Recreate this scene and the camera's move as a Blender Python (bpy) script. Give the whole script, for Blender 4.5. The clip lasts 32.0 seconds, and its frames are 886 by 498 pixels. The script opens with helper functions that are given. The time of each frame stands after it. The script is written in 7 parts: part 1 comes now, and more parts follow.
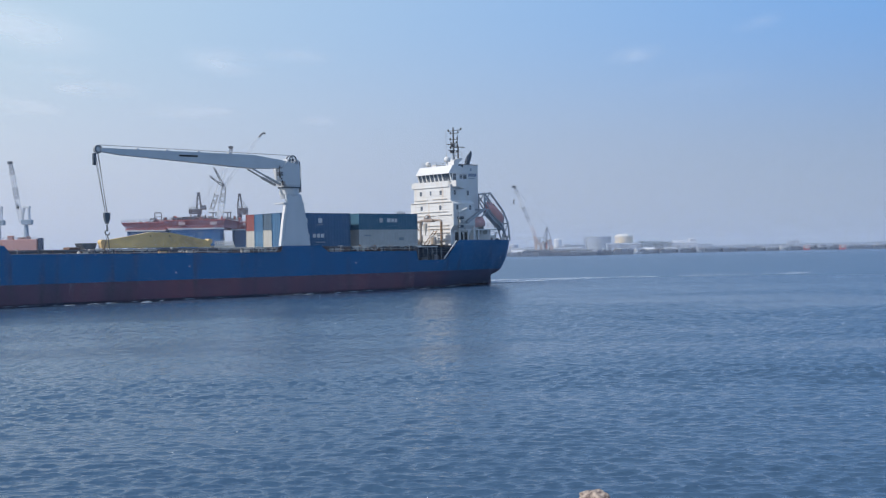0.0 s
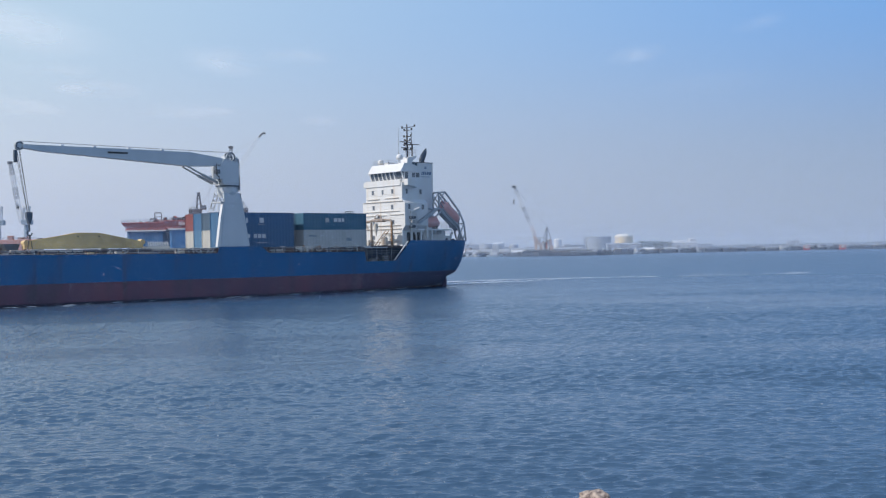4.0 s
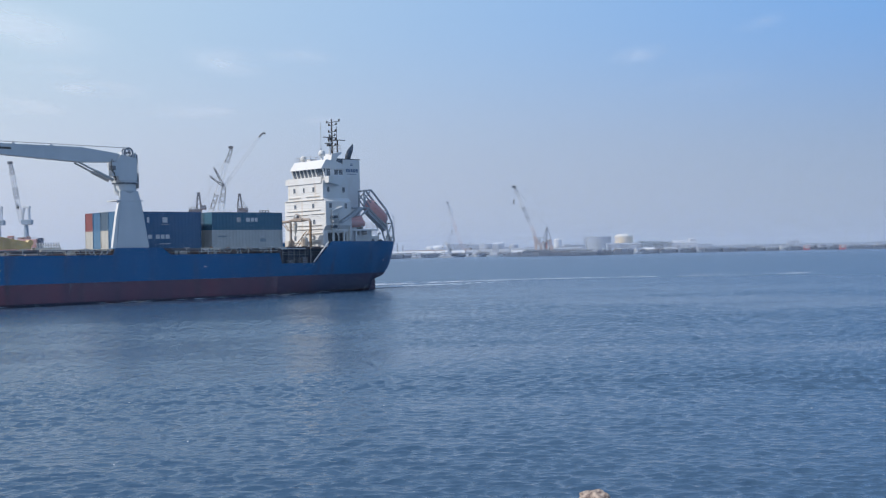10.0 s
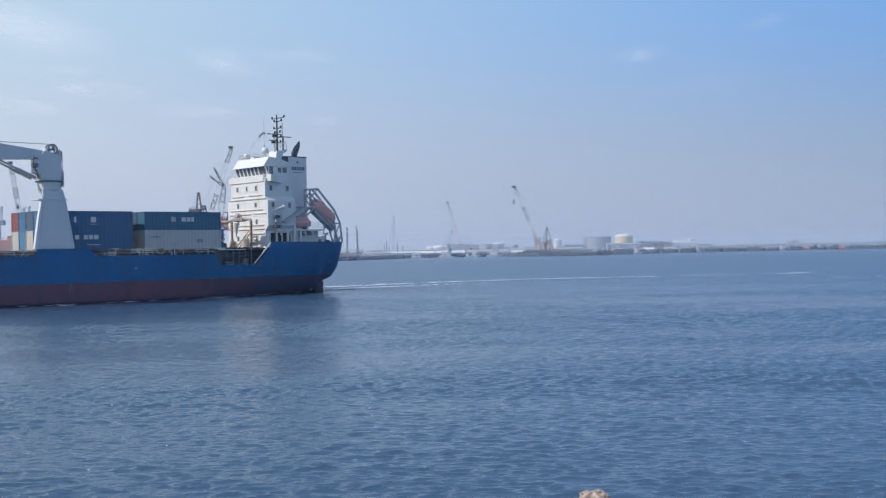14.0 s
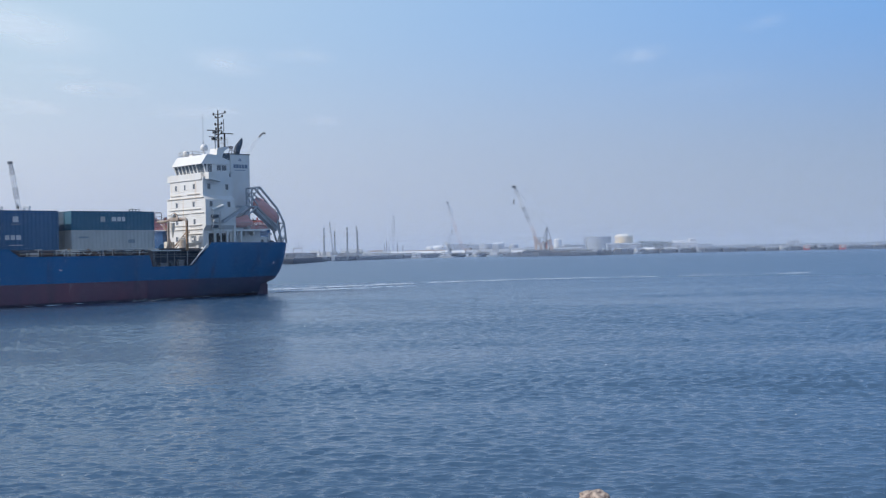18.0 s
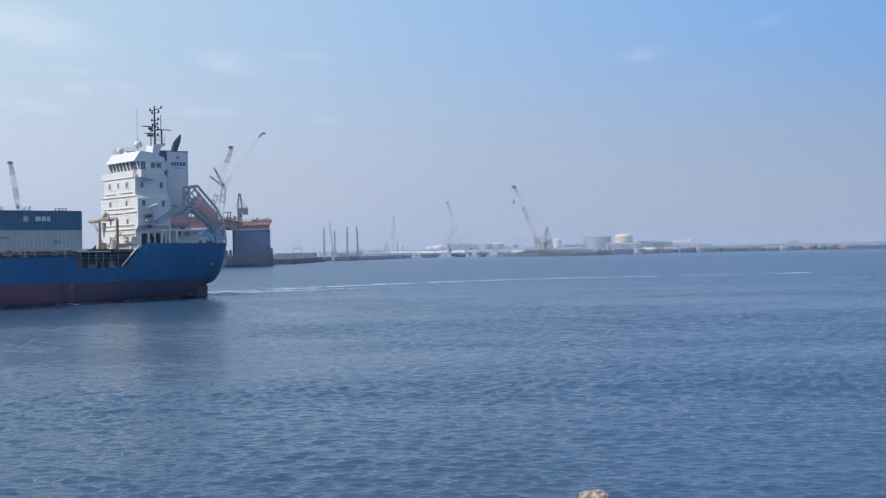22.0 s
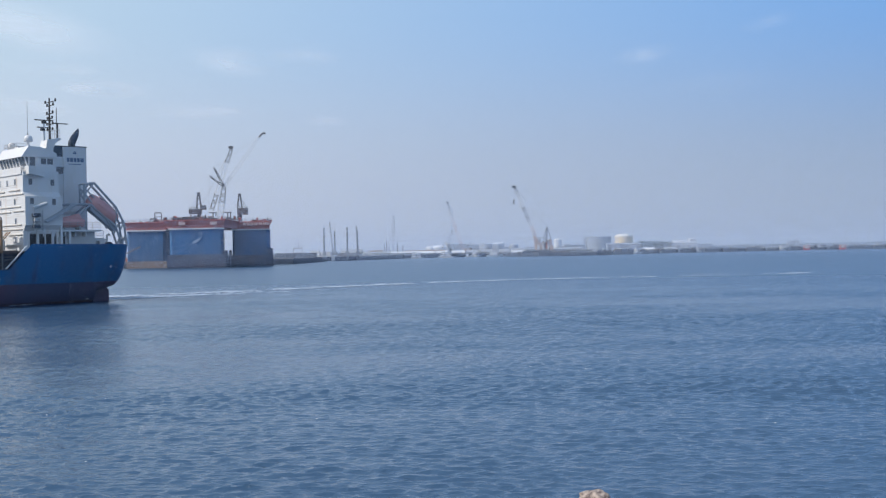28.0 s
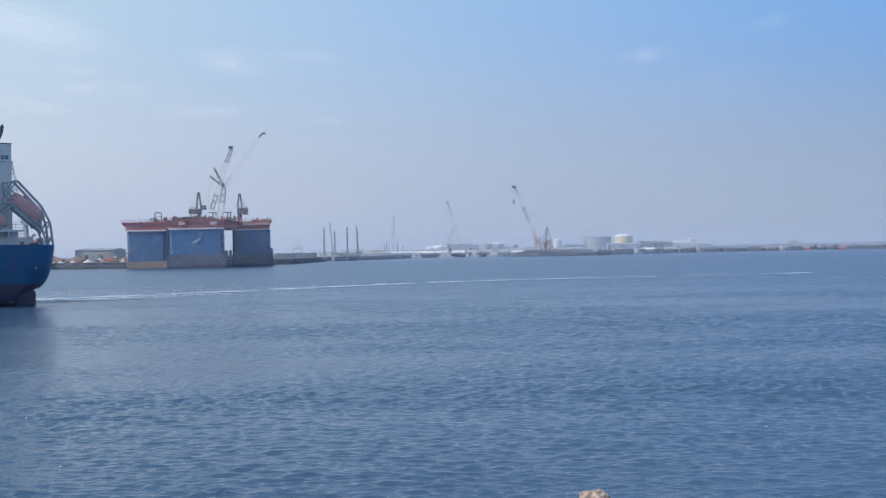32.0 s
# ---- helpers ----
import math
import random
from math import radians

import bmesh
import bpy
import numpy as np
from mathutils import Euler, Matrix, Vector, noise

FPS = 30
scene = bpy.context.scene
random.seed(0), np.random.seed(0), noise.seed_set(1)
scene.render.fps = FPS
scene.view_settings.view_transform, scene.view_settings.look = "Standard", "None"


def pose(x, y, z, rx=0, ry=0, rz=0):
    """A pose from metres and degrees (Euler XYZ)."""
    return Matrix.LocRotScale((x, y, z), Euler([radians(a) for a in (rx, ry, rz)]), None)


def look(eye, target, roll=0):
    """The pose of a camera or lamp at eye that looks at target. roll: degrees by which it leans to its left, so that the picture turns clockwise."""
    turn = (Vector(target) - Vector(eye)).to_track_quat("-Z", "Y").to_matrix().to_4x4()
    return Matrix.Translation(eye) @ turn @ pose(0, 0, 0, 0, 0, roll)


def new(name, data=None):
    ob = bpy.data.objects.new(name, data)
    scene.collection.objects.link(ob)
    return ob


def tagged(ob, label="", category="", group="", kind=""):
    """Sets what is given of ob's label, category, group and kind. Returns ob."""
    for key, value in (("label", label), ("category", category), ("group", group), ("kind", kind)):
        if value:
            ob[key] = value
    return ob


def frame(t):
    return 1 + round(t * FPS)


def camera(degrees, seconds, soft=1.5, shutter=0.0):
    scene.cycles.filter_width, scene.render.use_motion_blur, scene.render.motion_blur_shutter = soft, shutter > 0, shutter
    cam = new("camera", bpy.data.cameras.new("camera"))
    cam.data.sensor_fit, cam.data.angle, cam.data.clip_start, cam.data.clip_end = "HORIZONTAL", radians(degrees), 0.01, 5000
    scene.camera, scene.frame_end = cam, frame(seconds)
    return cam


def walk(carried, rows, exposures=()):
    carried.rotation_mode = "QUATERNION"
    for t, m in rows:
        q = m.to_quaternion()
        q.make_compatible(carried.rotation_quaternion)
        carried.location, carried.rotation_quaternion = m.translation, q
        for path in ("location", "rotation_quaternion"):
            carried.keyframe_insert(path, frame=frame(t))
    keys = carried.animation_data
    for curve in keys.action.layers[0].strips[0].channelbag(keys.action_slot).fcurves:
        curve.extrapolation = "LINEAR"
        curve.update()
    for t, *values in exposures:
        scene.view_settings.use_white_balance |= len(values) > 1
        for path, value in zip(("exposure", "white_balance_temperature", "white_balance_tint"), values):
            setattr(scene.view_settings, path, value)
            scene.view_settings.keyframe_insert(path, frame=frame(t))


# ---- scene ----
from mathutils import geometry
cam = camera(40.94, 32.0, soft=1.25)
EYE = 6.02
CAM_POSE = pose(0, 0, EYE, 90.151, 0, 0) @ pose(0, 0, 0, 0, 0, -1.083)
walk(cam, [(0.0, CAM_POSE), (32.0, CAM_POSE)], [(0.0, 0.03, 6500, 10), (32.0, 0.04, 6500, 10)])

# ---- world, sun ----
SUN_ELEV, SUN_AZ = radians(42), radians(-110)   # azimuth from the view direction, to the right
world = bpy.data.worlds.new("sky")
scene.world = world
world.use_nodes = True
wt = world.node_tree
sky = wt.nodes.new("ShaderNodeTexSky")
sky.sky_type, sky.sun_disc = "NISHITA", False
sky.sun_elevation, sky.sun_rotation = SUN_ELEV, SUN_AZ
sky.air_density, sky.dust_density, sky.ozone_density, sky.altitude = 1.0, 0.6, 3.0, 0
bg = wt.nodes["Background"]
bg.inputs["Strength"].default_value = 0.07
# sea haze: the sky pales to a blue-grey towards the horizon
geo = wt.nodes.new("ShaderNodeTexCoord")
sep = wt.nodes.new("ShaderNodeSeparateXYZ")
wt.links.new(geo.outputs["Generated"], sep.inputs[0])


def ramp_of(source, lo, hi, a, b):
    n = wt.nodes.new("ShaderNodeMapRange")
    n.interpolation_type = "SMOOTHSTEP"
    for key, value in (("From Min", lo), ("From Max", hi), ("To Min", a), ("To Max", b)):
        n.inputs[key].default_value = value
    wt.links.new(source, n.inputs["Value"])
    return n.outputs[0]


def tint_of(factor, a, b):
    n = wt.nodes.new("ShaderNodeMix")
    n.data_type = "RGBA"
    for key, value in (("A", a), ("B", b)):
        if isinstance(value, tuple):
            n.inputs[key].default_value = (*value, 1)
        else:
            wt.links.new(value, n.inputs[key])
    wt.links.new(factor, n.inputs["Factor"])
    return n.outputs["Result"]


# the haze scatters more light on the sun's side, and is bluer higher up
side = wt.nodes.new("ShaderNodeVectorMath")
side.operation = "DOT_PRODUCT"
side.inputs[1].default_value = (math.sin(SUN_AZ), math.cos(SUN_AZ), 0.0)
wt.links.new(geo.outputs["Generated"], side.inputs[0])
glow = wt.nodes.new("ShaderNodeMapRange")
for key, value in (("From Min", -0.665), ("From Max", 0.01)):
    glow.inputs[key].default_value = value
wt.links.new(side.outputs["Value"], glow.inputs["Value"])
low_haze = tint_of(glow.outputs[0], (4.75, 5.85, 7.50), (8.75, 9.45, 10.95))
high_haze = tint_of(glow.outputs[0], (2.60, 5.60, 11.10), (7.20, 9.50, 11.70))
haze = tint_of(ramp_of(sep.outputs["Z"], 0.02, 0.21, 0, 1), low_haze, high_haze)
haze = tint_of(ramp_of(sep.outputs["Z"], 0.22, 0.65, 0, 1), haze, (3.9, 6.6, 11.6))
thick = ramp_of(sep.outputs["Z"], 0.22, 0.85, 0.97, 0.38)
wt.links.new(tint_of(thick, sky.outputs[0], haze), bg.inputs["Color"])

sun_data = bpy.data.lights.new("sun", "SUN")
sun_data.energy, sun_data.angle, sun_data.color = 3.4, radians(0.6), (1.0, 0.945, 0.88)
sun_dir = Vector((math.sin(SUN_AZ) * math.cos(SUN_ELEV), math.cos(SUN_AZ) * math.cos(SUN_ELEV), math.sin(SUN_ELEV)))
sun = new("sun", sun_data)
sun.matrix_world = look(sun_dir * 500, (0, 0, 0))


# ---- materials ----
def material(name, colour, rough=0.6, metal=0.0, second=None, scale=0.5, fine=0.0, bump=0.0, spread=(0.35, 0.7), stretch=(1, 1, 1), spec=0.5, vary=0.0, streak=None):
    """Two-tone paint or stone: a coarse noise mixes the colours, a fine one gives grain and relief."""
    m = bpy.data.materials.new(name)
    m.use_nodes = True
    nt = m.node_tree
    b = nt.nodes["Principled BSDF"]
    b.inputs["Roughness"].default_value, b.inputs["Metallic"].default_value = rough, metal
    b.inputs["Specular IOR Level"].default_value = spec
    tc = nt.nodes.new("ShaderNodeTexCoord")
    mp = nt.nodes.new("ShaderNodeMapping")
    mp.inputs["Scale"].default_value = stretch
    nt.links.new(tc.outputs["Object"], mp.inputs["Vector"])
    n1 = nt.nodes.new("ShaderNodeTexNoise")
    n1.inputs["Scale"].default_value, n1.inputs["Detail"].default_value, n1.inputs["Roughness"].default_value = scale, 6, 0.65
    nt.links.new(mp.outputs[0], n1.inputs["Vector"])
    ramp = nt.nodes.new("ShaderNodeMapRange")
    ramp.inputs["From Min"].default_value, ramp.inputs["From Max"].default_value = spread
    nt.links.new(n1.outputs[0], ramp.inputs["Value"])
    mix = nt.nodes.new("ShaderNodeMix")
    mix.data_type = "RGBA"
    second = second or tuple(c * 0.8 for c in colour)
    mix.inputs["A"].default_value, mix.inputs["B"].default_value = (*colour, 1), (*second, 1)
    nt.links.new(ramp.outputs[0], mix.inputs["Factor"])
    out = mix.outputs["Result"]
    if streak:
        colour3, lo, hi, length = streak
        ms = nt.nodes.new("ShaderNodeMapping")
        ms.inputs["Scale"].default_value = (1.0, 1.0, length)
        nt.links.new(tc.outputs["Object"], ms.inputs["Vector"])
        n3 = nt.nodes.new("ShaderNodeTexNoise")
        n3.inputs["Scale"].default_value, n3.inputs["Detail"].default_value = 0.9, 5
        nt.links.new(ms.outputs[0], n3.inputs["Vector"])
        r3 = nt.nodes.new("ShaderNodeMapRange")
        r3.inputs["From Min"].default_value, r3.inputs["From Max"].default_value, r3.inputs["To Max"].default_value = lo, hi, 0.75
        nt.links.new(n3.outputs[0], r3.inputs["Value"])
        mix3 = nt.nodes.new("ShaderNodeMix")
        mix3.data_type = "RGBA"
        mix3.inputs["B"].default_value = (*colour3, 1)
        nt.links.new(r3.outputs[0], mix3.inputs["Factor"])
        nt.links.new(out, mix3.inputs["A"])
        out = mix3.outputs["Result"]
    if vary:
        oi = nt.nodes.new("ShaderNodeObjectInfo")
        hsv = nt.nodes.new("ShaderNodeHueSaturation")
        mr = nt.nodes.new("ShaderNodeMapRange")
        mr.inputs["To Min"].default_value, mr.inputs["To Max"].default_value = 1 - vary, 1 + vary
        nt.links.new(oi.outputs["Random"], mr.inputs["Value"])
        nt.links.new(mr.outputs[0], hsv.inputs["Value"])
        nt.links.new(out, hsv.inputs["Color"])
        out = hsv.outputs[0]
    nt.links.new(out, b.inputs["Base Color"])
    if bump:
        n2 = nt.nodes.new("ShaderNodeTexNoise")
        n2.inputs["Scale"].default_value, n2.inputs["Detail"].default_value = fine or scale * 8, 4
        nt.links.new(mp.outputs[0], n2.inputs["Vector"])
        bp = nt.nodes.new("ShaderNodeBump")
        bp.inputs["Strength"].default_value, bp.inputs["Distance"].default_value = 0.6, bump
        nt.links.new(n2.outputs[0], bp.inputs["Height"])
        nt.links.new(bp.outputs[0], b.inputs["Normal"])
    return m


def water_material():
    m = bpy.data.materials.new("sea_water")
    m.use_nodes = True
    nt = m.node_tree
    b = nt.nodes["Principled BSDF"]
    b.inputs["Roughness"].default_value, b.inputs["IOR"].default_value = 0.30, 1.333
    b.inputs["Specular IOR Level"].default_value = 0.45
    tc = nt.nodes.new("ShaderNodeTexCoord")
    n0 = nt.nodes.new("ShaderNodeTexNoise")
    n0.inputs["Scale"].default_value, n0.inputs["Detail"].default_value = 0.012, 3
    nt.links.new(tc.outputs["Object"], n0.inputs["Vector"])
    mix = nt.nodes.new("ShaderNodeMix")
    mix.data_type = "RGBA"
    mix.inputs["A"].default_value, mix.inputs["B"].default_value = (0.047, 0.096, 0.165, 1), (0.056, 0.108, 0.178, 1)
    nt.links.new(n0.outputs[0], mix.inputs["Factor"])
    nt.links.new(mix.outputs["Result"], b.inputs["Base Color"])
    ln = nt.nodes.new("ShaderNodeVectorMath")
    ln.operation = "LENGTH"
    nt.links.new(tc.outputs["Object"], ln.inputs[0])
    rr = nt.nodes.new("ShaderNodeMapRange")
    for key, value in (("From Min", 50), ("From Max", 260), ("To Min", 0.07), ("To Max", 0.28)):
        rr.inputs[key].default_value = value
    nt.links.new(ln.outputs["Value"], rr.inputs["Value"])
    nt.links.new(rr.outputs[0], b.inputs["Roughness"])
    last = None
    for scale, dist, stretch, det in ((2.0, 0.05, (1, 1.5, 1), 3), (6.0, 0.03, (1, 1.4, 1), 3)):
        mp = nt.nodes.new("ShaderNodeMapping")
        mp.inputs["Scale"].default_value, mp.inputs["Rotation"].default_value = stretch, (0, 0, 0.1 + scale * 0.04)
        nt.links.new(tc.outputs["Object"], mp.inputs["Vector"])
        n = nt.nodes.new("ShaderNodeTexNoise")
        n.inputs["Scale"].default_value, n.inputs["Detail"].default_value, n.inputs["Distortion"].default_value = scale, det, 0.3
        nt.links.new(mp.outputs[0], n.inputs["Vector"])
        bp = nt.nodes.new("ShaderNodeBump")
        bp.inputs["Strength"].default_value, bp.inputs["Distance"].default_value = 1.0, dist
        nt.links.new(n.outputs[0], bp.inputs["Height"])
        if last:
            nt.links.new(last.outputs[0], bp.inputs["Normal"])
        last = bp
    nt.links.new(last.outputs[0], b.inputs["Normal"])
    return m


M_WATER = water_material()
M_BLUE = material("hull_blue_paint", (0.003, 0.138, 0.335), 0.45, second=(0.007, 0.095, 0.22), scale=0.10, bump=0.02, fine=0.7, stretch=(1, 1, 0.5), spread=(0.4, 0.75), streak=((0.055, 0.055, 0.075), 0.54, 0.82, 0.10))
M_RED = material("antifouling_red_paint", (0.23, 0.08, 0.10), 0.65, second=(0.055, 0.07, 0.125), scale=0.05, bump=0.02, stretch=(1, 1, 0.3), streak=((0.07, 0.065, 0.08), 0.5, 0.75, 0.15))
M_STERN = material("dark_stern_antifouling", (0.16, 0.066, 0.088), 0.6, second=(0.05, 0.066, 0.125), scale=0.06, bump=0.02, stretch=(1, 1, 0.3), spread=(0.3, 0.6))
M_WETRED = material("wet_fouled_paint", (0.04, 0.05, 0.08), 0.35, second=(0.10, 0.05, 0.06), scale=0.12, bump=0.02, stretch=(1, 1, 0.5))
M_WHITE = material("white_ship_paint", (0.72, 0.72, 0.72), 0.5, second=(0.64, 0.605, 0.54), scale=0.5, stretch=(1, 1, 0.25), spread=(0.5, 0.85), streak=((0.55, 0.38, 0.22), 0.62, 0.9, 0.1))
M_RUSTW = material("rusty_white_paint", (0.66, 0.63, 0.57), 0.6, second=(0.38, 0.25, 0.16), scale=0.8, stretch=(1, 1, 0.3), spread=(0.5, 0.75))
M_GREY = material("grey_crane_paint", (0.62, 0.64, 0.665), 0.45, second=(0.54, 0.565, 0.59), scale=0.35, stretch=(1, 1, 0.4))
M_DARK = material("dark_machinery", (0.035, 0.037, 0.045), 0.6, second=(0.06, 0.05, 0.045), scale=1.5)
M_SLATE = material("sooty_slate_paint", (0.10, 0.13, 0.17), 0.55, second=(0.055, 0.065, 0.08), scale=1.2)
M_GLASS = material("dark_window_glass", (0.11, 0.135, 0.17), 0.06, spec=1.0)
M_DECK = material("rusty_deck", (0.14, 0.12, 0.12), 0.8, second=(0.085, 0.08, 0.085), scale=0.7, bump=0.01)
M_RUST = material("rusty_steel", (0.20, 0.115, 0.08), 0.8, second=(0.12, 0.09, 0.085), scale=1.2, bump=0.01)
M_YELLOW = material("worn_yellow_paint", (0.84, 0.62, 0.29), 0.6, second=(0.56, 0.39, 0.21), scale=0.5, bump=0.01)
M_ORANGE = material("lifeboat_orange", (0.80, 0.43, 0.40), 0.5, second=(0.66, 0.33, 0.31), scale=0.8)
M_GALLOWS = material("grimy_gallows_paint", (0.44, 0.38, 0.33), 0.65, second=(0.27, 0.20, 0.16), scale=0.9, stretch=(1, 1, 0.4))
M_LAUNCH = material("launching_frame_grey", (0.44, 0.47, 0.51), 0.5, second=(0.34, 0.36, 0.39), scale=0.9)
M_RAMP = material("weathered_grey_steel", (0.27, 0.30, 0.34), 0.55, second=(0.20, 0.21, 0.23), scale=1.2)
M_STEEL = material("galvanised_steel", (0.50, 0.50, 0.50), 0.45, 0.4, second=(0.38, 0.37, 0.36), scale=1.5)
M_ROPE = material("wire_rope", (0.10, 0.10, 0.11), 0.6)


# ---- mesh helpers ----
def mesh_of(name, bm, mat):
    me = bpy.data.meshes.new(name)
    bm.to_mesh(me)
    bm.free()
    me.materials.append(mat)
    return me


def part(name, bm, mat, parent=None, label="", smooth=False):
    """Links a bmesh as one mesh object under a thing or under a part."""
    bmesh.ops.recalc_face_normals(bm, faces=bm.faces)
    if smooth:
        for f in bm.faces:
            f.smooth = True
    ob = new(name, mesh_of(name, bm, mat))
    ob.parent = parent
    if label:
        tagged(ob, label)
    return ob


def empty(name, m=None, label="", category="", group="", kind=""):
    ob = new(name)
    ob.empty_display_size = 0.5
    if m is not None:
        ob.matrix_basis = m
    return tagged(ob, label, category, group, kind)


def box(bm, x0, x1, y0, y1, z0, z1, bevel=0.0):
    vs = [bm.verts.new((x, y, z)) for x in (x0, x1) for y in (y0, y1) for z in (z0, z1)]
    fs = [bm.faces.new([vs[i] for i in q]) for q in ((0, 1, 3, 2), (4, 6, 7, 5), (0, 4, 5, 1), (2, 3, 7, 6), (0, 2, 6, 4), (1, 5, 7, 3))]
    if bevel:
        es = {e for f in fs for e in f.edges}
        bmesh.ops.bevel(bm, geom=list(es), offset=bevel, segments=1, affect="EDGES")
    return bm


def prism(bm, pts, axis, a0, a1):
    """A polygon in the plane across the axis ('x': (y, z), 'y': (x, z), 'z': (x, y)), drawn out from a0 to a1."""
    def at(p, a):
        return {"x": (a, *p), "y": (p[0], a, p[1]), "z": (*p, a)}[axis]
    lo, hi = [bm.verts.new(at(p, a0)) for p in pts], [bm.verts.new(at(p, a1)) for p in pts]
    n = len(pts)
    bm.faces.new(lo)
    bm.faces.new(hi[::-1])
    for i in range(n):
        bm.faces.new((lo[i], lo[(i + 1) % n], hi[(i + 1) % n], hi[i]))
    return bm


def tube(bm, p, q, r, seg=6, r2=None):
    p, q = Vector(p), Vector(q)
    d = (q - p).normalized()
    side = d.cross(Vector((0, 0, 1)) if abs(d.z) < 0.9 else Vector((1, 0, 0))).normalized()
    up = side.cross(d)
    rings = []
    for c, rr in ((p, r), (q, r if r2 is None else r2)):
        rings.append([bm.verts.new(c + (side * math.cos(k * math.tau / seg) + up * math.sin(k * math.tau / seg)) * rr) for k in range(seg)])
    for k in range(seg):
        bm.faces.new((rings[0][k], rings[0][(k + 1) % seg], rings[1][(k + 1) % seg], rings[1][k]))
    bm.faces.new(rings[0][::-1])
    bm.faces.new(rings[1])
    return bm


def path_tube(bm, pts, r, seg=6):
    for p, q in zip(pts, pts[1:]):
        tube(bm, p, q, r, seg)
    return bm


def lathe(bm, profile, seg=24, centre=(0, 0, 0), axis="z"):
    """Turns a profile of (radius, height) about an axis."""
    rings = []
    for r, h in profile:
        ring = []
        for k in range(seg):
            a = k * math.tau / seg
            c, s = r * math.cos(a), r * math.sin(a)
            v = {"z": (c, s, h), "y": (c, h, s), "x": (h, c, s)}[axis]
            ring.append(bm.verts.new(Vector(v) + Vector(centre)))
        rings.append(ring)
    for a, b in zip(rings, rings[1:]):
        for k in range(seg):
            bm.faces.new((a[k], a[(k + 1) % seg], b[(k + 1) % seg], b[k]))
    if profile[0][0] > 1e-3:
        bm.faces.new(rings[0][::-1])
    if profile[-1][0] > 1e-3:
        bm.faces.new(rings[-1])
    return bm


def ring(bm, ri, ro, h0, h1, centre, seg=24):
    """A flat ring with an open middle, its axis along y."""
    loops = []
    for rad, h in ((ri, h0), (ro, h0), (ro, h1), (ri, h1)):
        loops.append([bm.verts.new(Vector((rad * math.cos(k * math.tau / seg), h, rad * math.sin(k * math.tau / seg))) + Vector(centre)) for k in range(seg)])
    for a, b in zip(loops, loops[1:] + loops[:1]):
        for k in range(seg):
            bm.faces.new((a[k], a[(k + 1) % seg], b[(k + 1) % seg], b[k]))
    return bm


def lattice(bm, p, q, w0, w1, n, r, seg=4, up=(0, 0, 1)):
    """A four-chord lattice boom from p to q, w0 wide at its foot and w1 at its head, with n bays."""
    p, q = Vector(p), Vector(q)
    d = (q - p).normalized()
    side = d.cross(Vector(up))
    side = side.normalized() if side.length > 0.05 else Vector((1, 0, 0))
    nor = side.cross(d)
    rows = []
    for i in range(n + 1):
        k = i / n
        w = (w0 + (w1 - w0) * k) / 2
        c = p.lerp(q, k)
        rows.append([c + side * a * w + nor * b * w for a, b in ((-1, -1), (1, -1), (1, 1), (-1, 1))])
    for j in range(4):
        tube(bm, rows[0][j], rows[-1][j], r, seg)
    for i in range(n):
        for j in range(4):
            tube(bm, rows[i][j], rows[i + 1][(j + 1) % 4] if (i + j) % 2 else rows[i + 1][j - 1], r * 0.6, 3)
            if i:
                tube(bm, rows[i][j], rows[i][(j + 1) % 4], r * 0.6, 3)
    return bm


def B():
    return bmesh.new()


def interp(x, table):
    """Linear interpolation in a short table of (x, value), x rising."""
    if x <= table[0][0]:
        return table[0][1]
    for (a, va), (b, vb) in zip(table, table[1:]):
        if x <= b:
            return va + (vb - va) * (x - a) / (b - a)
    return table[-1][1]


# ---- sea ----
def waves(x, y):
    """Wind ripples: many short waves of mixed length and heading, with crests drawn together. Returns the moved x, y and the height."""
    rng = np.random.default_rng(7)
    dx, dy, z = np.zeros_like(x), np.zeros_like(x), np.zeros_like(x)
    reach = np.hypot(x, y)
    for length, count, slope in ((8.0, 5, 0.006), (3.6, 8, 0.012), (1.9, 10, 0.014), (1.05, 12, 0.026), (0.64, 18, 0.095), (0.43, 18, 0.14), (0.30, 16, 0.10)):
        for _ in range(count):
            l = length * rng.uniform(0.75, 1.3)
            a = 1.40 + rng.normal(0, 0.38)
            k = math.tau / l
            amp = slope / k * math.sqrt(2 / count) * np.clip(l / (np.interp(reach, (80, 220), (0.0055, 0.0058)) * reach), 0, 1) * (np.interp(reach, (70, 260), (1.0, 0.75)) if length < 1.5 else 1) * (np.clip(1.35 - reach / 170, 0.3, 1) if length > 1.5 else 1)
            c, s = math.cos(a), math.sin(a)
            p = k * (x * c + y * s) + rng.uniform(0, math.tau)
            z += amp * np.sin(p)
            dx += 1.15 * amp * c * np.cos(p)
            dy += 1.15 * amp * s * np.cos(p)
    return dx, dy, z


def patches(x, y):
    """Where the breeze roughens the water and where it lies smoother, from 0.35 to 1.35."""
    rng = np.random.default_rng(3)
    g = np.zeros_like(x)
    for _ in range(14):
        l, a = rng.uniform(8, 60), rng.uniform(0, math.tau)
        g += np.sin(math.tau / l * (x * math.cos(a) * 0.6 + y * math.sin(a)) + rng.uniform(0, math.tau))
    return np.clip(0.92 + 0.13 * g, 0.35, 1.35)


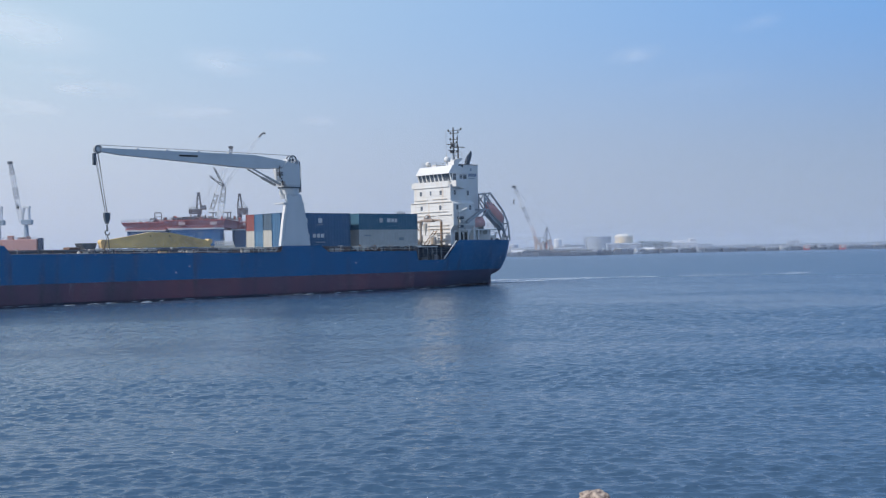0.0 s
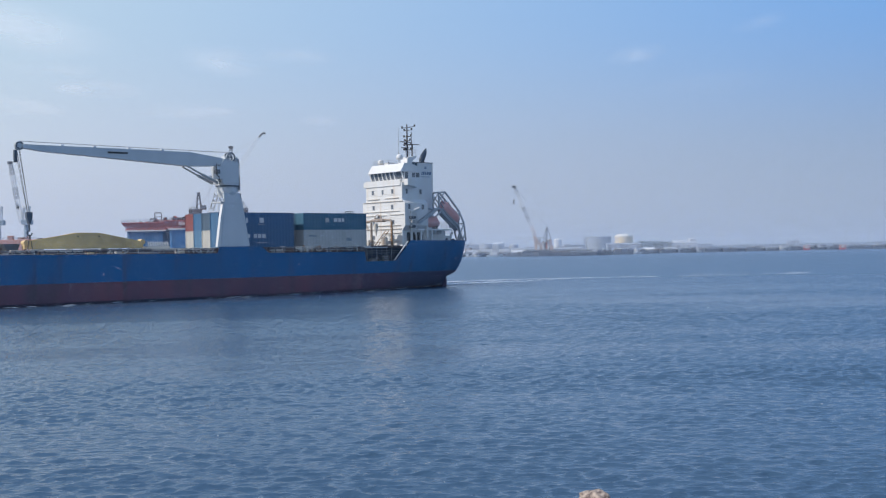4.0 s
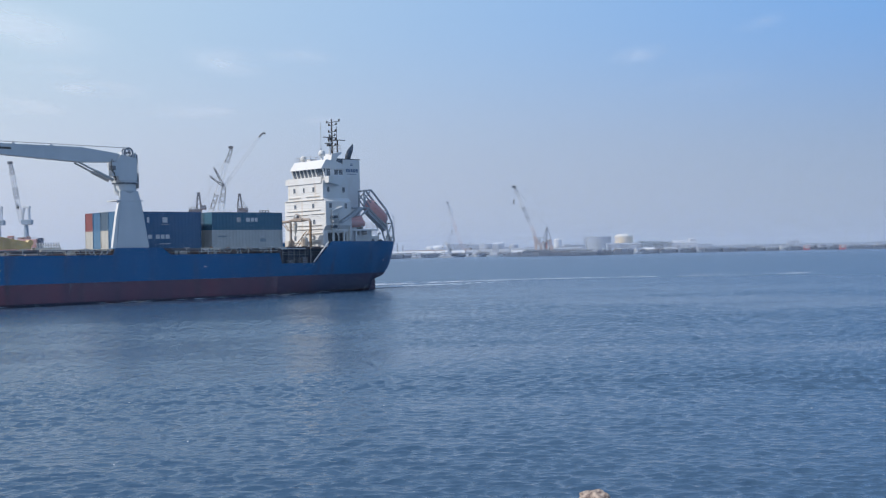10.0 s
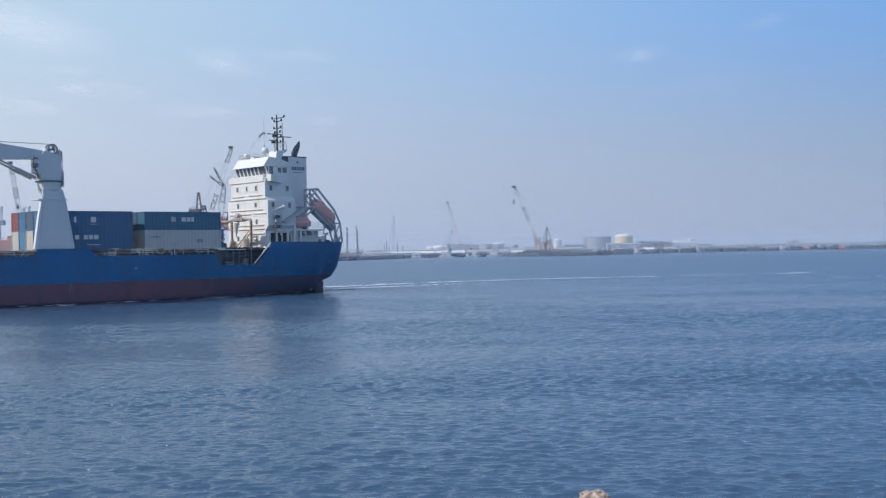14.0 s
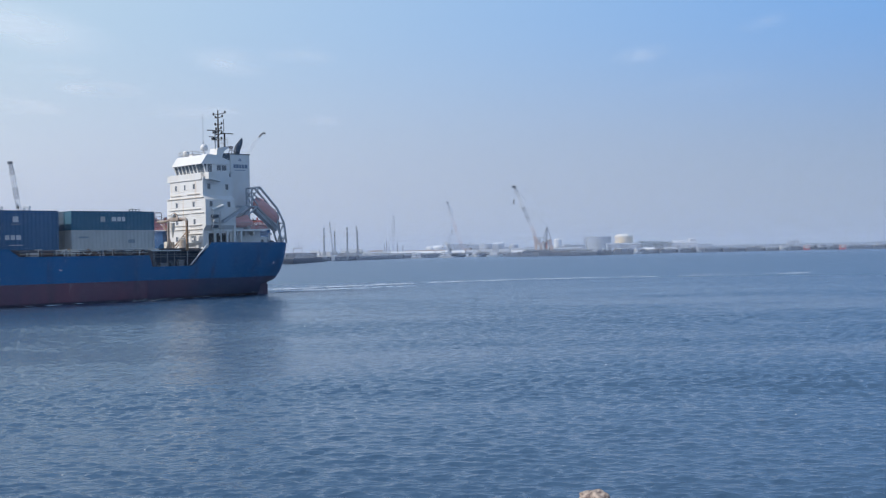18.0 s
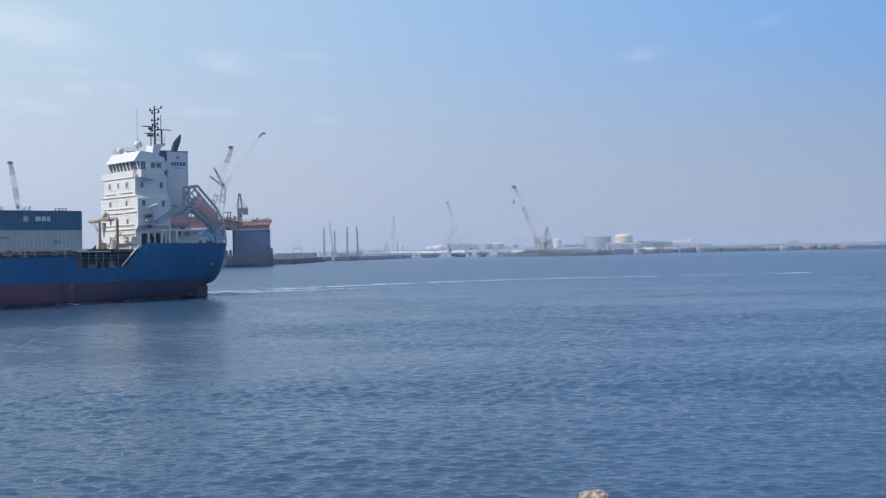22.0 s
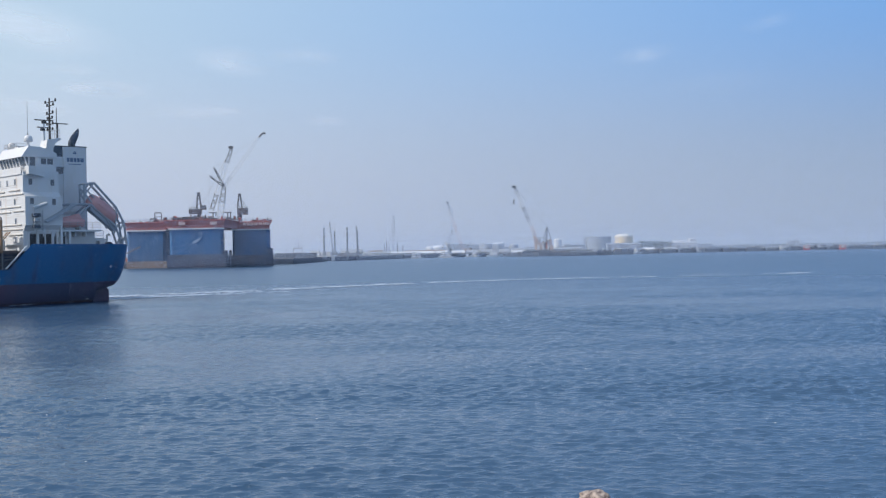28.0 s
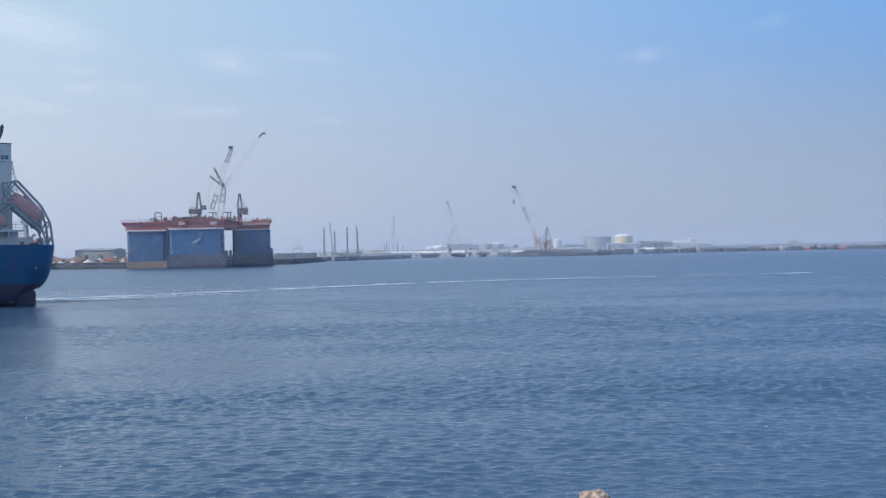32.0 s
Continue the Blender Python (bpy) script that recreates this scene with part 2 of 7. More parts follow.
def sea():
    """One sheet from the bank to the horizon, finely rippled where the ripples can be seen and coarser farther out."""
    rad = np.concatenate([np.geomspace(26, 150, 860), np.geomspace(150.4, 340, 560), np.geomspace(342, 520, 60), np.geomspace(545, 5200, 20)])
    ang = np.concatenate([np.linspace(-180, -27, 18)[:-1], np.linspace(-27, 27, 580), np.linspace(27, 180, 18)[1:-1]])
    a, r = np.meshgrid(np.radians(ang), rad)
    x, y = r * np.sin(a), r * np.cos(a)
    fine = np.clip((27.5 - np.abs(np.degrees(a))) / 1.0, 0, 1) * np.clip((520 - r) / 250, 0, 1) * patches(x, y)
    dx, dy, z = waves(x, y)
    x, y, z = x + dx * fine, y + dy * fine, z * fine
    nr, na = a.shape
    co = np.stack([x, y, z], -1).reshape(-1, 3)
    i = np.arange(nr - 1)[:, None] * na + np.arange(na)[None, :]
    j = np.arange(nr - 1)[:, None] * na + (np.arange(na)[None, :] + 1) % na
    quads = np.stack([i, j, j + na, i + na], -1).reshape(-1, 4)
    hub = len(co)
    co = np.vstack([co, [[0, 0, 0]]])
    me = bpy.data.meshes.new("water")
    k = np.arange(na)
    tris = np.stack([np.full(na, hub), (k + 1) % na, k], -1)
    loops = np.concatenate([quads.ravel(), tris.ravel()])
    me.vertices.add(len(co))
    me.vertices.foreach_set("co", co.ravel())
    me.loops.add(len(loops))
    me.loops.foreach_set("vertex_index", loops)
    me.polygons.add(len(quads) + na)
    me.polygons.foreach_set("loop_start", np.concatenate([np.arange(len(quads)) * 4, len(quads) * 4 + k * 3]))
    me.update(calc_edges=True)
    me.validate()
    me.polygons.foreach_set("use_smooth", np.ones(len(me.polygons), dtype=bool))
    me.materials.append(M_WATER)
    if me.polygons[0].normal.z < 0:
        me.flip_normals()
    return tagged(new("water", me), "choppy blue-grey harbour water with small ripples", "water", kind="structure")


WATER = sea()
M_LETTER = material("blue_grey_lettering", (0.16, 0.22, 0.32), 0.6)
M_RUSTY = material("brown_primer", (0.36, 0.21, 0.11), 0.7, second=(0.26, 0.17, 0.11), scale=1.2)


# ---- the cargo ship: x forward, y to port, z above the water ----
SHIP_ROWS = [(0.0, -9.09, 204.45, 40.77), (4.0, -17.22, 197.43, 40.85), (8.0, -25.33, 190.41, 40.94), (12.0, -33.42, 183.38, 41.02),
             (16.0, -41.50, 176.34, 41.10), (20.0, -49.56, 169.29, 41.19), (24.0, -57.61, 162.24, 41.27), (28.0, -65.64, 155.18, 41.36),
             (32.0, -73.66, 148.12, 41.44)]
ABOARD = []   # things that ride on the ship, with their places on it


def ship_pose(row):
    return pose(row[1], row[2], 0, 0, 0, 180 + row[3])


def aboard(ob, m=None):
    ABOARD.append((ob, m or Matrix()))
    ob.matrix_basis = ship_pose(SHIP_ROWS[0]) @ (m or Matrix())
    return ob


BOOT = 2.85
SHEER = [(-24.5, 8.0), (-9.0, 8.1), (-5.9, 4.75), (1.0, 4.75), (1.6, 6.35), (20.6, 6.4), (22.0, 7.4), (28.9, 7.4), (29.3, 6.45), (69.8, 6.75), (70.6, 7.85), (84, 8.4), (104, 11.0)]
DECK_HALF = [(-24.4, 3.9), (-23.9, 4.9), (-22.8, 5.7), (-20, 6.4), (-15, 7.1), (-7.6, 7.9), (0, 8.9), (10, 10.2), (20, 10.8), (78, 10.8), (88, 9.2), (96, 6.0), (104, 0.5)]
WATER_HALF = [(-19, 1.6), (-10, 4.6), (0, 7.4), (10, 9.4), (20, 10.3), (35, 10.6), (74, 10.6), (84, 7.8), (92, 4.0), (98, 0.4), (104, 0.3)]
KEEL = [(-24.4, 4.5), (-24.2, 3.7), (-23.6, 2.6), (-23.0, 2.1), (-21.5, 1.6), (-19.8, 1.2), (-19, -1.4), (96, -1.4), (100, 3.0), (104, 9.0)]


def half_breadth(x, z):
    zt, zk, yd = interp(x, SHEER), interp(x, KEEL), interp(x, DECK_HALF)
    if x < -19:
        return yd * max(0.0, (z - zk) / (8.0 - zk)) ** 0.26
    if x > 96:
        return yd * max(0.0, (z - zk) / (zt - zk)) ** 0.8
    s = min(1.0, max(0.0, z / 7.4))
    yw = interp(x, WATER_HALF)
    return yw * (1 + 0.03 * min(0, z)) + (yd - yw) * s ** interp(x, [(-19, 0.32), (0, 0.55), (20, 0.8)])


def hull_strip(bm, lo, hi, rows, aft=-99, fore=999):
    xs = [-24.4, -24.25, -24.0, -23.6, -23.0, -22.2, -21.5, -20.6, -19.8, -19.05, -18, -16, -14, -12, -10.3, -9.0, -8.0, -6.9, -5.9, -4, -1.5, 1.0, 1.6, 4, 8, 12, 16, 20.6, 22.0, 26, 28.9, 29.3, 36, 42, 48, 54, 60, 66, 69.8, 70.6, 75, 80, 86, 91, 95, 98, 101, 104]
    xs = [x for x in xs if aft <= x <= fore]
    grid = []
    for x in xs:
        zk, zt = interp(x, KEEL), interp(x, SHEER)
        a, b = max(lo, zk), min(hi, zt)
        if b - a < 0.02:
            grid.append(None)
            continue
        col = []
        for i in range(rows + 1):
            z = a + (b - a) * i / rows
            y = half_breadth(x, z)
            col.append((bm.verts.new((x, y, z)), bm.verts.new((x, -y, z))))
        grid.append(col)
    for c, d in zip(grid, grid[1:]):
        if c and d:
            for i in range(rows):
                bm.faces.new((c[i][0], d[i][0], d[i + 1][0], c[i + 1][0]))
                bm.faces.new((d[i][1], c[i][1], c[i + 1][1], d[i + 1][1]))
    if grid[0]:
        for i in range(rows):
            bm.faces.new((grid[0][i][0], grid[0][i + 1][0], grid[0][i + 1][1], grid[0][i][1]))
    bmesh.ops.remove_doubles(bm, verts=bm.verts, dist=0.002)
    return bm


def window_part(parent, name, centre, wide, high, axis, frame_mat, deep=0.05):
    """A framed pane on a wall whose outward normal is along +x ('x'), +y ('y') ; the frame stands proud, the pane is set back in it."""
    x, y, z = centre
    bm = B()
    t = 0.07
    for a0, a1, b0, b1 in ((-wide / 2 - t, wide / 2 + t, high / 2, high / 2 + t), (-wide / 2 - t, wide / 2 + t, -high / 2 - t, -high / 2), (-wide / 2 - t, -wide / 2, -high / 2, high / 2), (wide / 2, wide / 2 + t, -high / 2, high / 2)):
        if axis == "x":
            box(bm, x, x + deep, y + a0, y + a1, z + b0, z + b1)
        else:
            box(bm, x + a0, x + a1, y, y + deep, z + b0, z + b1)
    w = part(name, bm, frame_mat, parent)
    bm = B()
    if axis == "x":
        box(bm, x + 0.003, x + deep * 0.5, y - wide / 2, y + wide / 2, z - high / 2, z + high / 2)
    else:
        box(bm, x - wide / 2, x + wide / 2, y + 0.003, y + deep * 0.5, z - high / 2, z + high / 2)
    part("pane", bm, M_GLASS, w)
    return w


def rail_run(bm, pts, high=1.05, gap=1.6, r=0.03, rails=3):
    """Posts and rails along a line of points on a deck."""
    for p, q in zip(pts, pts[1:]):
        p, q = Vector(p), Vector(q)
        n = max(1, round((q - p).length / gap))
        for i in range(n + 1):
            c = p.lerp(q, i / n)
            tube(bm, c, c + Vector((0, 0, high)), r, 4)
        for k in range(1, rails + 1):
            h = Vector((0, 0, high * k / rails))
            tube(bm, p + h, q + h, r, 4)
    return bm


def build_ship():
    ship = empty("cargo_ship", label="blue general cargo ship with white deckhouse aft, under way", category="ship")
    hull = part("hull", hull_strip(B(), BOOT, 20, 8), M_BLUE, ship, "blue painted hull plating, scuffed", smooth=True)
    part("boot_topping", hull_strip(B(), 0.35, BOOT, 5, aft=1.6), M_RED, ship, "dull red antifouling paint below the blue", smooth=True)
    # aft of x 1.6 the boot topping is a darker red and navy
    part("stern_boot_topping", hull_strip(B(), 0.35, BOOT, 5, fore=1.6), M_STERN, ship, "darker antifouling paint round the stern", smooth=True)
    part("waterline_band", hull_strip(B(), -1.4, 0.35, 3), M_WETRED, ship, "dark wet fouling along the waterline", smooth=True)
    # skeg with rudder
    bm = B()
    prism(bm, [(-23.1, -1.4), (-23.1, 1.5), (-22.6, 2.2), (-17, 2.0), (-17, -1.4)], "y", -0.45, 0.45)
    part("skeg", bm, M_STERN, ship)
    # main deck and side recess
    bm = B()
    edge = [(x, half_breadth(x, 6.6) - 0.12) for x in (-23.9, -22.5, -20, -15, -9.3)]
    prism(bm, [(x, -y) for x, y in edge] + edge[::-1], "z", 6.6, 6.7)
    part("poop_deck", bm, M_DECK, ship)
    bm = B()
    edge = [(x, half_breadth(x, 4.5) - 0.12) for x in (-9.2, -5, 0.5, 10, 20, 40, 68)]
    prism(bm, [(x, -y) for x, y in edge] + edge[::-1], "z", 4.5, 4.6)
    part("main_deck", bm, M_DECK, ship)
    bm = B()
    box(bm, -9.2, -9.1, -6.2, 6.2, 4.6, 7.2)
    box(bm, -9.1, 1.6, 5.7, 5.8, 4.6, 6.9)
    # the recess shade is put into this darker blue, along with dirt
    part("recess_bulkhead", bm, material("dirty_shaded_blue_paint", (0.03, 0.07, 0.14), 0.6, second=(0.055, 0.06, 0.075), scale=0.6), ship)
    for k in range(6):
        x = -5.2 + 1.15 * k
        y = half_breadth(x, 4.6) - 0.35
        part("recess_stanchion", tube(B(), (x, y, 4.6), (x, y, 6.95), 0.05 if k % 3 else 0.08, 6), M_RAMP, ship)
    for x, w, h in ((-5.0, 0.9, 1.1), (-3.2, 0.5, 0.8), (-2.2, 1.3, 0.6), (-0.2, 0.6, 1.3)):
        y = half_breadth(x, 4.6) - 1.2
        part("recess_locker", box(B(), x, x + w, y - 0.3, y + 0.3, 4.6, 4.6 + h, 0.05), M_RAMP if w > 0.8 else M_SLATE, ship)
    for z in (6.1, 6.45):
        part("recess_pipe", tube(B(), (-7.6, 6.3, z), (1.5, 7.6, z), 0.06, 6), M_RAMP, ship)
    bm = B()
    prism(bm, [(-8.2, 5.6), (-8.2, 7.3), (1.6, 8.3), (1.6, 5.6)], "z", 6.9, 7.05)
    part("side_walkway", bm, M_DECK, ship)
    bm = B()
    rail_run(bm, [(-5.8, half_breadth(-5.8, 4.7) - 0.15, 4.65), (0.9, half_breadth(0.9, 4.7) - 0.15, 4.65)], 1.0, 1.3, 0.03)
    part("recess_railing", bm, M_DECK, ship)
    part("recess_top_rail", tube(B(), (-3.6, 8.3, 6.98), (1.2, 8.8, 6.98), 0.08, 6), M_WHITE, ship)
    # hatch coaming and covers
    bm = B()
    box(bm, 0.6, 69.6, -8.2, 8.2, 4.6, 6.95)
    part("hatch_coaming", bm, M_DECK, ship, "grimy grey-brown hatch coaming")
    n = 0
    for x0, x1 in ((-7.6, -0.6), (-0.4, 13.8), (14.0, 28.0), (28.2, 38.0), (38.2, 48.0), (48.2, 58.0), (58.2, 69.4)):
        bm = B()
        box(bm, x0, x1, -8.0 if x0 > -1 else -5, 8.0 if x0 > -1 else 6.6, 6.98, 7.3, 0.04)
        for k in range(int((x1 - x0) / 1.4)):
            x = x0 + 0.7 + k * 1.4
            box(bm, x - 0.05, x + 0.05, 8.0 if x0 > -1 else 6.6, 8.12 if x0 > -1 else 6.72, 7.0, 7.28)
        part("hatch_cover", bm, M_RUSTW if n % 2 else M_DECK, ship)
        n += 1
    # cargo rail: thin stays and several long bars along the side
    for x in [2.2 + 1.7 * k for k in range(11)] + [29.9 + 1.9 * k for k in range(21)]:
        y = half_breadth(x, 6.3) - 0.22
        part("bulwark_stay", box(B(), x - 0.05, x + 0.05, y - 0.2, y + 0.02, 5.6, 7.12), M_SLATE if int(x) % 4 else M_RUST, ship)
    for za, mat, thick in ((7.12, M_RAMP, 0.09), (6.92, M_SLATE, 0.07), (6.72, M_RUSTW, 0.05), (6.55, M_RUST, 0.06)):
        for x0, x1 in ((1.8, 20.4), (29.5, 69.7)):
            bm = B()
            k = 6 if x1 > 40 else 4
            for i in range(k):
                a, b = x0 + (x1 - x0) * i / k, x0 + (x1 - x0) * (i + 1) / k
                ya, yb = half_breadth(a, 6.3) - 0.25, half_breadth(b, 6.3) - 0.25
                vs = []
                for x, y in ((a, ya), (b, yb)):
                    vs.append([bm.verts.new((x, y + dy, za + dz)) for dy, dz in ((0, 0), (0.16, 0), (0.16, thick), (0, thick))])
                for j in range(4):
                    bm.faces.new((vs[0][j], vs[0][(j + 1) % 4], vs[1][(j + 1) % 4], vs[1][j]))
                if i == 0:
                    bm.faces.new(vs[0])
                if i == k - 1:
                    bm.faces.new(vs[1][::-1])
            part("cargo_rail", bm, mat, ship)
    # loose gear over the rail: white rail length, posts with cross heads, brown boards
    bm = B()
    rail_run(bm, [(12.4, 10.25, 6.5), (15.6, 10.4, 6.5)], 0.7, 1.05, 0.05, 3)
    part("gangway_rail", bm, M_RUSTW, ship)
    for x in (18.0, 7.4, 3.1, 33.0, 41.5, 56.0):
        y = half_breadth(x, 6.3) - 0.15
        bm = B()
        tube(bm, (x, y, 6.2), (x, y, 7.35), 0.07, 6)
        tube(bm, (x - 0.45, y, 7.3), (x + 0.45, y, 7.3), 0.06, 6)
        part("fairlead_post", bm, M_RUSTW, ship)
    for x, w, h in ((15.9, 1.9, 0.7), (9.6, 1.6, 0.6), (5.2, 1.1, 0.75), (31.4, 2.2, 0.6), (46.0, 1.4, 0.7), (61.0, 2.0, 0.6)):
        y = half_breadth(x, 6.3) - 0.5
        part("dunnage_board", box(B(), x, x + w, y - 0.1, y + 0.1, 6.35, 6.35 + h, 0.02), M_RUST, ship)
    rnd = random.Random(12)
    for k in range(64):
        x = rnd.uniform(1.5, 20.0) if k % 3 == 0 else rnd.uniform(29.5, 69.0)
        y = half_breadth(x, 6.3) - rnd.uniform(0.3, 1.4)
        z, l, m = rnd.uniform(6.3, 7.0), rnd.uniform(0.25, 1.5), rnd.choice((M_RUST, M_RUST, M_RUSTW, M_DECK, M_RUSTY, M_DARK, M_WHITE))
        kind = rnd.random()
        if kind < 0.4:
            part("vent_pipe", path_tube(B(), [(x, y, 6.0), (x, y, z + 0.35), (x + l * 0.25, y, z + 0.45), (x + l * 0.4, y, z + 0.25)], rnd.uniform(0.05, 0.1), 6), m, ship)
        elif kind < 0.7:
            part("deck_fitting", box(B(), x, x + l * 0.6, y - 0.15, y + 0.15, 6.1, z + rnd.uniform(0.1, 0.4), 0.03), m, ship)
        else:
            part("lashing_rod", tube(B(), (x, y, z - 0.2), (x + l, y, z + rnd.uniform(-0.3, 0.4)), 0.045, 5), m, ship)
    # hoses looped over the rail and hung along it
    for x, w, h, m in ((29.9, 0.9, 0.5, M_STEEL), (30.7, 1.3, 0.7, M_RUSTW), (31.8, 0.8, 0.45, M_STEEL), (34.6, 1.6, 0.4, M_RUSTW), (38.2, 1.2, 0.5, M_STEEL), (43.0, 1.8, 0.45, M_RUSTW), (50.4, 1.5, 0.4, M_STEEL), (10.4, 1.4, 0.45, M_RUSTW), (4.0, 1.2, 0.5, M_STEEL)):
        y = half_breadth(x, 6.3) - 0.1
        pts = [(x + w * u, y, 7.0 - h * 4 * u * (1 - u)) for u in (0, 0.15, 0.35, 0.5, 0.65, 0.85, 1)]
        part("hung_hose", path_tube(B(), pts, 0.06, 6), m, ship)
    # white edge pipe down the step of the bulwark
    part("bulwark_edge_pipe", tube(B(), (-5.5, half_breadth(-5.5, 4.8) + 0.02, 4.9), (-8.4, half_breadth(-8.4, 7.9) + 0.02, 8.0), 0.10, 6), M_WHITE, ship)
    # tank deck gear along the side: lockers, pipes, ladders
    rnd = random.Random(4)
    for x in (2.2, 5.4, 8.1, 12.5, 16.8, 34.0, 38.5, 43.0, 47.5, 53.0, 59.0):
        bm = B()
        w = rnd.uniform(0.8, 2.6)
        y = half_breadth(x, 6.3) - 1.3
        box(bm, x, x + w, y - 0.4, y + 0.4, 6.1, 6.1 + rnd.uniform(0.5, 0.95), 0.03)
        part("deck_locker", bm, rnd.choice((M_RUST, M_DARK, M_RUSTW, M_YELLOW)), ship)
    bm = B()
    for y, z in ((8.75, 6.5), (8.95, 6.7)):
        tube(bm, (1.6, y - 0.3, z), (69.5, y + 0.2, z), 0.07, 6)
    part("deck_pipe", bm, M_RUST, ship)
    # draught marks and plate marks as plain bars
    for x, z, w, h in ((44.5, 4.7, 0.3, 0.1), (46.6, 3.9, 0.1, 0.3), (15.0, 4.6, 0.4, 0.1), (-21.2, 5.0, 0.12, 0.5)):
        y = half_breadth(x, z)
        part("hull_mark", box(B(), x - w / 2, x + w / 2, y - 0.06, y + 0.03, z - h / 2, z + h / 2), M_WHITE, ship)
    # small white plate on the hull just above the waterline near the stern
    bm = B()
    y = half_breadth(-18.5, 0.6)
    box(bm, -18.9, -18.1, y - 0.3, y + 0.12, 0.45, 0.8, 0.05)
    part("white_hull_plate", bm, M_WHITE, ship)
    return ship


def build_house(ship):
    XF = -8.5
    # main block, wider below
    bm = B()
    prism(bm, [(-4.6, 7.2), (-4.6, 14.6), (-3.6, 14.9), (-3.6, 17.8), (6.3, 17.8), (6.3, 15.0), (7.0, 14.4), (7.0, 10.6), (6.2, 9.8), (6.2, 7.2)], "x", -13.4, XF)
    house = part("deckhouse", bm, M_WHITE, ship, "white deckhouse block with rust streaks")
    for y, z in ((-1.66, 16.4), (1.05, 16.4), (3.76, 16.4), (-1.5, 13.8), (3.6, 13.8), (-1.5, 11.2), (3.8, 11.2), (-1.6, 8.7), (3.8, 8.7)):
        window_part(house, "window", (XF, y, z), 0.45 if z == 16.4 and y == 1.05 else 0.62, 0.75, "x", M_WHITE)
    for x, z in ((-9.5, 16.35), (-12.5, 16.3), (-9.4, 13.75), (-12.4, 13.7)):
        window_part(house, "window", (x, 6.3 if z > 15 else 7.0, z), 0.5, 0.8, "y", M_WHITE)
    for z, y0, y1 in ((15.25, -3.2, 0.2), (15.3, 1.6, 5.4), (14.75, -4.4, 6.5), (13.1, -3.8, 5.6), (12.45, -4.2, 2.2), (12.5, 3.0, 6.6), (10.7, -4.2, 5.8), (10.1, -4.0, 6.0), (9.4, 1.2, 6.0), (8.0, -4.0, 5.6)):
        bm = B()
        box(bm, XF, XF + 0.16, y0, y1, z - 0.05, z + 0.05)
        part("ledge", bm, M_RUSTW, house)
    rnd = random.Random(41)
    for z in (16.0, 15.75, 14.35, 14.1, 13.45, 12.75, 12.1, 11.8, 10.4, 9.7, 9.05, 8.3):
        y0, y1 = (-3.4, 6.0) if z > 14.9 else (-4.4, 6.1)
        a = rnd.uniform(y0, y0 + 3)
        while a < y1 - 1.5:
            b = min(y1, a + rnd.uniform(1.2, 3.2))
            part("weld_seam", box(B(), XF, XF + 0.025, a, b, z - 0.015, z + 0.015), M_RUSTW, house)
            a = b + rnd.uniform(0.5, 2.5)
    # dark panel on the solid wall, painting the shade of an open side passage
    part("passage_shade_panel", box(B(), -12.9, -9.3, 6.19, 6.215, 7.35, 9.45), M_DARK, house, "dark panel painted as the shade in an open passage with white posts")
    for x in (-9.2, -11.4, -13.0):
        part("passage_post", box(B(), x - 0.07, x + 0.07, 6.22, 6.4, 7.2, 9.8), M_WHITE, house)
    part("passage_lintel", box(B(), -13.1, -9.0, 6.22, 6.45, 9.6, 9.8), M_WHITE, house)
    # funnel casing
    bm = B()
    box(bm, -19.8, -16.35, -3.2, 1.1, 7.2, 21.75, 0.06)
    box(bm, -16.35, -13.4, -3.1, 1.0, 7.2, 20.3)
    casing = part("funnel_casing", bm, M_WHITE, ship, "white funnel casing with faded blue lettering bars")
    bm = B()
    prism(bm, [(-14.75, 21.85), (-16.33, 21.85), (-16.33, 20.1), (-15.3, 20.1), (-14.75, 20.7)], "y", -2.9, 0.95)
    part("casing_louvre", bm, M_SLATE, casing, "dark slate louvre box before the casing")
    part("casing_rim", box(B(), -19.85, -16.3, -3.25, 1.15, 21.72, 21.84), M_SLATE, casing)
    # casing writing: a name as plain bars and a small crest
    for x0, x1, z0, z1 in ((-18.3, -17.8, 20.72, 20.9), (-18.2, -17.9, 20.95, 21.1), (-19.35, -18.88, 19.62, 20.18), (-18.76, -18.38, 19.62, 20.18), (-18.26, -17.92, 19.62, 20.18), (-17.8, -17.36, 19.62, 20.18), (-17.26, -16.9, 19.62, 20.18), (-19.0, -17.1, 19.24, 19.34)):
        bm = B()
        box(bm, x0, x1, 1.1, 1.125, z0, z1)
        part("lettering_bar", bm, M_LETTER, casing)
    window_part(casing, "window", (-15.6, 1.1, 18.3), 1.4, 0.85, "y", M_GREY)
    part("louvre_hood", box(B(), -16.5, -14.8, 1.1, 1.5, 18.85, 18.95), M_GREY, casing)
    bm = B()
    box(bm, -13.6, -13.3, 0.5, 6.9, 7.2, 14.0)
    box(bm, -19.0, -13.3, 0.9, 1.3, 12.6, 12.8)
    part("aft_gallery", bm, M_WHITE, casing)
    # exhaust, leaning aft
    bm = B()
    rings = []
    for x, z, r, lean in ((-18.0, 21.7, 0.50, 0.0), (-18.05, 22.35, 0.52, 0.25), (-18.35, 23.0, 0.48, 0.5), (-18.7, 23.6, 0.38, 0.5), (-18.95, 24.15, 0.22, 0.2), (-19.0, 24.45, 0.06, 0.1)):
        rings.append([bm.verts.new((x + r * math.cos(k * math.tau / 12), 0.2 + 0.8 * r * math.sin(k * math.tau / 12), z + lean * r * math.cos(k * math.tau / 12))) for k in range(12)])
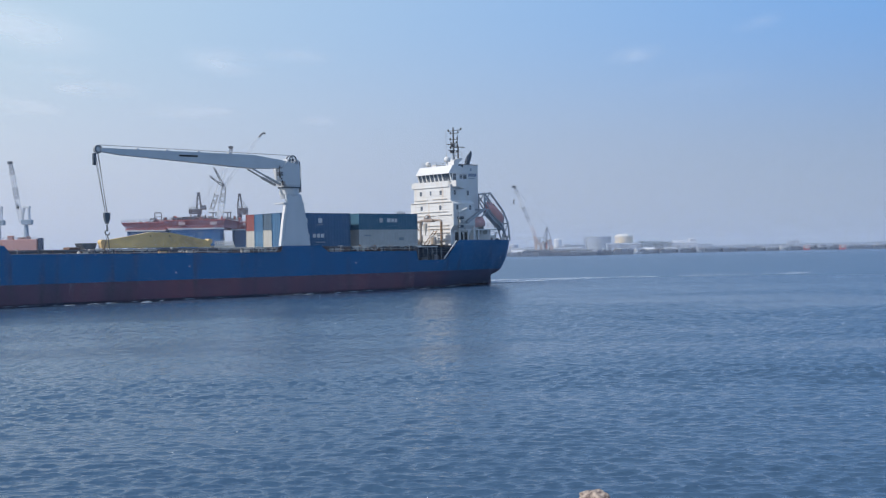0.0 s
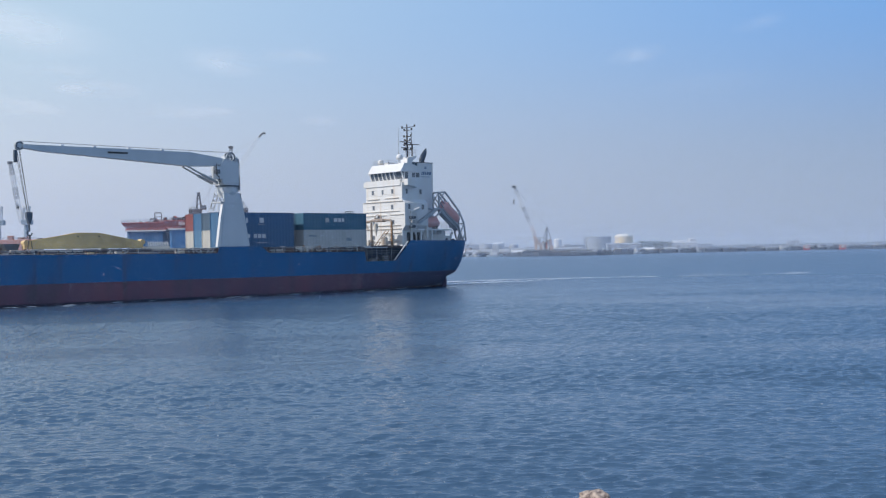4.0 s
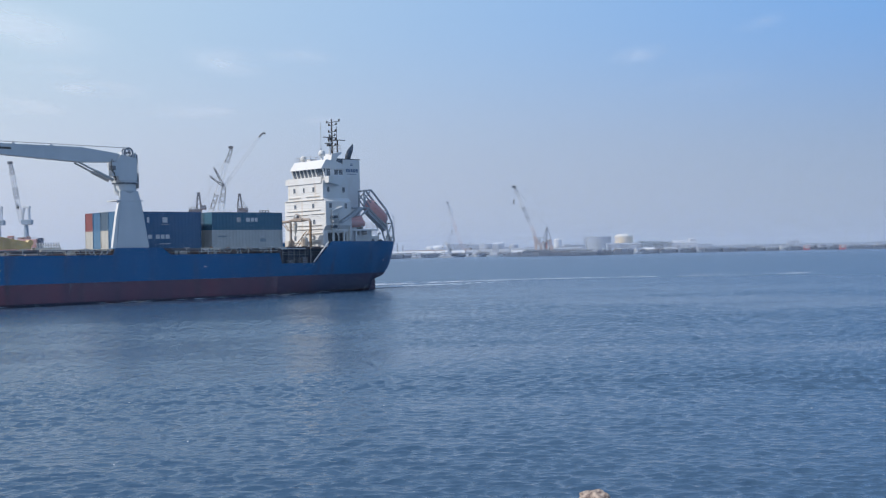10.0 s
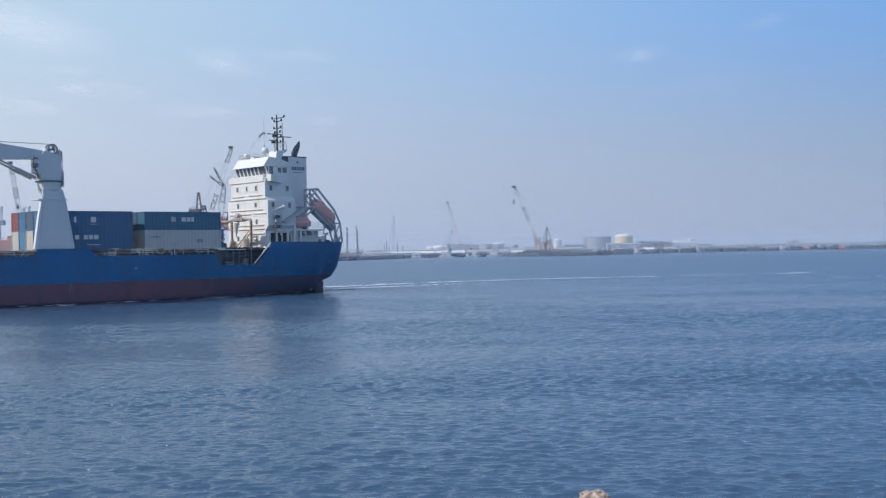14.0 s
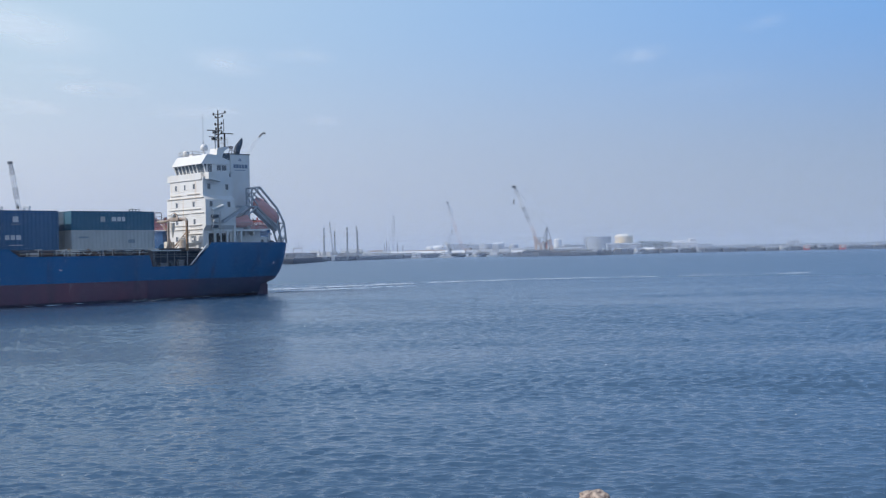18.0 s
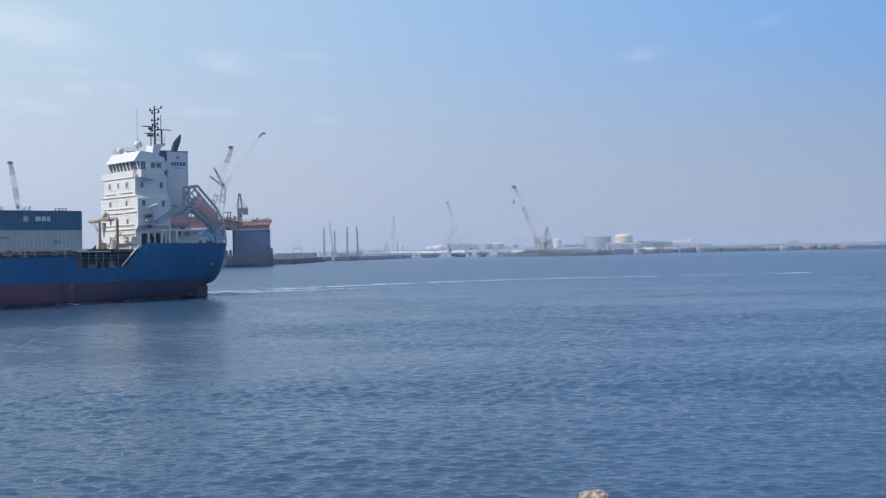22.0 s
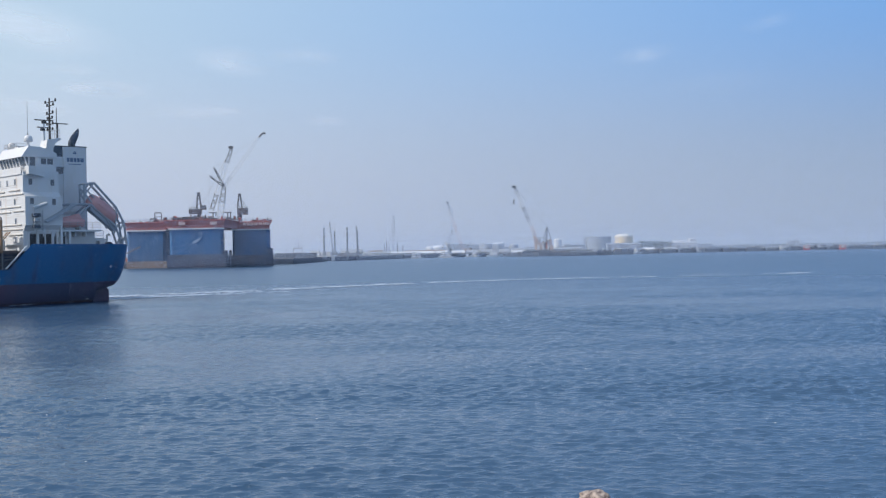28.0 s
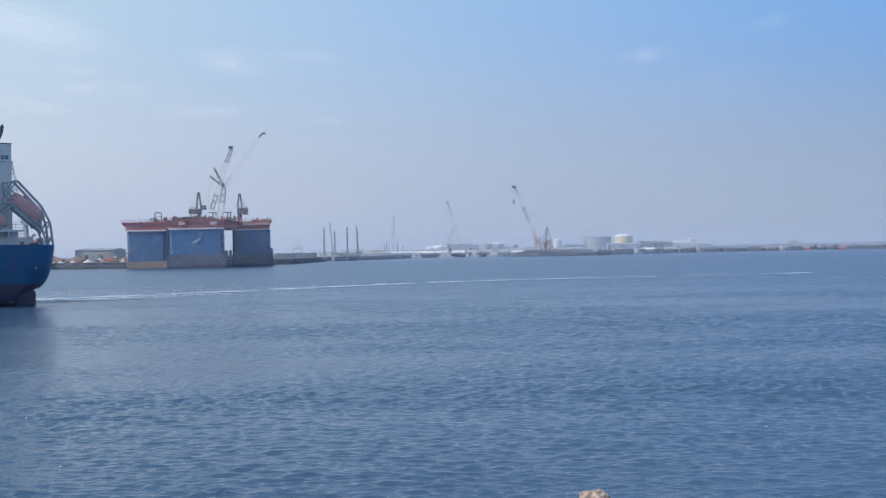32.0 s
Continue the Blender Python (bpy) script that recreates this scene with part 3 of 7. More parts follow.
    for p, q in zip(rings, rings[1:]):
        for k in range(12):
            bm.faces.new((p[k], p[(k + 1) % 12], q[(k + 1) % 12], q[k]))
    bm.faces.new(rings[-1])
    part("exhaust_pipe", bm, M_SLATE, ship, "sooty slate exhaust uptake, curved and tapering aft", smooth=True)
    # bridge
    bm = B()
    prism(bm, [(-9.3, 17.8), (-8.85, 18.35), (-8.85, 18.42), (-9.55, 18.42), (-13.35, 18.42), (-13.35, 17.8)], "y", -3.3, 5.7)
    bridge = part("bridge", bm, M_WHITE, ship, "white navigation bridge with a band of raked windows")
    bm = B()
    prism(bm, [(-9.45, 18.42), (-9.05, 19.7), (-13.3, 19.7), (-13.3, 18.42)], "y", -3.15, 5.55)
    part("window_band", bm, M_GLASS, bridge)
    for k in range(8):
        y = -3.15 + (k * 1.09 if k < 7 else 8.7)
        bm = B()
        prism(bm, [(-9.40, 18.42), (-8.99, 19.7), (-9.11, 19.7), (-9.52, 18.42)], "y", y - 0.13, y + 0.13)
        part("mullion", bm, M_WHITE, bridge)
    # side wall with a wing door light and a double window
    for x0, x1, z0, z1 in ((-9.75, -9.55, 18.42, 19.7), (-11.3, -10.5, 18.42, 19.7), (-12.15, -12.0, 18.75, 19.6), (-13.36, -12.95, 18.42, 19.7), (-13.0, -11.3, 18.42, 18.78), (-13.0, -11.3, 19.55, 19.7)):
        part("side_wall_strip", box(B(), x0, x1, 5.5, 5.62, z0, z1), M_WHITE, bridge)
    bm = B()
    prism(bm, [(-8.6, 19.7), (-9.6, 21.15), (-11.2, 21.05), (-13.4, 20.3), (-13.4, 19.7)], "y", -3.2, 5.8)
    part("bridge_roof", bm, M_WHITE, bridge, "sloping white brow and roof over the bridge windows")
    bm = B()
    prism(bm, [(-8.9, 17.35), (-8.9, 18.4), (-11.0, 18.4), (-11.0, 16.95), (-10.0, 17.2)], "y", 6.0, 7.4)
    part("bridge_wing", bm, M_WHITE, bridge)
    bm = B()
    prism(bm, [(-9.0, 17.6), (-9.0, 18.5), (-10.6, 18.5), (-10.6, 17.6)], "y", -4.3, -3.3)
    part("bridge_wing", bm, M_WHITE, bridge)
    bm = B()
    box(bm, -8.75, -8.35, -4.1, 6.0, 17.35, 17.5)
    for y in (-4.1, -3.0, -1.4, 0.5, 2.4, 4.3, 6.0):
        tube(bm, (-8.4, y, 17.5), (-8.4, y, 18.6), 0.03, 4)
    box(bm, -8.43, -8.38, -4.1, 6.0, 17.5, 18.3)
    part("bridge_front_screen", bm, M_WHITE, bridge)
    # monkey island: mast, radar arms, radome, aerials
    bm = B()
    prism(bm, [(-12.9, 20.4), (-13.0, 21.3), (-14.0, 21.4), (-14.2, 22.6), (-16.1, 22.95), (-16.15, 22.65), (-15.4, 22.2), (-15.05, 21.4), (-15.0, 20.4)], "y", -1.2, 1.0)
    mast_base = part("mast_base", bm, M_WHITE, ship, "white plated mast foot")
    bm = B()
    rail_run(bm, [(-13.6, 1.2, 22.8), (-15.9, 1.2, 23.0), (-15.9, -1.4, 23.0)], 1.0, 0.8, 0.025, 2)
    part("railing", bm, M_STEEL, mast_base)
    bm = B()
    tube(bm, (-15.0, -0.07, 22.6), (-15.0, -0.07, 28.5), 0.19, 8, 0.10)
    mast = part("signal_mast", bm, M_DARK, ship, "dark signal mast with yards and lamps")
    for z, ya, yb in ((27.9, -1.4, 2.0), (27.4, -0.8, 1.2), (26.3, -0.9, 1.0), (25.6, -0.7, 0.8), (24.8, -0.9, 1.0), (24.0, -0.8, 0.9)):
        bm = B()
        tube(bm, (-15.0, ya, z), (-15.0, yb, z), 0.065, 6)
        part("yard", bm, M_DARK, mast)
        for y in (ya, yb):
            bm = B()
            lathe(bm, [(0.10, -0.06), (0.14, 0.02), (0.14, 0.28), (0.06, 0.36)], 8, (-15.0, y, z))
            part("signal_lamp", bm, M_DARK, mast)
    bm = B()
    tube(bm, (-16.0, -0.07, 22.8), (-16.0, -0.07, 27.2), 0.05, 6)
    part("stay_pole", bm, M_DARK, mast)
    bm = B()
    tube(bm, (-13.6, 1.3, 22.4), (-13.6, 1.3, 25.0), 0.16, 8, 0.12)
    radar = part("radar_post", bm, M_GREY, ship, "grey radar pedestal with a long scanner bar")
    for c, hx, z in (((-13.6, 1.3), 1.35, 25.2), ((-13.4, 1.3), 0.8, 24.2)):
        bm = B()
        box(bm, c[0] - hx, c[0] + hx, c[1] - 0.1, c[1] + 0.1, z - 0.07, z + 0.07, 0.03)
        box(bm, c[0] - 0.25, c[0] + 0.25, c[1] - 0.25, c[1] + 0.25, z - 0.45, z - 0.12)
        part("radar_scanner", bm, M_DARK, radar)
    bm = B()
    box(bm, -17.6, -15.3, -0.1, 0.1, 24.95, 25.07)
    tube(bm, (-16.1, 0, 22.9), (-16.1, 0, 24.95), 0.10, 6)
    part("radar_scanner", bm, M_DARK, radar)
    for x, y, z, r in ((-10.6, 3.2, 22.3, 0.55), (-10.2, -1.5, 21.7, 0.5)):
        bm = B()
        lathe(bm, [(0.02, r), (r * 0.5, r * 0.9), (r * 0.87, r * 0.6), (r, 0.1), (r, -r * 0.7), (r * 0.5, -r * 0.8)], 16, (x, y, z))
        dome = part("radome", bm, M_WHITE, ship, "white satellite radome", smooth=True)
        bm = B()
        tube(bm, (x, y, 20.6), (x, y, z - r * 0.7), 0.16, 8)
        part("radome_post", bm, M_WHITE, dome)
    bm = B()
    tube(bm, (-10.6, 3.0, 20.9), (-10.6, 3.0, 23.2), 0.09, 6)
    tube(bm, (-10.6, 3.0, 23.2), (-10.6, 3.0, 27.4), 0.035, 5)
    part("whip_aerial", bm, M_STEEL, ship)
    bm = B()
    box(bm, -11.6, -10.2, -0.6, 0.6, 21.0, 21.6, 0.05)
    part("roof_locker", bm, M_WHITE, ship)
    bm = B()
    rail_run(bm, [(-9.8, -3.0, 21.1), (-9.8, 1.2, 21.1), (-11.6, 1.2, 20.95)], 0.8, 1.0, 0.03, 2)
    rail_run(bm, [(-9.8, -3.0, 21.1), (-13.2, -3.0, 20.4)], 0.8, 1.2, 0.03, 2)
    part("roof_railing", bm, M_STEEL, ship)
    # poop house under the boat ramp
    bm = B()
    box(bm, -19.0, -10.6, 1.2, 5.0, 6.7, 9.75)
    poop = part("poop_house", bm, M_WHITE, ship, "pale lower deckhouse on the poop")
    bm = B()
    prism(bm, [(-10.2, 9.75), (-10.2, 10.0), (-19.2, 10.0), (-19.2, 9.75)], "y", 1.2, 6.6)
    part("boat_deck", bm, M_WHITE, poop)
    # dark sheet on the poop house wall for the shade under the boat deck
    bm = B()
    box(bm, -14.7, -10.7, 5.0, 5.03, 6.8, 9.4)
    part("passage_shade_panel", bm, M_DARK, poop, "dark panel painted as the shade in a passage under the boat deck")
    for x in (-10.35, -12.4, -14.8):
        bm = B()
        box(bm, x - 0.16, x + 0.16, 6.2, 6.5, 6.7, 9.75)
        part("pillar", bm, M_WHITE, poop)
    bm = B()
    box(bm, -20.6, -15.2, 2.0, 4.6, 6.7, 8.9, 0.04)
    part("winch_house", bm, M_WHITE, poop)
    for x in (-19.6, -17.4, -16.0):
        window_part(poop, "window", (x, 4.6, 8.1), 0.55, 0.75, "y", M_WHITE)
    # mooring gear on the poop
    for x, y in ((-21.6, 3.4), (-22.4, 1.2)):
        part("mooring_drum", lathe(B(), [(0.3, -0.7), (0.62, -0.7), (0.62, -0.6), (0.36, -0.55), (0.36, 0.55), (0.62, 0.6), (0.62, 0.7), (0.3, 0.7)], 14, (x, y, 7.75), "y"), M_SLATE, ship)
        part("drum_stand", box(B(), x - 0.35, x + 0.35, y - 0.9, y + 0.9, 6.7, 7.4, 0.05), M_SLATE, ship)
    for x, h in ((-20.9, 1.9), (-21.3, 2.6), (-22.9, 1.6), (-23.3, 2.1)):
        part("poop_vent", path_tube(B(), [(x, 3.9, 6.7), (x, 3.9, 6.7 + h), (x - 0.3, 3.9, 6.85 + h), (x - 0.45, 3.9, 6.6 + h)], 0.13, 6), M_WHITE, ship)
    for k in range(5):
        x = -11.2 - 1.5 * k
        part("boat_deck_bracket", prism(B(), [(x - 0.08, 9.75), (x + 0.08, 9.75), (x + 0.08, 9.1), (x - 0.08, 9.1)], "y", 5.05, 6.3), M_WHITE, poop)
    bm = B()
    rail_run(bm, [(-10.4, 6.5, 10.0), (-19.1, 6.5, 10.0)], 1.0, 1.1, 0.03)
    rail_run(bm, [(-19.4, 4.5, 8.9), (-20.5, 4.5, 8.9)], 1.0, 1.1, 0.03)
    part("poop_railing", bm, M_STEEL, ship)
    bm = B()
    tube(bm, (-9.7, 7.2, 9.8), (-9.7, 7.2, 13.0), 0.12, 8)
    davit = part("boat_davit", bm, M_WHITE, ship, "white boat davit with winch and ladder at the house side")
    part("davit_arm", tube(B(), (-9.5, 7.2, 12.9), (-11.2, 7.5, 13.5), 0.22, 8), M_WHITE, davit)
    for z, w, m in ((10.2, 0.45, M_SLATE), (11.0, 0.35, M_STEEL), (11.7, 0.5, M_SLATE)):
        part("winch_box", box(B(), -9.8 - w, -9.8 + w, 7.05, 7.7, z, z + 0.45, 0.05), m, davit)
    bm = B()
    for y in (7.3, 7.6):
        tube(bm, (-10.6, y, 9.8), (-10.6, y, 12.6), 0.03, 4)
    for k in range(9):
        tube(bm, (-10.6, 7.3, 10.0 + k * 0.3), (-10.6, 7.6, 10.0 + k * 0.3), 0.025, 4)
    part("davit_ladder", bm, M_STEEL, davit)
    bm = B()
    prism(bm, [(-10.9, 11.2), (-14.9, 13.5), (-15.2, 13.5), (-15.2, 13.2), (-11.2, 10.9)], "y", 6.9, 7.05)
    prism(bm, [(-10.9, 11.2), (-14.9, 13.5), (-15.2, 13.5), (-15.2, 13.2), (-11.2, 10.9)], "y", 7.6, 7.75)
    stair = part("side_stair", bm, M_LAUNCH, ship, "grey inclined stair up the house side")
    for k in range(12):
        u = k / 12
        part("tread", box(B(), -11.3 - 3.8 * u, -11.0 - 3.8 * u, 7.05, 7.6, 11.05 + 2.2 * u, 11.1 + 2.2 * u), M_STEEL, stair)
    # gallows with hose in front of the house
    GX, GA, GB = -4.9, 2.4, 7.9
    for y in (GA, GB):
        part("gallows_post", tube(B(), (GX, y, 6.98), (GX, y, 11.2), 0.2, 8), M_RUSTY if y == GB else M_GALLOWS, ship)
    bm = B()
    path_tube(bm, [(GX, GB, 11.1), (GX, GB - 0.2, 11.4), (GX, GB - 0.5, 11.5), (GX, GA + 0.4, 11.5), (GX, GA - 0.6, 11.3), (GX, GA - 3.2, 11.3)], 0.22, 8)
    part("gallows_beam", bm, M_GALLOWS, ship, "rust-stained grimy pipe gallows before the deckhouse")
    bm = B()
    path_tube(bm, [(GX, GA + 1.0, 11.4), (GX, GA + 1.2, 12.2), (GX, GA + 1.8, 12.4), (GX, GA + 2.5, 12.2), (GX, GA + 2.9, 11.6)], 0.14, 8)
    part("hose_bow", bm, M_GALLOWS, ship)
    bm = B()
    lathe(bm, [(0.2, -0.3), (0.42, -0.3), (0.42, 0.3), (0.2, 0.3)], 12, (GX, GA + 2.0, 11.95), "y")
    part("hose_reel", bm, M_STEEL, ship)
    part("hanging_chute", lathe(B(), [(0.36, 11.0), (0.34, 10.4), (0.18, 9.6), (0.09, 9.1), (0.09, 8.9)], 12, (GX, GA + 1.3, 0)), M_RUSTW, ship, "pale canvas chute hung from the gallows")
    part("gallows_hoist", box(B(), GX - 0.4, GX + 0.4, GA + 1.2, GA + 3.6, 11.2, 11.75, 0.1), M_GALLOWS, ship)
    for dy in (-2.6, -1.7):
        part("gallows_brace", tube(B(), (GX, GA + dy, 11.2), (GX, GA + dy * 0.3, 9.9), 0.07, 6), M_GALLOWS, ship)
    for dy in (-1.0, 1.0):
        part("winch_leg", tube(B(), (GX - 0.4, GA - 0.4, 8.7), (GX - 0.4, GA - 0.4 + dy, 7.3), 0.08, 6), M_GALLOWS, ship)
    bm = B()
    for y in (2.4, 3.3):
        tube(bm, (-5.6, y, 7.3), (-7.9, y, 9.8), 0.07, 4)
    for k in range(8):
        x = -5.75 - k * 0.29
        box(bm, x - 0.12, x + 0.12, 2.4, 3.3, 7.45 + k * 0.31, 7.5 + k * 0.31)
    part("stair_flight", bm, M_RUSTY, ship)
    bm = B()
    lathe(bm, [(0.3, 0), (0.55, 0.1), (0.55, 1.3), (0.3, 1.5)], 10, (-6.3, 4.1, 7.3))
    part("winch_drum", bm, M_RUSTW, ship)
    part("winch_motor", box(B(), -6.9, -5.7, -0.6, 0.5, 7.3, 8.3, 0.08), M_RUSTW, ship)


def build_ramp(ship):
    y0, y1 = 3.7, 5.2
    for y in (y0, y1):
        bm = B()
        for p, q, r in (((-17.5, 16.3), (-18.9, 16.5), 0.16), ((-18.9, 16.5), (-22.15, 13.1), 0.17), ((-22.15, 13.1), (-23.25, 11.0), 0.15), ((-23.25, 11.0), (-23.65, 7.9), 0.15),
                        ((-15.0, 13.5), (-18.4, 13.5), 0.15), ((-18.4, 13.5), (-22.0, 10.5), 0.19), ((-22.0, 10.5), (-22.9, 7.9), 0.14), ((-17.5, 16.3), (-17.5, 13.6), 0.13), ((-18.9, 16.5), (-17.6, 14.9), 0.11),
                        ((-17.6, 14.9), (-18.7, 13.6), 0.11), ((-17.5, 15.8), (-18.9, 14.4), 0.10), ((-22.15, 13.1), (-22.0, 10.5), 0.12), ((-18.4, 13.5), (-15.6, 11.2), 0.13), ((-20.6, 11.7), (-21.4, 10.2), 0.12), ((-23.25, 11.0), (-22.4, 9.4), 0.11), ((-23.5, 9.4), (-22.9, 7.9), 0.11)):
            tube(bm, (p[0], y, p[1]), (q[0], y, q[1]), r, 6)
        part("ramp_frame", bm, M_LAUNCH, ship, "grey launching frame of the lifeboat")
    bm = B()
    prism(bm, [(-18.4, 13.3), (-18.4, 12.7), (-22.0, 9.8), (-22.0, 10.4)], "y", y0 + 0.2, y1 - 0.1)
    part("ramp_bed", bm, M_LAUNCH, ship)
    for x, z in ((-17.5, 16.3), (-22.15, 13.1), (-23.25, 11.0), (-22.0, 10.5), (-18.4, 13.5), (-23.5, 8.6)):
        part("ramp_crosspiece", tube(B(), (x, y0, z), (x, y1, z), 0.11, 6), M_LAUNCH, ship)


def hull_form(bm, length, beam, height, n=14, m=10):
    """A boat body along x, pointed at both ends, rounded across, with a canopy."""
    rings = []
    for i in range(n + 1):
        k = i / n * 2 - 1
        w = max(0.02, (1 - abs(k) ** 2.6)) ** 0.5
        ring = []
        for j in range(m):
            a = j * math.tau / m
            ring.append(bm.verts.new((k * length / 2, math.cos(a) * beam / 2 * w, math.sin(a) * height / 2 * (0.55 + 0.45 * w))))
        rings.append(ring)
    for a, b in zip(rings, rings[1:]):
        for j in range(m):
            bm.faces.new((a[j], a[(j + 1) % m], b[(j + 1) % m], b[j]))
    bm.faces.new(rings[0][::-1])
    bm.faces.new(rings[-1])
    return bm


def build_lifeboats():
    m = pose(-20.35, 4.6, 12.85, 0, -38, 0)
    boat = aboard(part("lifeboat", hull_form(B(), 5.2, 2.2, 2.2), M_ORANGE, smooth=True), m)
    tagged(boat, "orange-red enclosed free-fall lifeboat on its sloping ramp", "lifeboat")
    bm = B()
    box(bm, 0.7, 1.6, -0.5, 0.5, 0.7, 1.12, 0.15)
    tower = part("helm_cupola", bm, M_ORANGE, boat)
    bm = B()
    box(bm, 0.8, 1.5, -0.515, 0.515, 0.85, 1.0)
    part("port_light", bm, M_GLASS, tower)
    bm = B()
    box(bm, -1.3, 1.3, 1.0, 1.1, -0.1, 0.02)
    part("rubbing_strake", bm, M_ORANGE, boat)
    boat2 = aboard(part("rescue_boat", hull_form(B(), 4.6, 1.8, 1.4), M_ORANGE, smooth=True), pose(-15.2, 5.2, 10.97))
    tagged(boat2, "orange-red rescue boat stowed on the boat deck", "lifeboat")
    bm = B()
    prism(bm, [(-1.7, 0.45), (-1.2, 1.25), (-0.5, 1.0), (1.2, 0.7), (1.5, 0.4)], "y", -0.6, 0.6)
    part("canopy", bm, M_ORANGE, boat2)
    for x in (-1.3, 1.3):
        part("cradle", box(B(), x - 0.12, x + 0.12, -0.7, 0.7, -0.97, -0.4), M_STEEL, boat2)


def container(name, colour_mat, length, label):
    """A corrugated freight container, its floor at z 0, from x 0 to length and y -1.22 to 1.22."""
    h, w = 2.59, 1.22
    ob = empty(name, label=label, category="container", group="containers on deck")
    for s in (-1, 1):
        bm = B()
        n = int(length / 0.28)
        prev = None
        for i in range(n * 2 + 1):
            x = 0.12 + (length - 0.24) * i / (n * 2)
            y = s * (w - (0.03 if (i // 2) % 2 else 0.075))
            col = (bm.verts.new((x, y, 0.14)), bm.verts.new((x, y, h - 0.1)))
            if prev:
                bm.faces.new((prev[0], col[0], col[1], prev[1]))
            prev = col
        part("side_panel", bm, colour_mat, ob)
    bm = B()
    prev = None
    for i in range(19):
        y = -w + 0.1 + (2 * w - 0.2) * i / 18
        x = length - (0.03 if (i // 2) % 2 else 0.07)
        col = (bm.verts.new((x, y, 0.14)), bm.verts.new((x, y, h - 0.1)))
        if prev:
            bm.faces.new((prev[0], col[0], col[1], prev[1]))
        prev = col
    part("end_panel", bm, colour_mat, ob)
    bm = B()
    box(bm, 0.06, 0.1, -w + 0.1, -0.02, 0.14, h - 0.1)
    box(bm, 0.06, 0.1, 0.02, w - 0.1, 0.14, h - 0.1)
    door = part("door", bm, colour_mat, ob)
    bm = B()
    for y in (-0.8, -0.35, 0.35, 0.8):
        tube(bm, (0.03, y, 0.1), (0.03, y, h - 0.08), 0.022, 5)
    part("locking_bar", bm, M_STEEL, door)
    bm = B()
    box(bm, 0.05, length - 0.05, -w + 0.03, w - 0.03, h - 0.07, h - 0.03)
    part("roof", bm, colour_mat, ob)
    bm = B()
    for y in (-w, w - 0.1):
        box(bm, 0.1, length - 0.1, y, y + 0.1, 0, 0.14)
        box(bm, 0.1, length - 0.1, y, y + 0.1, h - 0.1, h)
    for x in (0, length - 0.12):
        for y in (-w, w - 0.12):
            box(bm, x, x + 0.12, y, y + 0.12, 0, h)
        box(bm, x, x + 0.12, -w + 0.12, w - 0.12, 0, 0.14)
        box(bm, x, x + 0.12, -w + 0.12, w - 0.12, h - 0.1, h)
    part("frame", bm, colour_mat, ob)
    return ob


def bars_on(ob, bars, mat, name="lettering_bar"):
    for x0, x1, z0, z1 in bars:
        bm = B()
        box(bm, x0, x1, 1.195, 1.228, z0, z1)
        part(name, bm, mat, ob)


def paint(name, c, d=0.78):
    return material(name, c, 0.5, second=tuple(v * d + 0.01 for v in c), scale=0.7, stretch=(1, 1, 0.4), spread=(0.4, 0.8))


C_TEAL, C_NAVY, C_BLUE, C_RED = paint("dark_teal_paint", (0.05, 0.155, 0.235)), paint("navy_paint", (0.055, 0.145, 0.27)), paint("light_blue_paint", (0.08, 0.185, 0.31)), paint("container_red_paint", (0.23, 0.07, 0.07))
C_GREY, C_CREAM, C_STEEL, C_GREEN = paint("pale_grey_paint", (0.50, 0.50, 0.49)), paint("cream_paint", (0.46, 0.45, 0.42)), paint("slate_grey_paint", (0.26, 0.30, 0.34)), paint("slate_blue_paint", (0.07, 0.115, 0.17))
M_MARK = material("white_lettering_paint", (0.75, 0.76, 0.76), 0.6)


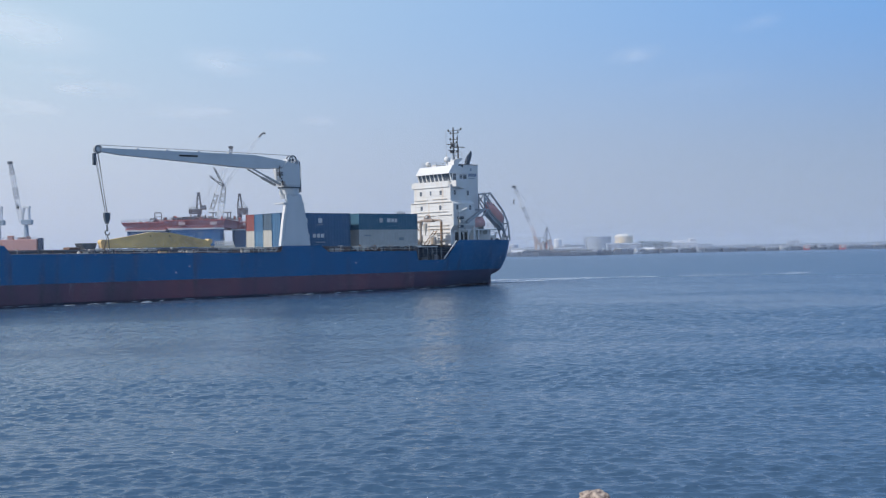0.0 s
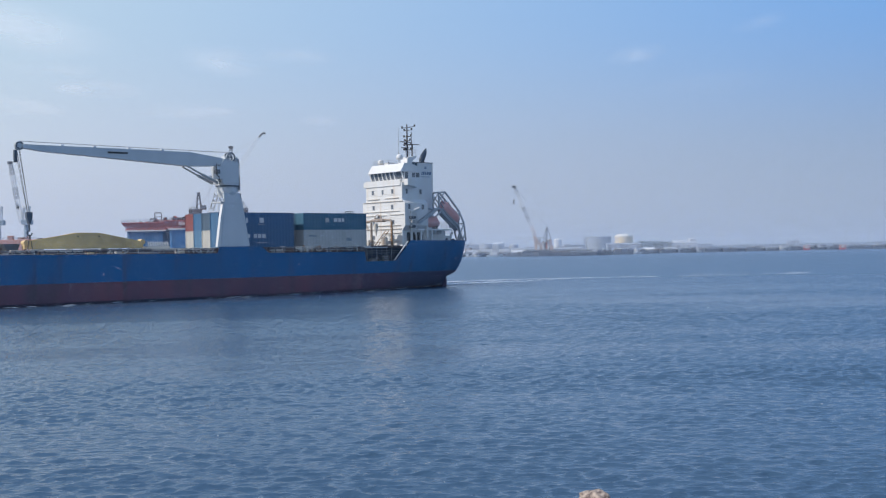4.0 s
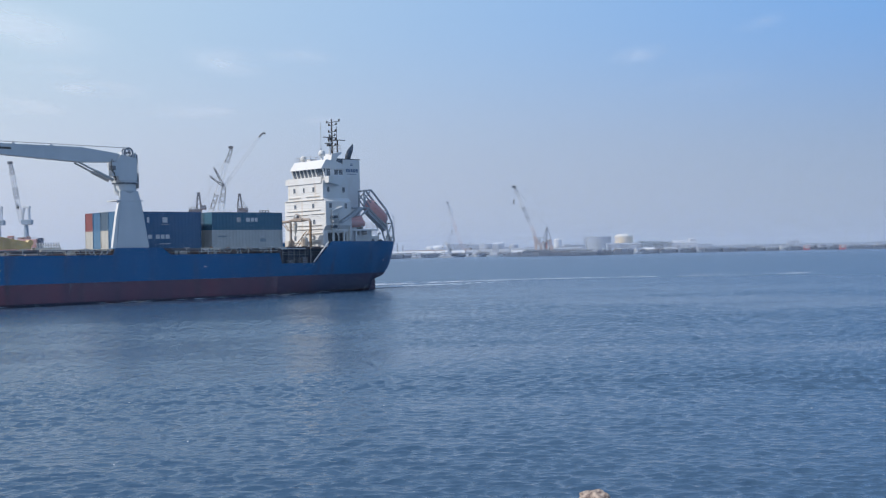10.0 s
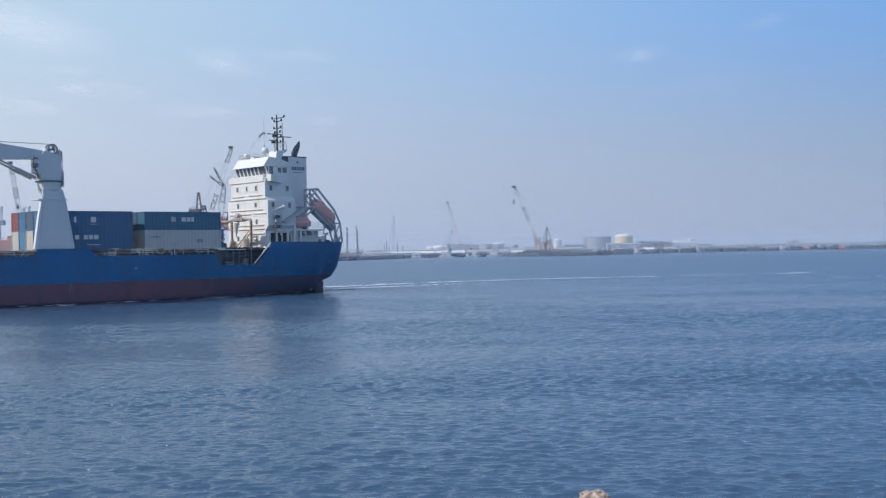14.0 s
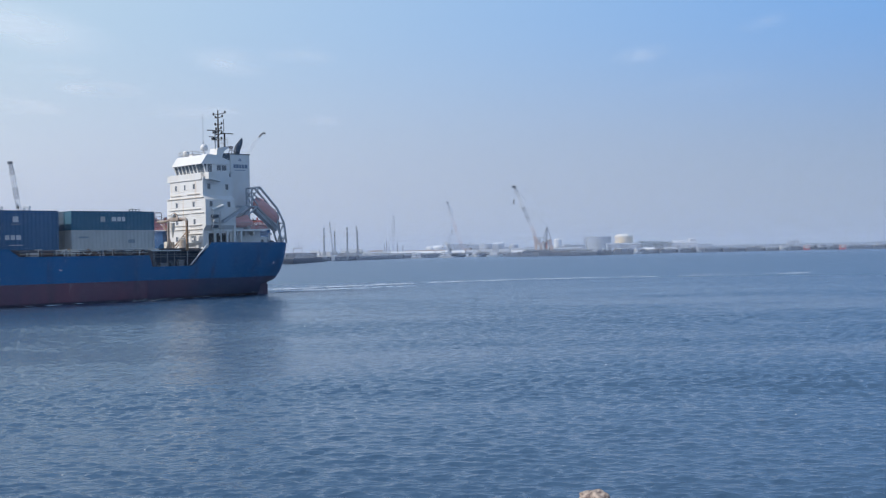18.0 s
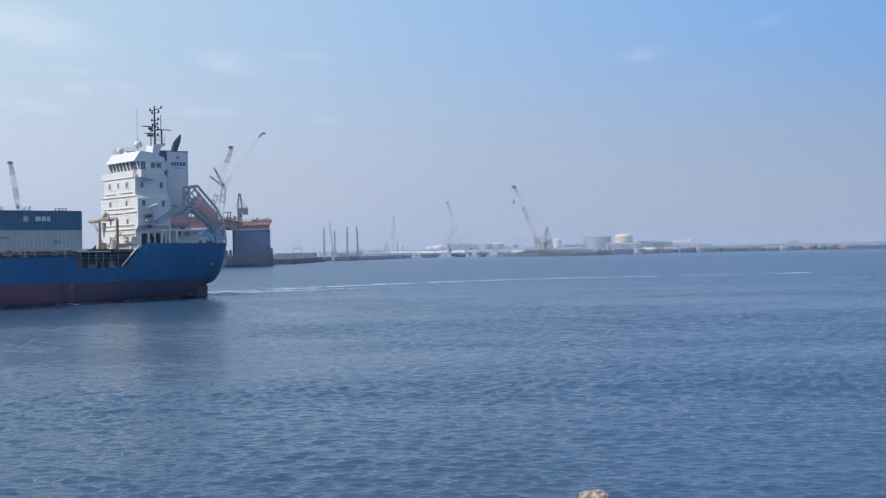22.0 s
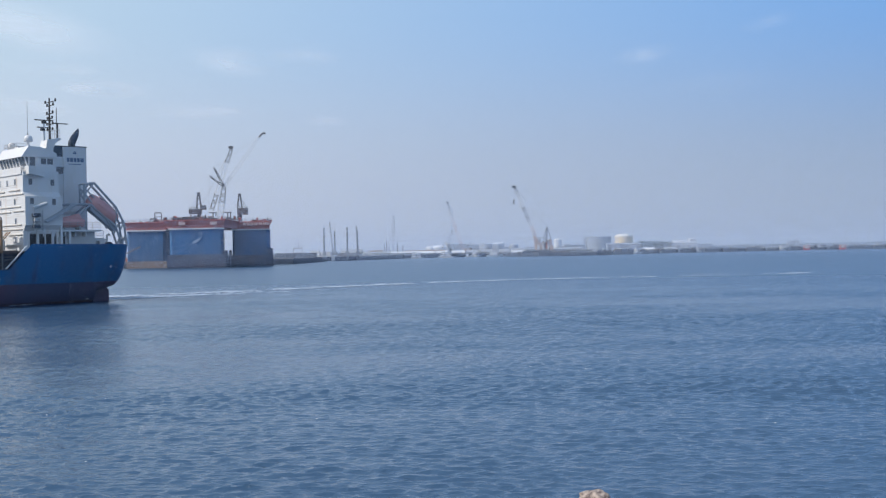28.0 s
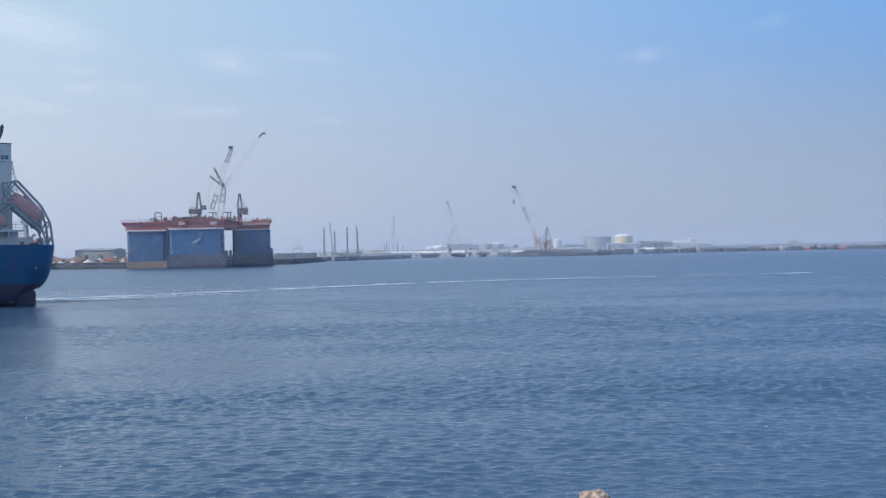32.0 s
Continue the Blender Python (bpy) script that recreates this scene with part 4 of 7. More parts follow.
def build_containers():
    ys = [6.28 - 2.5 * k for k in range(4)]
    aft = ((C_TEAL, "dark teal"), (C_GREEN, "slate blue"), (C_NAVY, "navy blue"), (C_STEEL, "slate grey")), ((C_GREY, "pale grey"), (C_CREAM, "cream"), (C_BLUE, "light blue"), (C_CREAM, "cream"))
    fore = ((C_NAVY, "navy blue"), (C_GREEN, "slate blue"), (C_NAVY, "navy blue"), (C_RED, "rust red")), ((C_NAVY, "navy blue"), (C_CREAM, "cream"), (C_BLUE, "light blue"), (C_CREAM, "cream"))
    for x0, length, bay in ((0.0, 12.19, aft), (13.95, 13.2, fore)):
        for tier in range(2):
            for k in range(4):
                mat, word = bay[1 - tier][k]
                words = f"{word} corrugated freight container stacked two high"
                ob = aboard(container("container", mat, length, words), pose(x0, ys[k], 7.31 + tier * 2.6))
                if k == 0 and bay is aft and tier == 1:
                    tagged(ob, "dark teal freight container with a white company mark, upper tier")
                    bars_on(ob, ((4.4, 4.85, 1.2, 1.8), (5.0, 5.55, 1.2, 1.8), (5.72, 6.4, 1.2, 1.8)), M_MARK)
                    bars_on(ob, ((7.35, 8.0, 1.15, 1.85),), C_GREY, "emblem")
                if k == 0 and bay is fore and tier == 1:
                    tagged(ob, "navy freight container with white letters, upper tier")
                    bars_on(ob, ((5.4, 6.15, 1.05, 1.8), (8.2, 8.55, 1.05, 1.8)), M_MARK)
                    bars_on(ob, ((5.2, 6.4, 0.75, 0.83),), M_STEEL, "faded_letter")
                if k == 0 and bay is fore and tier == 0:
                    tagged(ob, "navy freight container with a white company name, lower tier")
                    bars_on(ob, ((5.1, 5.72, 1.35, 1.95), (5.9, 6.46, 1.35, 1.95), (6.64, 7.2, 1.35, 1.95), (7.85, 8.4, 1.35, 1.95), (4.9, 6.7, 0.6, 0.68)), M_MARK)
                if k == 0 and bay is aft and tier == 0:
                    bars_on(ob, ((9.8, 11.2, 1.5, 1.75), (3.0, 4.0, 0.8, 1.3)), C_STEEL, "faded_mark")


def build_roof_fittings():
    ob = aboard(empty("lashing_gear", label="small dark lashing gear lying on a container roof", category="gear"), pose(2.3, 6.0, 12.5))
    part("tray", box(B(), -0.9, 0.9, -0.4, 0.4, 0.0, 0.08), M_SLATE, ob)
    for x, h in ((-0.8, 0.35), (-0.3, 0.28), (0.2, 0.38), (0.7, 0.3)):
        part("turnbuckle", tube(B(), (x, 0, 0.08), (x + 0.05, 0, 0.08 + h), 0.07, 6), M_SLATE, ob)
    part("rod", tube(B(), (-0.85, 0, 0.36), (0.75, 0, 0.36), 0.04, 5), M_SLATE, ob)


def build_deck_crane():
    crane = aboard(empty("deck_crane", label="pale grey heavy deck crane with its jib stowed forward", category="crane"), pose(26.6, 9.3, 0))
    # pedestal: broad foot tapering to a round neck
    bm = B()
    rows = []
    for z, x0, x1, y0, y1 in ((7.4, -2.75, 2.2, -1.1, 1.5), (13.3, -1.75, 1.45, -1.0, 1.45), (15.2, -1.3, 1.3, -1.2, 1.3)):
        rows.append([bm.verts.new(v) for v in ((x0, y0, z), (x1 - 1.7, y0, z), (x1, y1 - 0.45, z), (x1, y1, z), (x0, y1, z))])
    for a, b in zip(rows, rows[1:]):
        for k in range(5):
            bm.faces.new((a[k], a[(k + 1) % 5], b[(k + 1) % 5], b[k]))
    bm.faces.new(rows[-1])
    bm.faces.new(rows[0][::-1])
    bmesh.ops.bevel(bm, geom=list(bm.edges), offset=0.08, segments=2, affect="EDGES")
    ped = part("pedestal", bm, M_GREY, crane)
    bm = B()
    lathe(bm, [(1.25, 14.6), (1.5, 15.2), (1.5, 16.2), (1.68, 16.25), (1.68, 16.45), (1.5, 16.5)], 24, (0, 0, 0))
    part("slew_ring", bm, M_GREY, crane, smooth=False)
    part("ring_gear", lathe(B(), [(1.4, 16.1), (1.72, 16.12), (1.72, 16.3), (1.4, 16.32)], 24), M_SLATE, crane, "dark greased ring gear")
    bm = B()
    prism(bm, [(-1.9, 13.75), (2.0, 13.75), (2.0, 13.9), (-1.9, 13.9)], "y", -1.35, 1.5)
    part("access_platform", bm, M_GREY, crane)
    bm = B()
    prism(bm, [(2.22, 7.4), (2.7, 7.4), (2.1, 11.6), (1.7, 13.6), (1.45, 13.6), (1.78, 11.4)], "y", 0.95, 1.56)
    part("ladder_trunk", bm, M_WHITE, ped, "white ladder trunk on the fore side")
    bm = B()
    prism(bm, [(-1.15, 16.5), (1.55, 16.5), (2.0, 19.0), (1.2, 20.1), (-1.2, 19.6)], "y", -1.35, 1.35)
    bmesh.ops.bevel(bm, geom=list(bm.edges), offset=0.07, segments=2, affect="EDGES")
    part("crane_house", bm, M_GREY, crane)
    bm = B()
    box(bm, 1.6, 2.5, 0.3, 1.45, 17.1, 19.0, 0.06)
    cab = part("cab", bm, M_GREY, crane)
    bm = B()
    box(bm, 2.0, 2.515, 0.5, 1.465, 17.9, 18.5)
    part("cab_window", bm, M_GLASS, cab)
    for y in (-0.05, 0.75):
        sheave = part("head_sheave", ring(B(), 0.5, 0.74, -0.09, 0.09, (-0.2, y, 20.4)), M_GREY, crane)
        part("rope_groove", ring(B(), 0.56, 0.68, -0.11, 0.11, (-0.2, y, 20.4)), M_SLATE, sheave)
        part("hub", tube(B(), (-0.2, y - 0.13, 20.4), (-0.2, y + 0.13, 20.4), 0.16, 10), M_SLATE, sheave)
        bm = B()
        for k in range(5):
            a = k * math.tau / 5 + 0.3
            tube(bm, (-0.2, y, 20.4), (-0.2 + 0.55 * math.cos(a), y, 20.4 + 0.55 * math.sin(a)), 0.05, 4)
        part("spoke", bm, M_GREY, sheave)
    part("guide_sheave", lathe(B(), [(0.2, -0.3), (0.42, -0.3), (0.42, 0.3), (0.2, 0.3)], 16, (-1.05, 0.4, 19.9), "y"), M_STEEL, crane)
    for x, z, w in ((-1.15, 20.0, 0.08), (0.75, 20.1, 0.08)):
        part("sheave_guard", box(B(), x - w, x + w, -0.2, 0.95, z - 0.55, z + 0.45, 0.04), M_GREY, crane)
    bm = B()
    for y in (0.85, 1.25):
        tube(bm, (-1.32, y, 15.4), (-1.32, y, 19.6), 0.04, 4)
    for k in range(13):
        tube(bm, (-1.32, 0.85, 15.6 + k * 0.31), (-1.32, 1.25, 15.6 + k * 0.31), 0.03, 4)
    part("house_ladder", bm, M_STEEL, crane)
    for x0, z0, z1 in ((1.75, 16.6, 18.2), (1.95, 16.5, 19.2), (2.2, 16.9, 19.4)):
        part("hydraulic_hose", path_tube(B(), [(x0, 1.2, z0), (x0 + 0.5, 1.5, (z0 + z1) / 2), (x0 + 0.2, 1.2, z1)], 0.06, 5), M_DARK, crane)
    for x, z0, z1 in ((-1.5, 15.6, 17.6), (-1.35, 19.0, 20.2)):
        part("winch_gear", box(B(), x - 0.15, x + 0.15, -0.6, 0.9, z0, z1, 0.04), M_RAMP, crane)
    # jib: a box girder with a knee, narrowing to the tip
    bm = B()
    prof = [(0.4, 19.5, 20.0), (2.2, 19.05, 20.3), (6.6, 18.9, 20.85), (12.0, 19.2, 20.9), (20.0, 19.68, 20.92), (27.6, 20.1, 20.92), (30.4, 20.45, 20.95)]
    rows = []
    for x, z0, z1 in prof:
        w = 0.8 if x < 7 else 0.8 - 0.35 * (x - 7) / 24
        rows.append([bm.verts.new(v) for v in ((x, 0.3 - w, z0), (x, 0.3 + w, z0), (x, 0.3 + w, z1), (x, 0.3 - w, z1))])
    for a, b in zip(rows, rows[1:]):
        for k in range(4):
            bm.faces.new((a[k], a[(k + 1) % 4], b[(k + 1) % 4], b[k]))
    bm.faces.new(rows[0][::-1])
    bm.faces.new(rows[-1])
    jib = part("jib", bm, M_GREY, crane, "long pale grey box jib with a knee")
    bm = B()
    box(bm, 16.0, 18.9, 0.93, 1.0, 20.2, 20.45)
    part("name_plate", bm, M_DARK, jib)
    for x in (10.5, 15.5, 20.5, 25.0):
        bm = B()
        box(bm, x - 0.2, x + 0.2, 0.1, 0.5, 20.85, 21.15, 0.03)
        part("wire_guide", bm, M_GREY, jib)
    bm = B()
    ring(bm, 0.34, 0.58, -0.22, 0.22, (30.7, 0.3, 20.75))
    part("tip_sheave", bm, M_STEEL, jib)
    part("tip_groove", ring(B(), 0.40, 0.5, -0.24, 0.24, (30.7, 0.3, 20.75)), M_SLATE, jib)
    part("tip_plate", lathe(B(), [(0.02, -0.2), (0.3, -0.2), (0.3, 0.2), (0.02, 0.2)], 16, (30.7, 0.3, 20.75), "y"), M_GREY, jib)
    bm = B()
    for y in (0.0, 0.5):
        tube(bm, (-0.3, y, 21.1), (30.6, y, 21.35), 0.022, 4)
    part("hoist_wire", bm, M_RAMP, crane)
    for y in (-0.45, 1.0):
        bm = B()
        tube(bm, (2.2, y, 16.6), (4.6, y, 17.7), 0.22, 8)
        tube(bm, (4.6, y, 17.7), (7.0, y, 18.85), 0.13, 8)
        part("luffing_cylinder", bm, M_STEEL, crane)
    # hook and falls
    bm = B()
    for x, y in ((31.2, 0.1), (30.9, 0.5), (30.6, 0.1), (30.9, -0.1)):
        tube(bm, (x, y, 20.6), (29.6 + (x - 30.9) * 0.4, y, 12.2), 0.035, 4)
    part("hook_falls", bm, M_ROPE, crane)
    bm = B()
    box(bm, 31.0, 31.45, 0.1, 0.5, 18.6, 20.2, 0.06)
    part("overhaul_block", bm, M_SLATE, crane)
    bm = B()
    prism(bm, [(29.2, 12.2), (30.0, 12.2), (29.95, 11.4), (29.72, 10.7), (29.48, 10.7), (29.25, 11.4)], "y", 0.0, 0.6)
    tube(bm, (29.6, 0.3, 10.6), (29.55, 0.3, 9.7), 0.12, 6)
    path_tube(bm, [(29.55, 0.3, 9.9), (29.9, 0.3, 9.6), (29.75, 0.3, 9.2), (29.35, 0.3, 9.2), (29.2, 0.3, 9.5)], 0.08, 6)
    part("hook_block", bm, M_SLATE, crane)
    bm = B()
    for dx, dy in ((-0.6, -1.2), (-0.2, -1.9), (-0.5, -2.6)):
        tube(bm, (29.5, 0.3, 9.3), (29.2 + dx, dy, 7.4), 0.05, 4)
    part("sling", bm, M_ROPE, crane)
    return crane


def build_deck_cargo():
    ob = aboard(empty("lifting_beam", label="worn yellow steel lifting beam lying on the hatch covers", category="beam"), pose(38.5, 6.4, 7.31))
    bm = B()
    prism(bm, [(0.3, 0.12), (0.3, 1.0), (6.8, 2.25), (10.0, 2.3), (16.6, 1.15), (17.0, 1.3), (17.3, 1.1), (17.3, 0.12)], "y", -0.45, 0.45)
    bmesh.ops.bevel(bm, geom=list(bm.edges), offset=0.05, segments=1, affect="EDGES")
    part("girder", bm, M_YELLOW, ob)
    for x in (0.45, 17.0):
        bm = B()
        lathe(bm, [(0.2, -0.55), (0.38, -0.55), (0.38, 0.55), (0.2, 0.55)], 14, (x, 0, 0.95), "y")
        part("trunnion", bm, M_YELLOW, ob)
    # dark discs on the uncut girder, drawn as the shade in lug holes
    for x in (6.9, 9.9):
        bm = B()
        lathe(bm, [(0.02, 0.46), (0.1, 0.46), (0.1, 0.48), (0.02, 0.48)], 10, (x, 0, 1.75), "y")
        part("lug_hole_shade", bm, M_DARK, ob)
    bm = B()
    for x in (1.5, 6, 11, 15.5):
        box(bm, x - 0.2, x + 0.2, -0.8, 0.8, 0.0, 0.12)
    part("dunnage", bm, M_RUSTW, ob)
    # low pallet rack of stanchions aft of the beam
    rack = aboard(empty("stanchion_rack", label="pale rack of short stanchions on the hatch", category="rack"), pose(34.9, 6.4, 7.31))
    bm = B()
    box(bm, 0, 3.5, -0.8, 0.8, 0, 0.3)
    part("base", bm, M_RUSTW, rack)
    for k in range(9):
        bm = B()
        tube(bm, (0.2 + k * 0.37, 0.6, 0.3), (0.3 + k * 0.37, 0.6, 0.95), 0.11, 5)
        part("post", bm, M_WHITE, rack)
    bm = B()
    tube(bm, (0.2, 0.6, 0.62), (3.3, 0.6, 0.62), 0.06, 4)
    part("chain", bm, M_RUSTW, rack)
    skid = aboard(empty("hatch_gear", label="dark grey sloping steel hatch gear on the fore deck", category="machinery"), pose(56.1, 5.0, 7.31))
    bm = B()
    prism(bm, [(0.3, 0), (0, 0.85), (2.2, 0.85), (1.75, 0)], "y", -1.2, 1.2)
    part("housing", bm, M_SLATE, skid)
    bm = B()
    box(bm, 2.3, 3.9, -1.0, 1.0, 0, 0.32, 0.03)
    part("base", bm, M_RUST, skid)


SHIP = aboard(build_ship())
build_house(SHIP)
build_ramp(SHIP)
build_lifeboats()
build_containers()
build_roof_fittings()
build_deck_crane()
build_deck_cargo()


# ---- far shore ----
M_QUAY = material("quay_concrete", (0.24, 0.23, 0.22), 0.85, second=(0.14, 0.14, 0.145), scale=0.15, bump=0.05)
M_LAND = material("packed_sand_and_asphalt", (0.22, 0.20, 0.18), 0.9, second=(0.14, 0.135, 0.13), scale=0.02)
M_RDECK = material("red_oxide_paint", (0.56, 0.16, 0.145), 0.6, second=(0.43, 0.14, 0.135), scale=0.12, stretch=(1, 1, 0.5))
M_COLUMN = material("column_blue_paint", (0.014, 0.135, 0.34), 0.55, second=(0.04, 0.09, 0.18), scale=0.07, stretch=(1, 1, 0.35), spread=(0.35, 0.65), streak=((0.09, 0.09, 0.11), 0.55, 0.85, 0.12))
M_TAN = material("rust_stained_buff_paint", (0.31, 0.245, 0.215), 0.7, second=(0.21, 0.165, 0.15), scale=0.2)
M_SALMON = material("salmon_primer", (0.56, 0.30, 0.26), 0.65, second=(0.46, 0.25, 0.22), scale=0.15)
M_CRANEW = material("pale_crane_paint", (0.84, 0.85, 0.86), 0.5, second=(0.74, 0.76, 0.78), scale=0.2)
M_CRANER = material("orange_crane_paint", (0.55, 0.19, 0.08), 0.5, second=(0.45, 0.17, 0.09), scale=0.3)
M_LAT = material("dark_lattice_steel", (0.12, 0.13, 0.15), 0.6)
M_TANK = material("pale_tank_steel", (0.34, 0.36, 0.38), 0.5, second=(0.28, 0.30, 0.32), scale=0.1, stretch=(1, 1, 0.3))
M_DOME = material("cream_tank_paint", (0.85, 0.70, 0.42), 0.5, second=(0.76, 0.58, 0.32), scale=0.1)
M_DOMETOP = material("bleached_cream_paint", (0.84, 0.80, 0.70), 0.5, second=(0.66, 0.52, 0.36), scale=0.06, spread=(0.5, 0.8))
M_SHED = material("shed_cladding", (0.42, 0.44, 0.46), 0.6, second=(0.33, 0.34, 0.36), scale=0.08)
M_LEAF = material("dark_foliage", (0.05, 0.075, 0.035), 0.8, second=(0.03, 0.05, 0.025), scale=0.3)
M_BARK = material("bark", (0.12, 0.09, 0.07), 0.9)
M_REDP = material("signal_red_paint", (0.55, 0.06, 0.05), 0.5)
M_ROCK = material("sunlit_granite", (0.56, 0.45, 0.37), 0.85, second=(0.15, 0.11, 0.10), scale=30.0, fine=160, bump=0.012, spread=(0.44, 0.60))

M_QUAYWALL = material("dark_wet_sheet_piling", (0.075, 0.09, 0.12), 0.8, second=(0.05, 0.06, 0.08), scale=0.2)
LAND = 3.4
QUAY = [(-700, 690), (-380, 700), (-244, 706), (-183, 684), (-182, 765), (-98, 775), (-96, 965), (-137, 985), (-110, 1034), (-80, 1075), (-25, 1310), (55, 1330), (94, 1165), (150, 1155), (180, 1255), (234, 1340), (349, 1420), (446, 1470), (600, 1490), (1400, 1560)]


def far_land():
    """The land behind the quay line: a flat top that goes on to the horizon, and a wall down into the water."""
    bm = B()
    top = [bm.verts.new((x, y, LAND)) for x, y in QUAY]
    wall = B()
    a = [[wall.verts.new((x, y + 0.6 * k, z)) for k, z in ((0, LAND - 0.02), (0, -2), (1, -2), (1, LAND - 0.02))] for x, y in QUAY]
    for p, q in zip(a, a[1:]):
        for k in range(4):
            wall.faces.new((p[k], q[k], q[(k + 1) % 4], p[(k + 1) % 4]))
    tagged(part("wall_quay", wall, M_QUAYWALL), "dark wet sheet-pile quay wall", "quay", kind="structure")
    poly = top + [bm.verts.new((3400, 4700, LAND)), bm.verts.new((-3400, 4700, LAND))]
    for i, j, k in geometry.tessellate_polygon([[v.co.copy() for v in poly]]):
        bm.faces.new((poly[i], poly[j], poly[k]))
    bmesh.ops.recalc_face_normals(bm, faces=bm.faces[:])
    if bm.faces[:][0].normal.z < 0:
        bmesh.ops.reverse_faces(bm, faces=bm.faces[:])
    ob = part("ground_far_shore", bm, M_LAND)
    tagged(ob, "flat harbour land behind the quay across the water", "ground", kind="structure")
    # kerb and fenders along the quay edge
    for (x0, y0), (x1, y1) in zip(QUAY, QUAY[1:]):
        d = Vector((x1 - x0, y1 - y0, 0))
        n = Vector((d.y, -d.x, 0)).normalized()
        bm = B()
        a, b = Vector((x0, y0, 0)), Vector((x1, y1, 0))
        vs = [[bm.verts.new(c + n * o + Vector((0, 0, z))) for o, z in ((-1.2, LAND), (0.4, LAND), (0.4, LAND + 0.5), (-1.2, LAND + 0.5))] for c in (a, b)]
        for k in range(4):
            bm.faces.new((vs[0][k], vs[0][(k + 1) % 4], vs[1][(k + 1) % 4], vs[1][k]))
        bm.faces.new(vs[0])
        bm.faces.new(vs[1][::-1])
        tagged(part("quay_kerb", bm, M_QUAY), "grey concrete kerb along the quay edge", "kerb", kind="structure")


far_land()


def loft_box(bm, lo, hi, z0, z1):
    a, b = [bm.verts.new((x, y, z0)) for x, y in lo], [bm.verts.new((x, y, z1)) for x, y in hi]
    n = len(lo)
    bm.faces.new(a[::-1])
    bm.faces.new(b)
    for k in range(n):
        bm.faces.new((a[k], a[(k + 1) % n], b[(k + 1) % n], b[k]))
    return bm


def pedestal_crane(place, house, cab, label):
    """A platform crane: post, machinery house, cab, and an A-frame with its stays. house, cab: x and z ranges."""
    ob = empty("pedestal_crane", pose(*place), label, "crane", "pedestal cranes")
    dark = M_LAT
    bm = B()
    tube(bm, (0, 0, 0), (0, 0, 4.6), 1.25, 12, 1.05)
    part("post", bm, dark, ob)
    bm = B()
    tube(bm, (0, 0, 4.4), (0, 0, 5.0), 1.7, 12)
    part("slew_ring", bm, dark, ob)
    bm = B()
    box(bm, house[0], house[1], -1.9, 1.9, house[2], house[3], 0.2)
    body = part("machinery_house", bm, dark, ob)
    bm = B()
    rail_run(bm, [(house[0], -1.8, house[3]), (house[1], -1.8, house[3])], 0.9, 1.6, 0.06, 2)
    part("house_railing", bm, dark, body)
    if cab:
        bm = B()
        box(bm, cab[0], cab[1], -1.5, 1.5, cab[2], cab[3], 0.2)
        c = part("cab", bm, dark, ob)
        bm = B()
        box(bm, cab[0] + 0.4, cab[1] + 0.05, -1.54, -1.4, cab[2] + 1.1, cab[3] - 0.4)
        part("cab_window", bm, M_GLASS, c)
    for x0, x1 in ((-1.5, -0.55), (1.25, 0.25)):
        bm = B()
        for y in (-1.1, 1.1):
            tube(bm, (x0, y, house[3] - 0.2), (x1, y, 16.0), 0.26, 5)
        part("a_frame_leg", bm, dark, ob)
    bm = B()
    for z, w in ((10.0, 1.0), (13.0, 0.7)):
        tube(bm, (-w, -1.1, z), (w * 0.8, -1.1, z), 0.16, 4)
    part("cross_bar", bm, dark, ob)
    bm = B()
    box(bm, -0.9, 0.6, -1.3, 1.3, 15.8, 16.7)
    part("sheave_head", bm, dark, ob)
    for x in (house[0] + 0.4, house[0] + 2.0) if cab else (house[1] - 0.4, house[1] - 1.6):
        bm = B()
        tube(bm, (-0.2, 0, 16), (x, 0, house[3]), 0.08, 3)
        part("stay_wire", bm, dark, ob)
    return ob


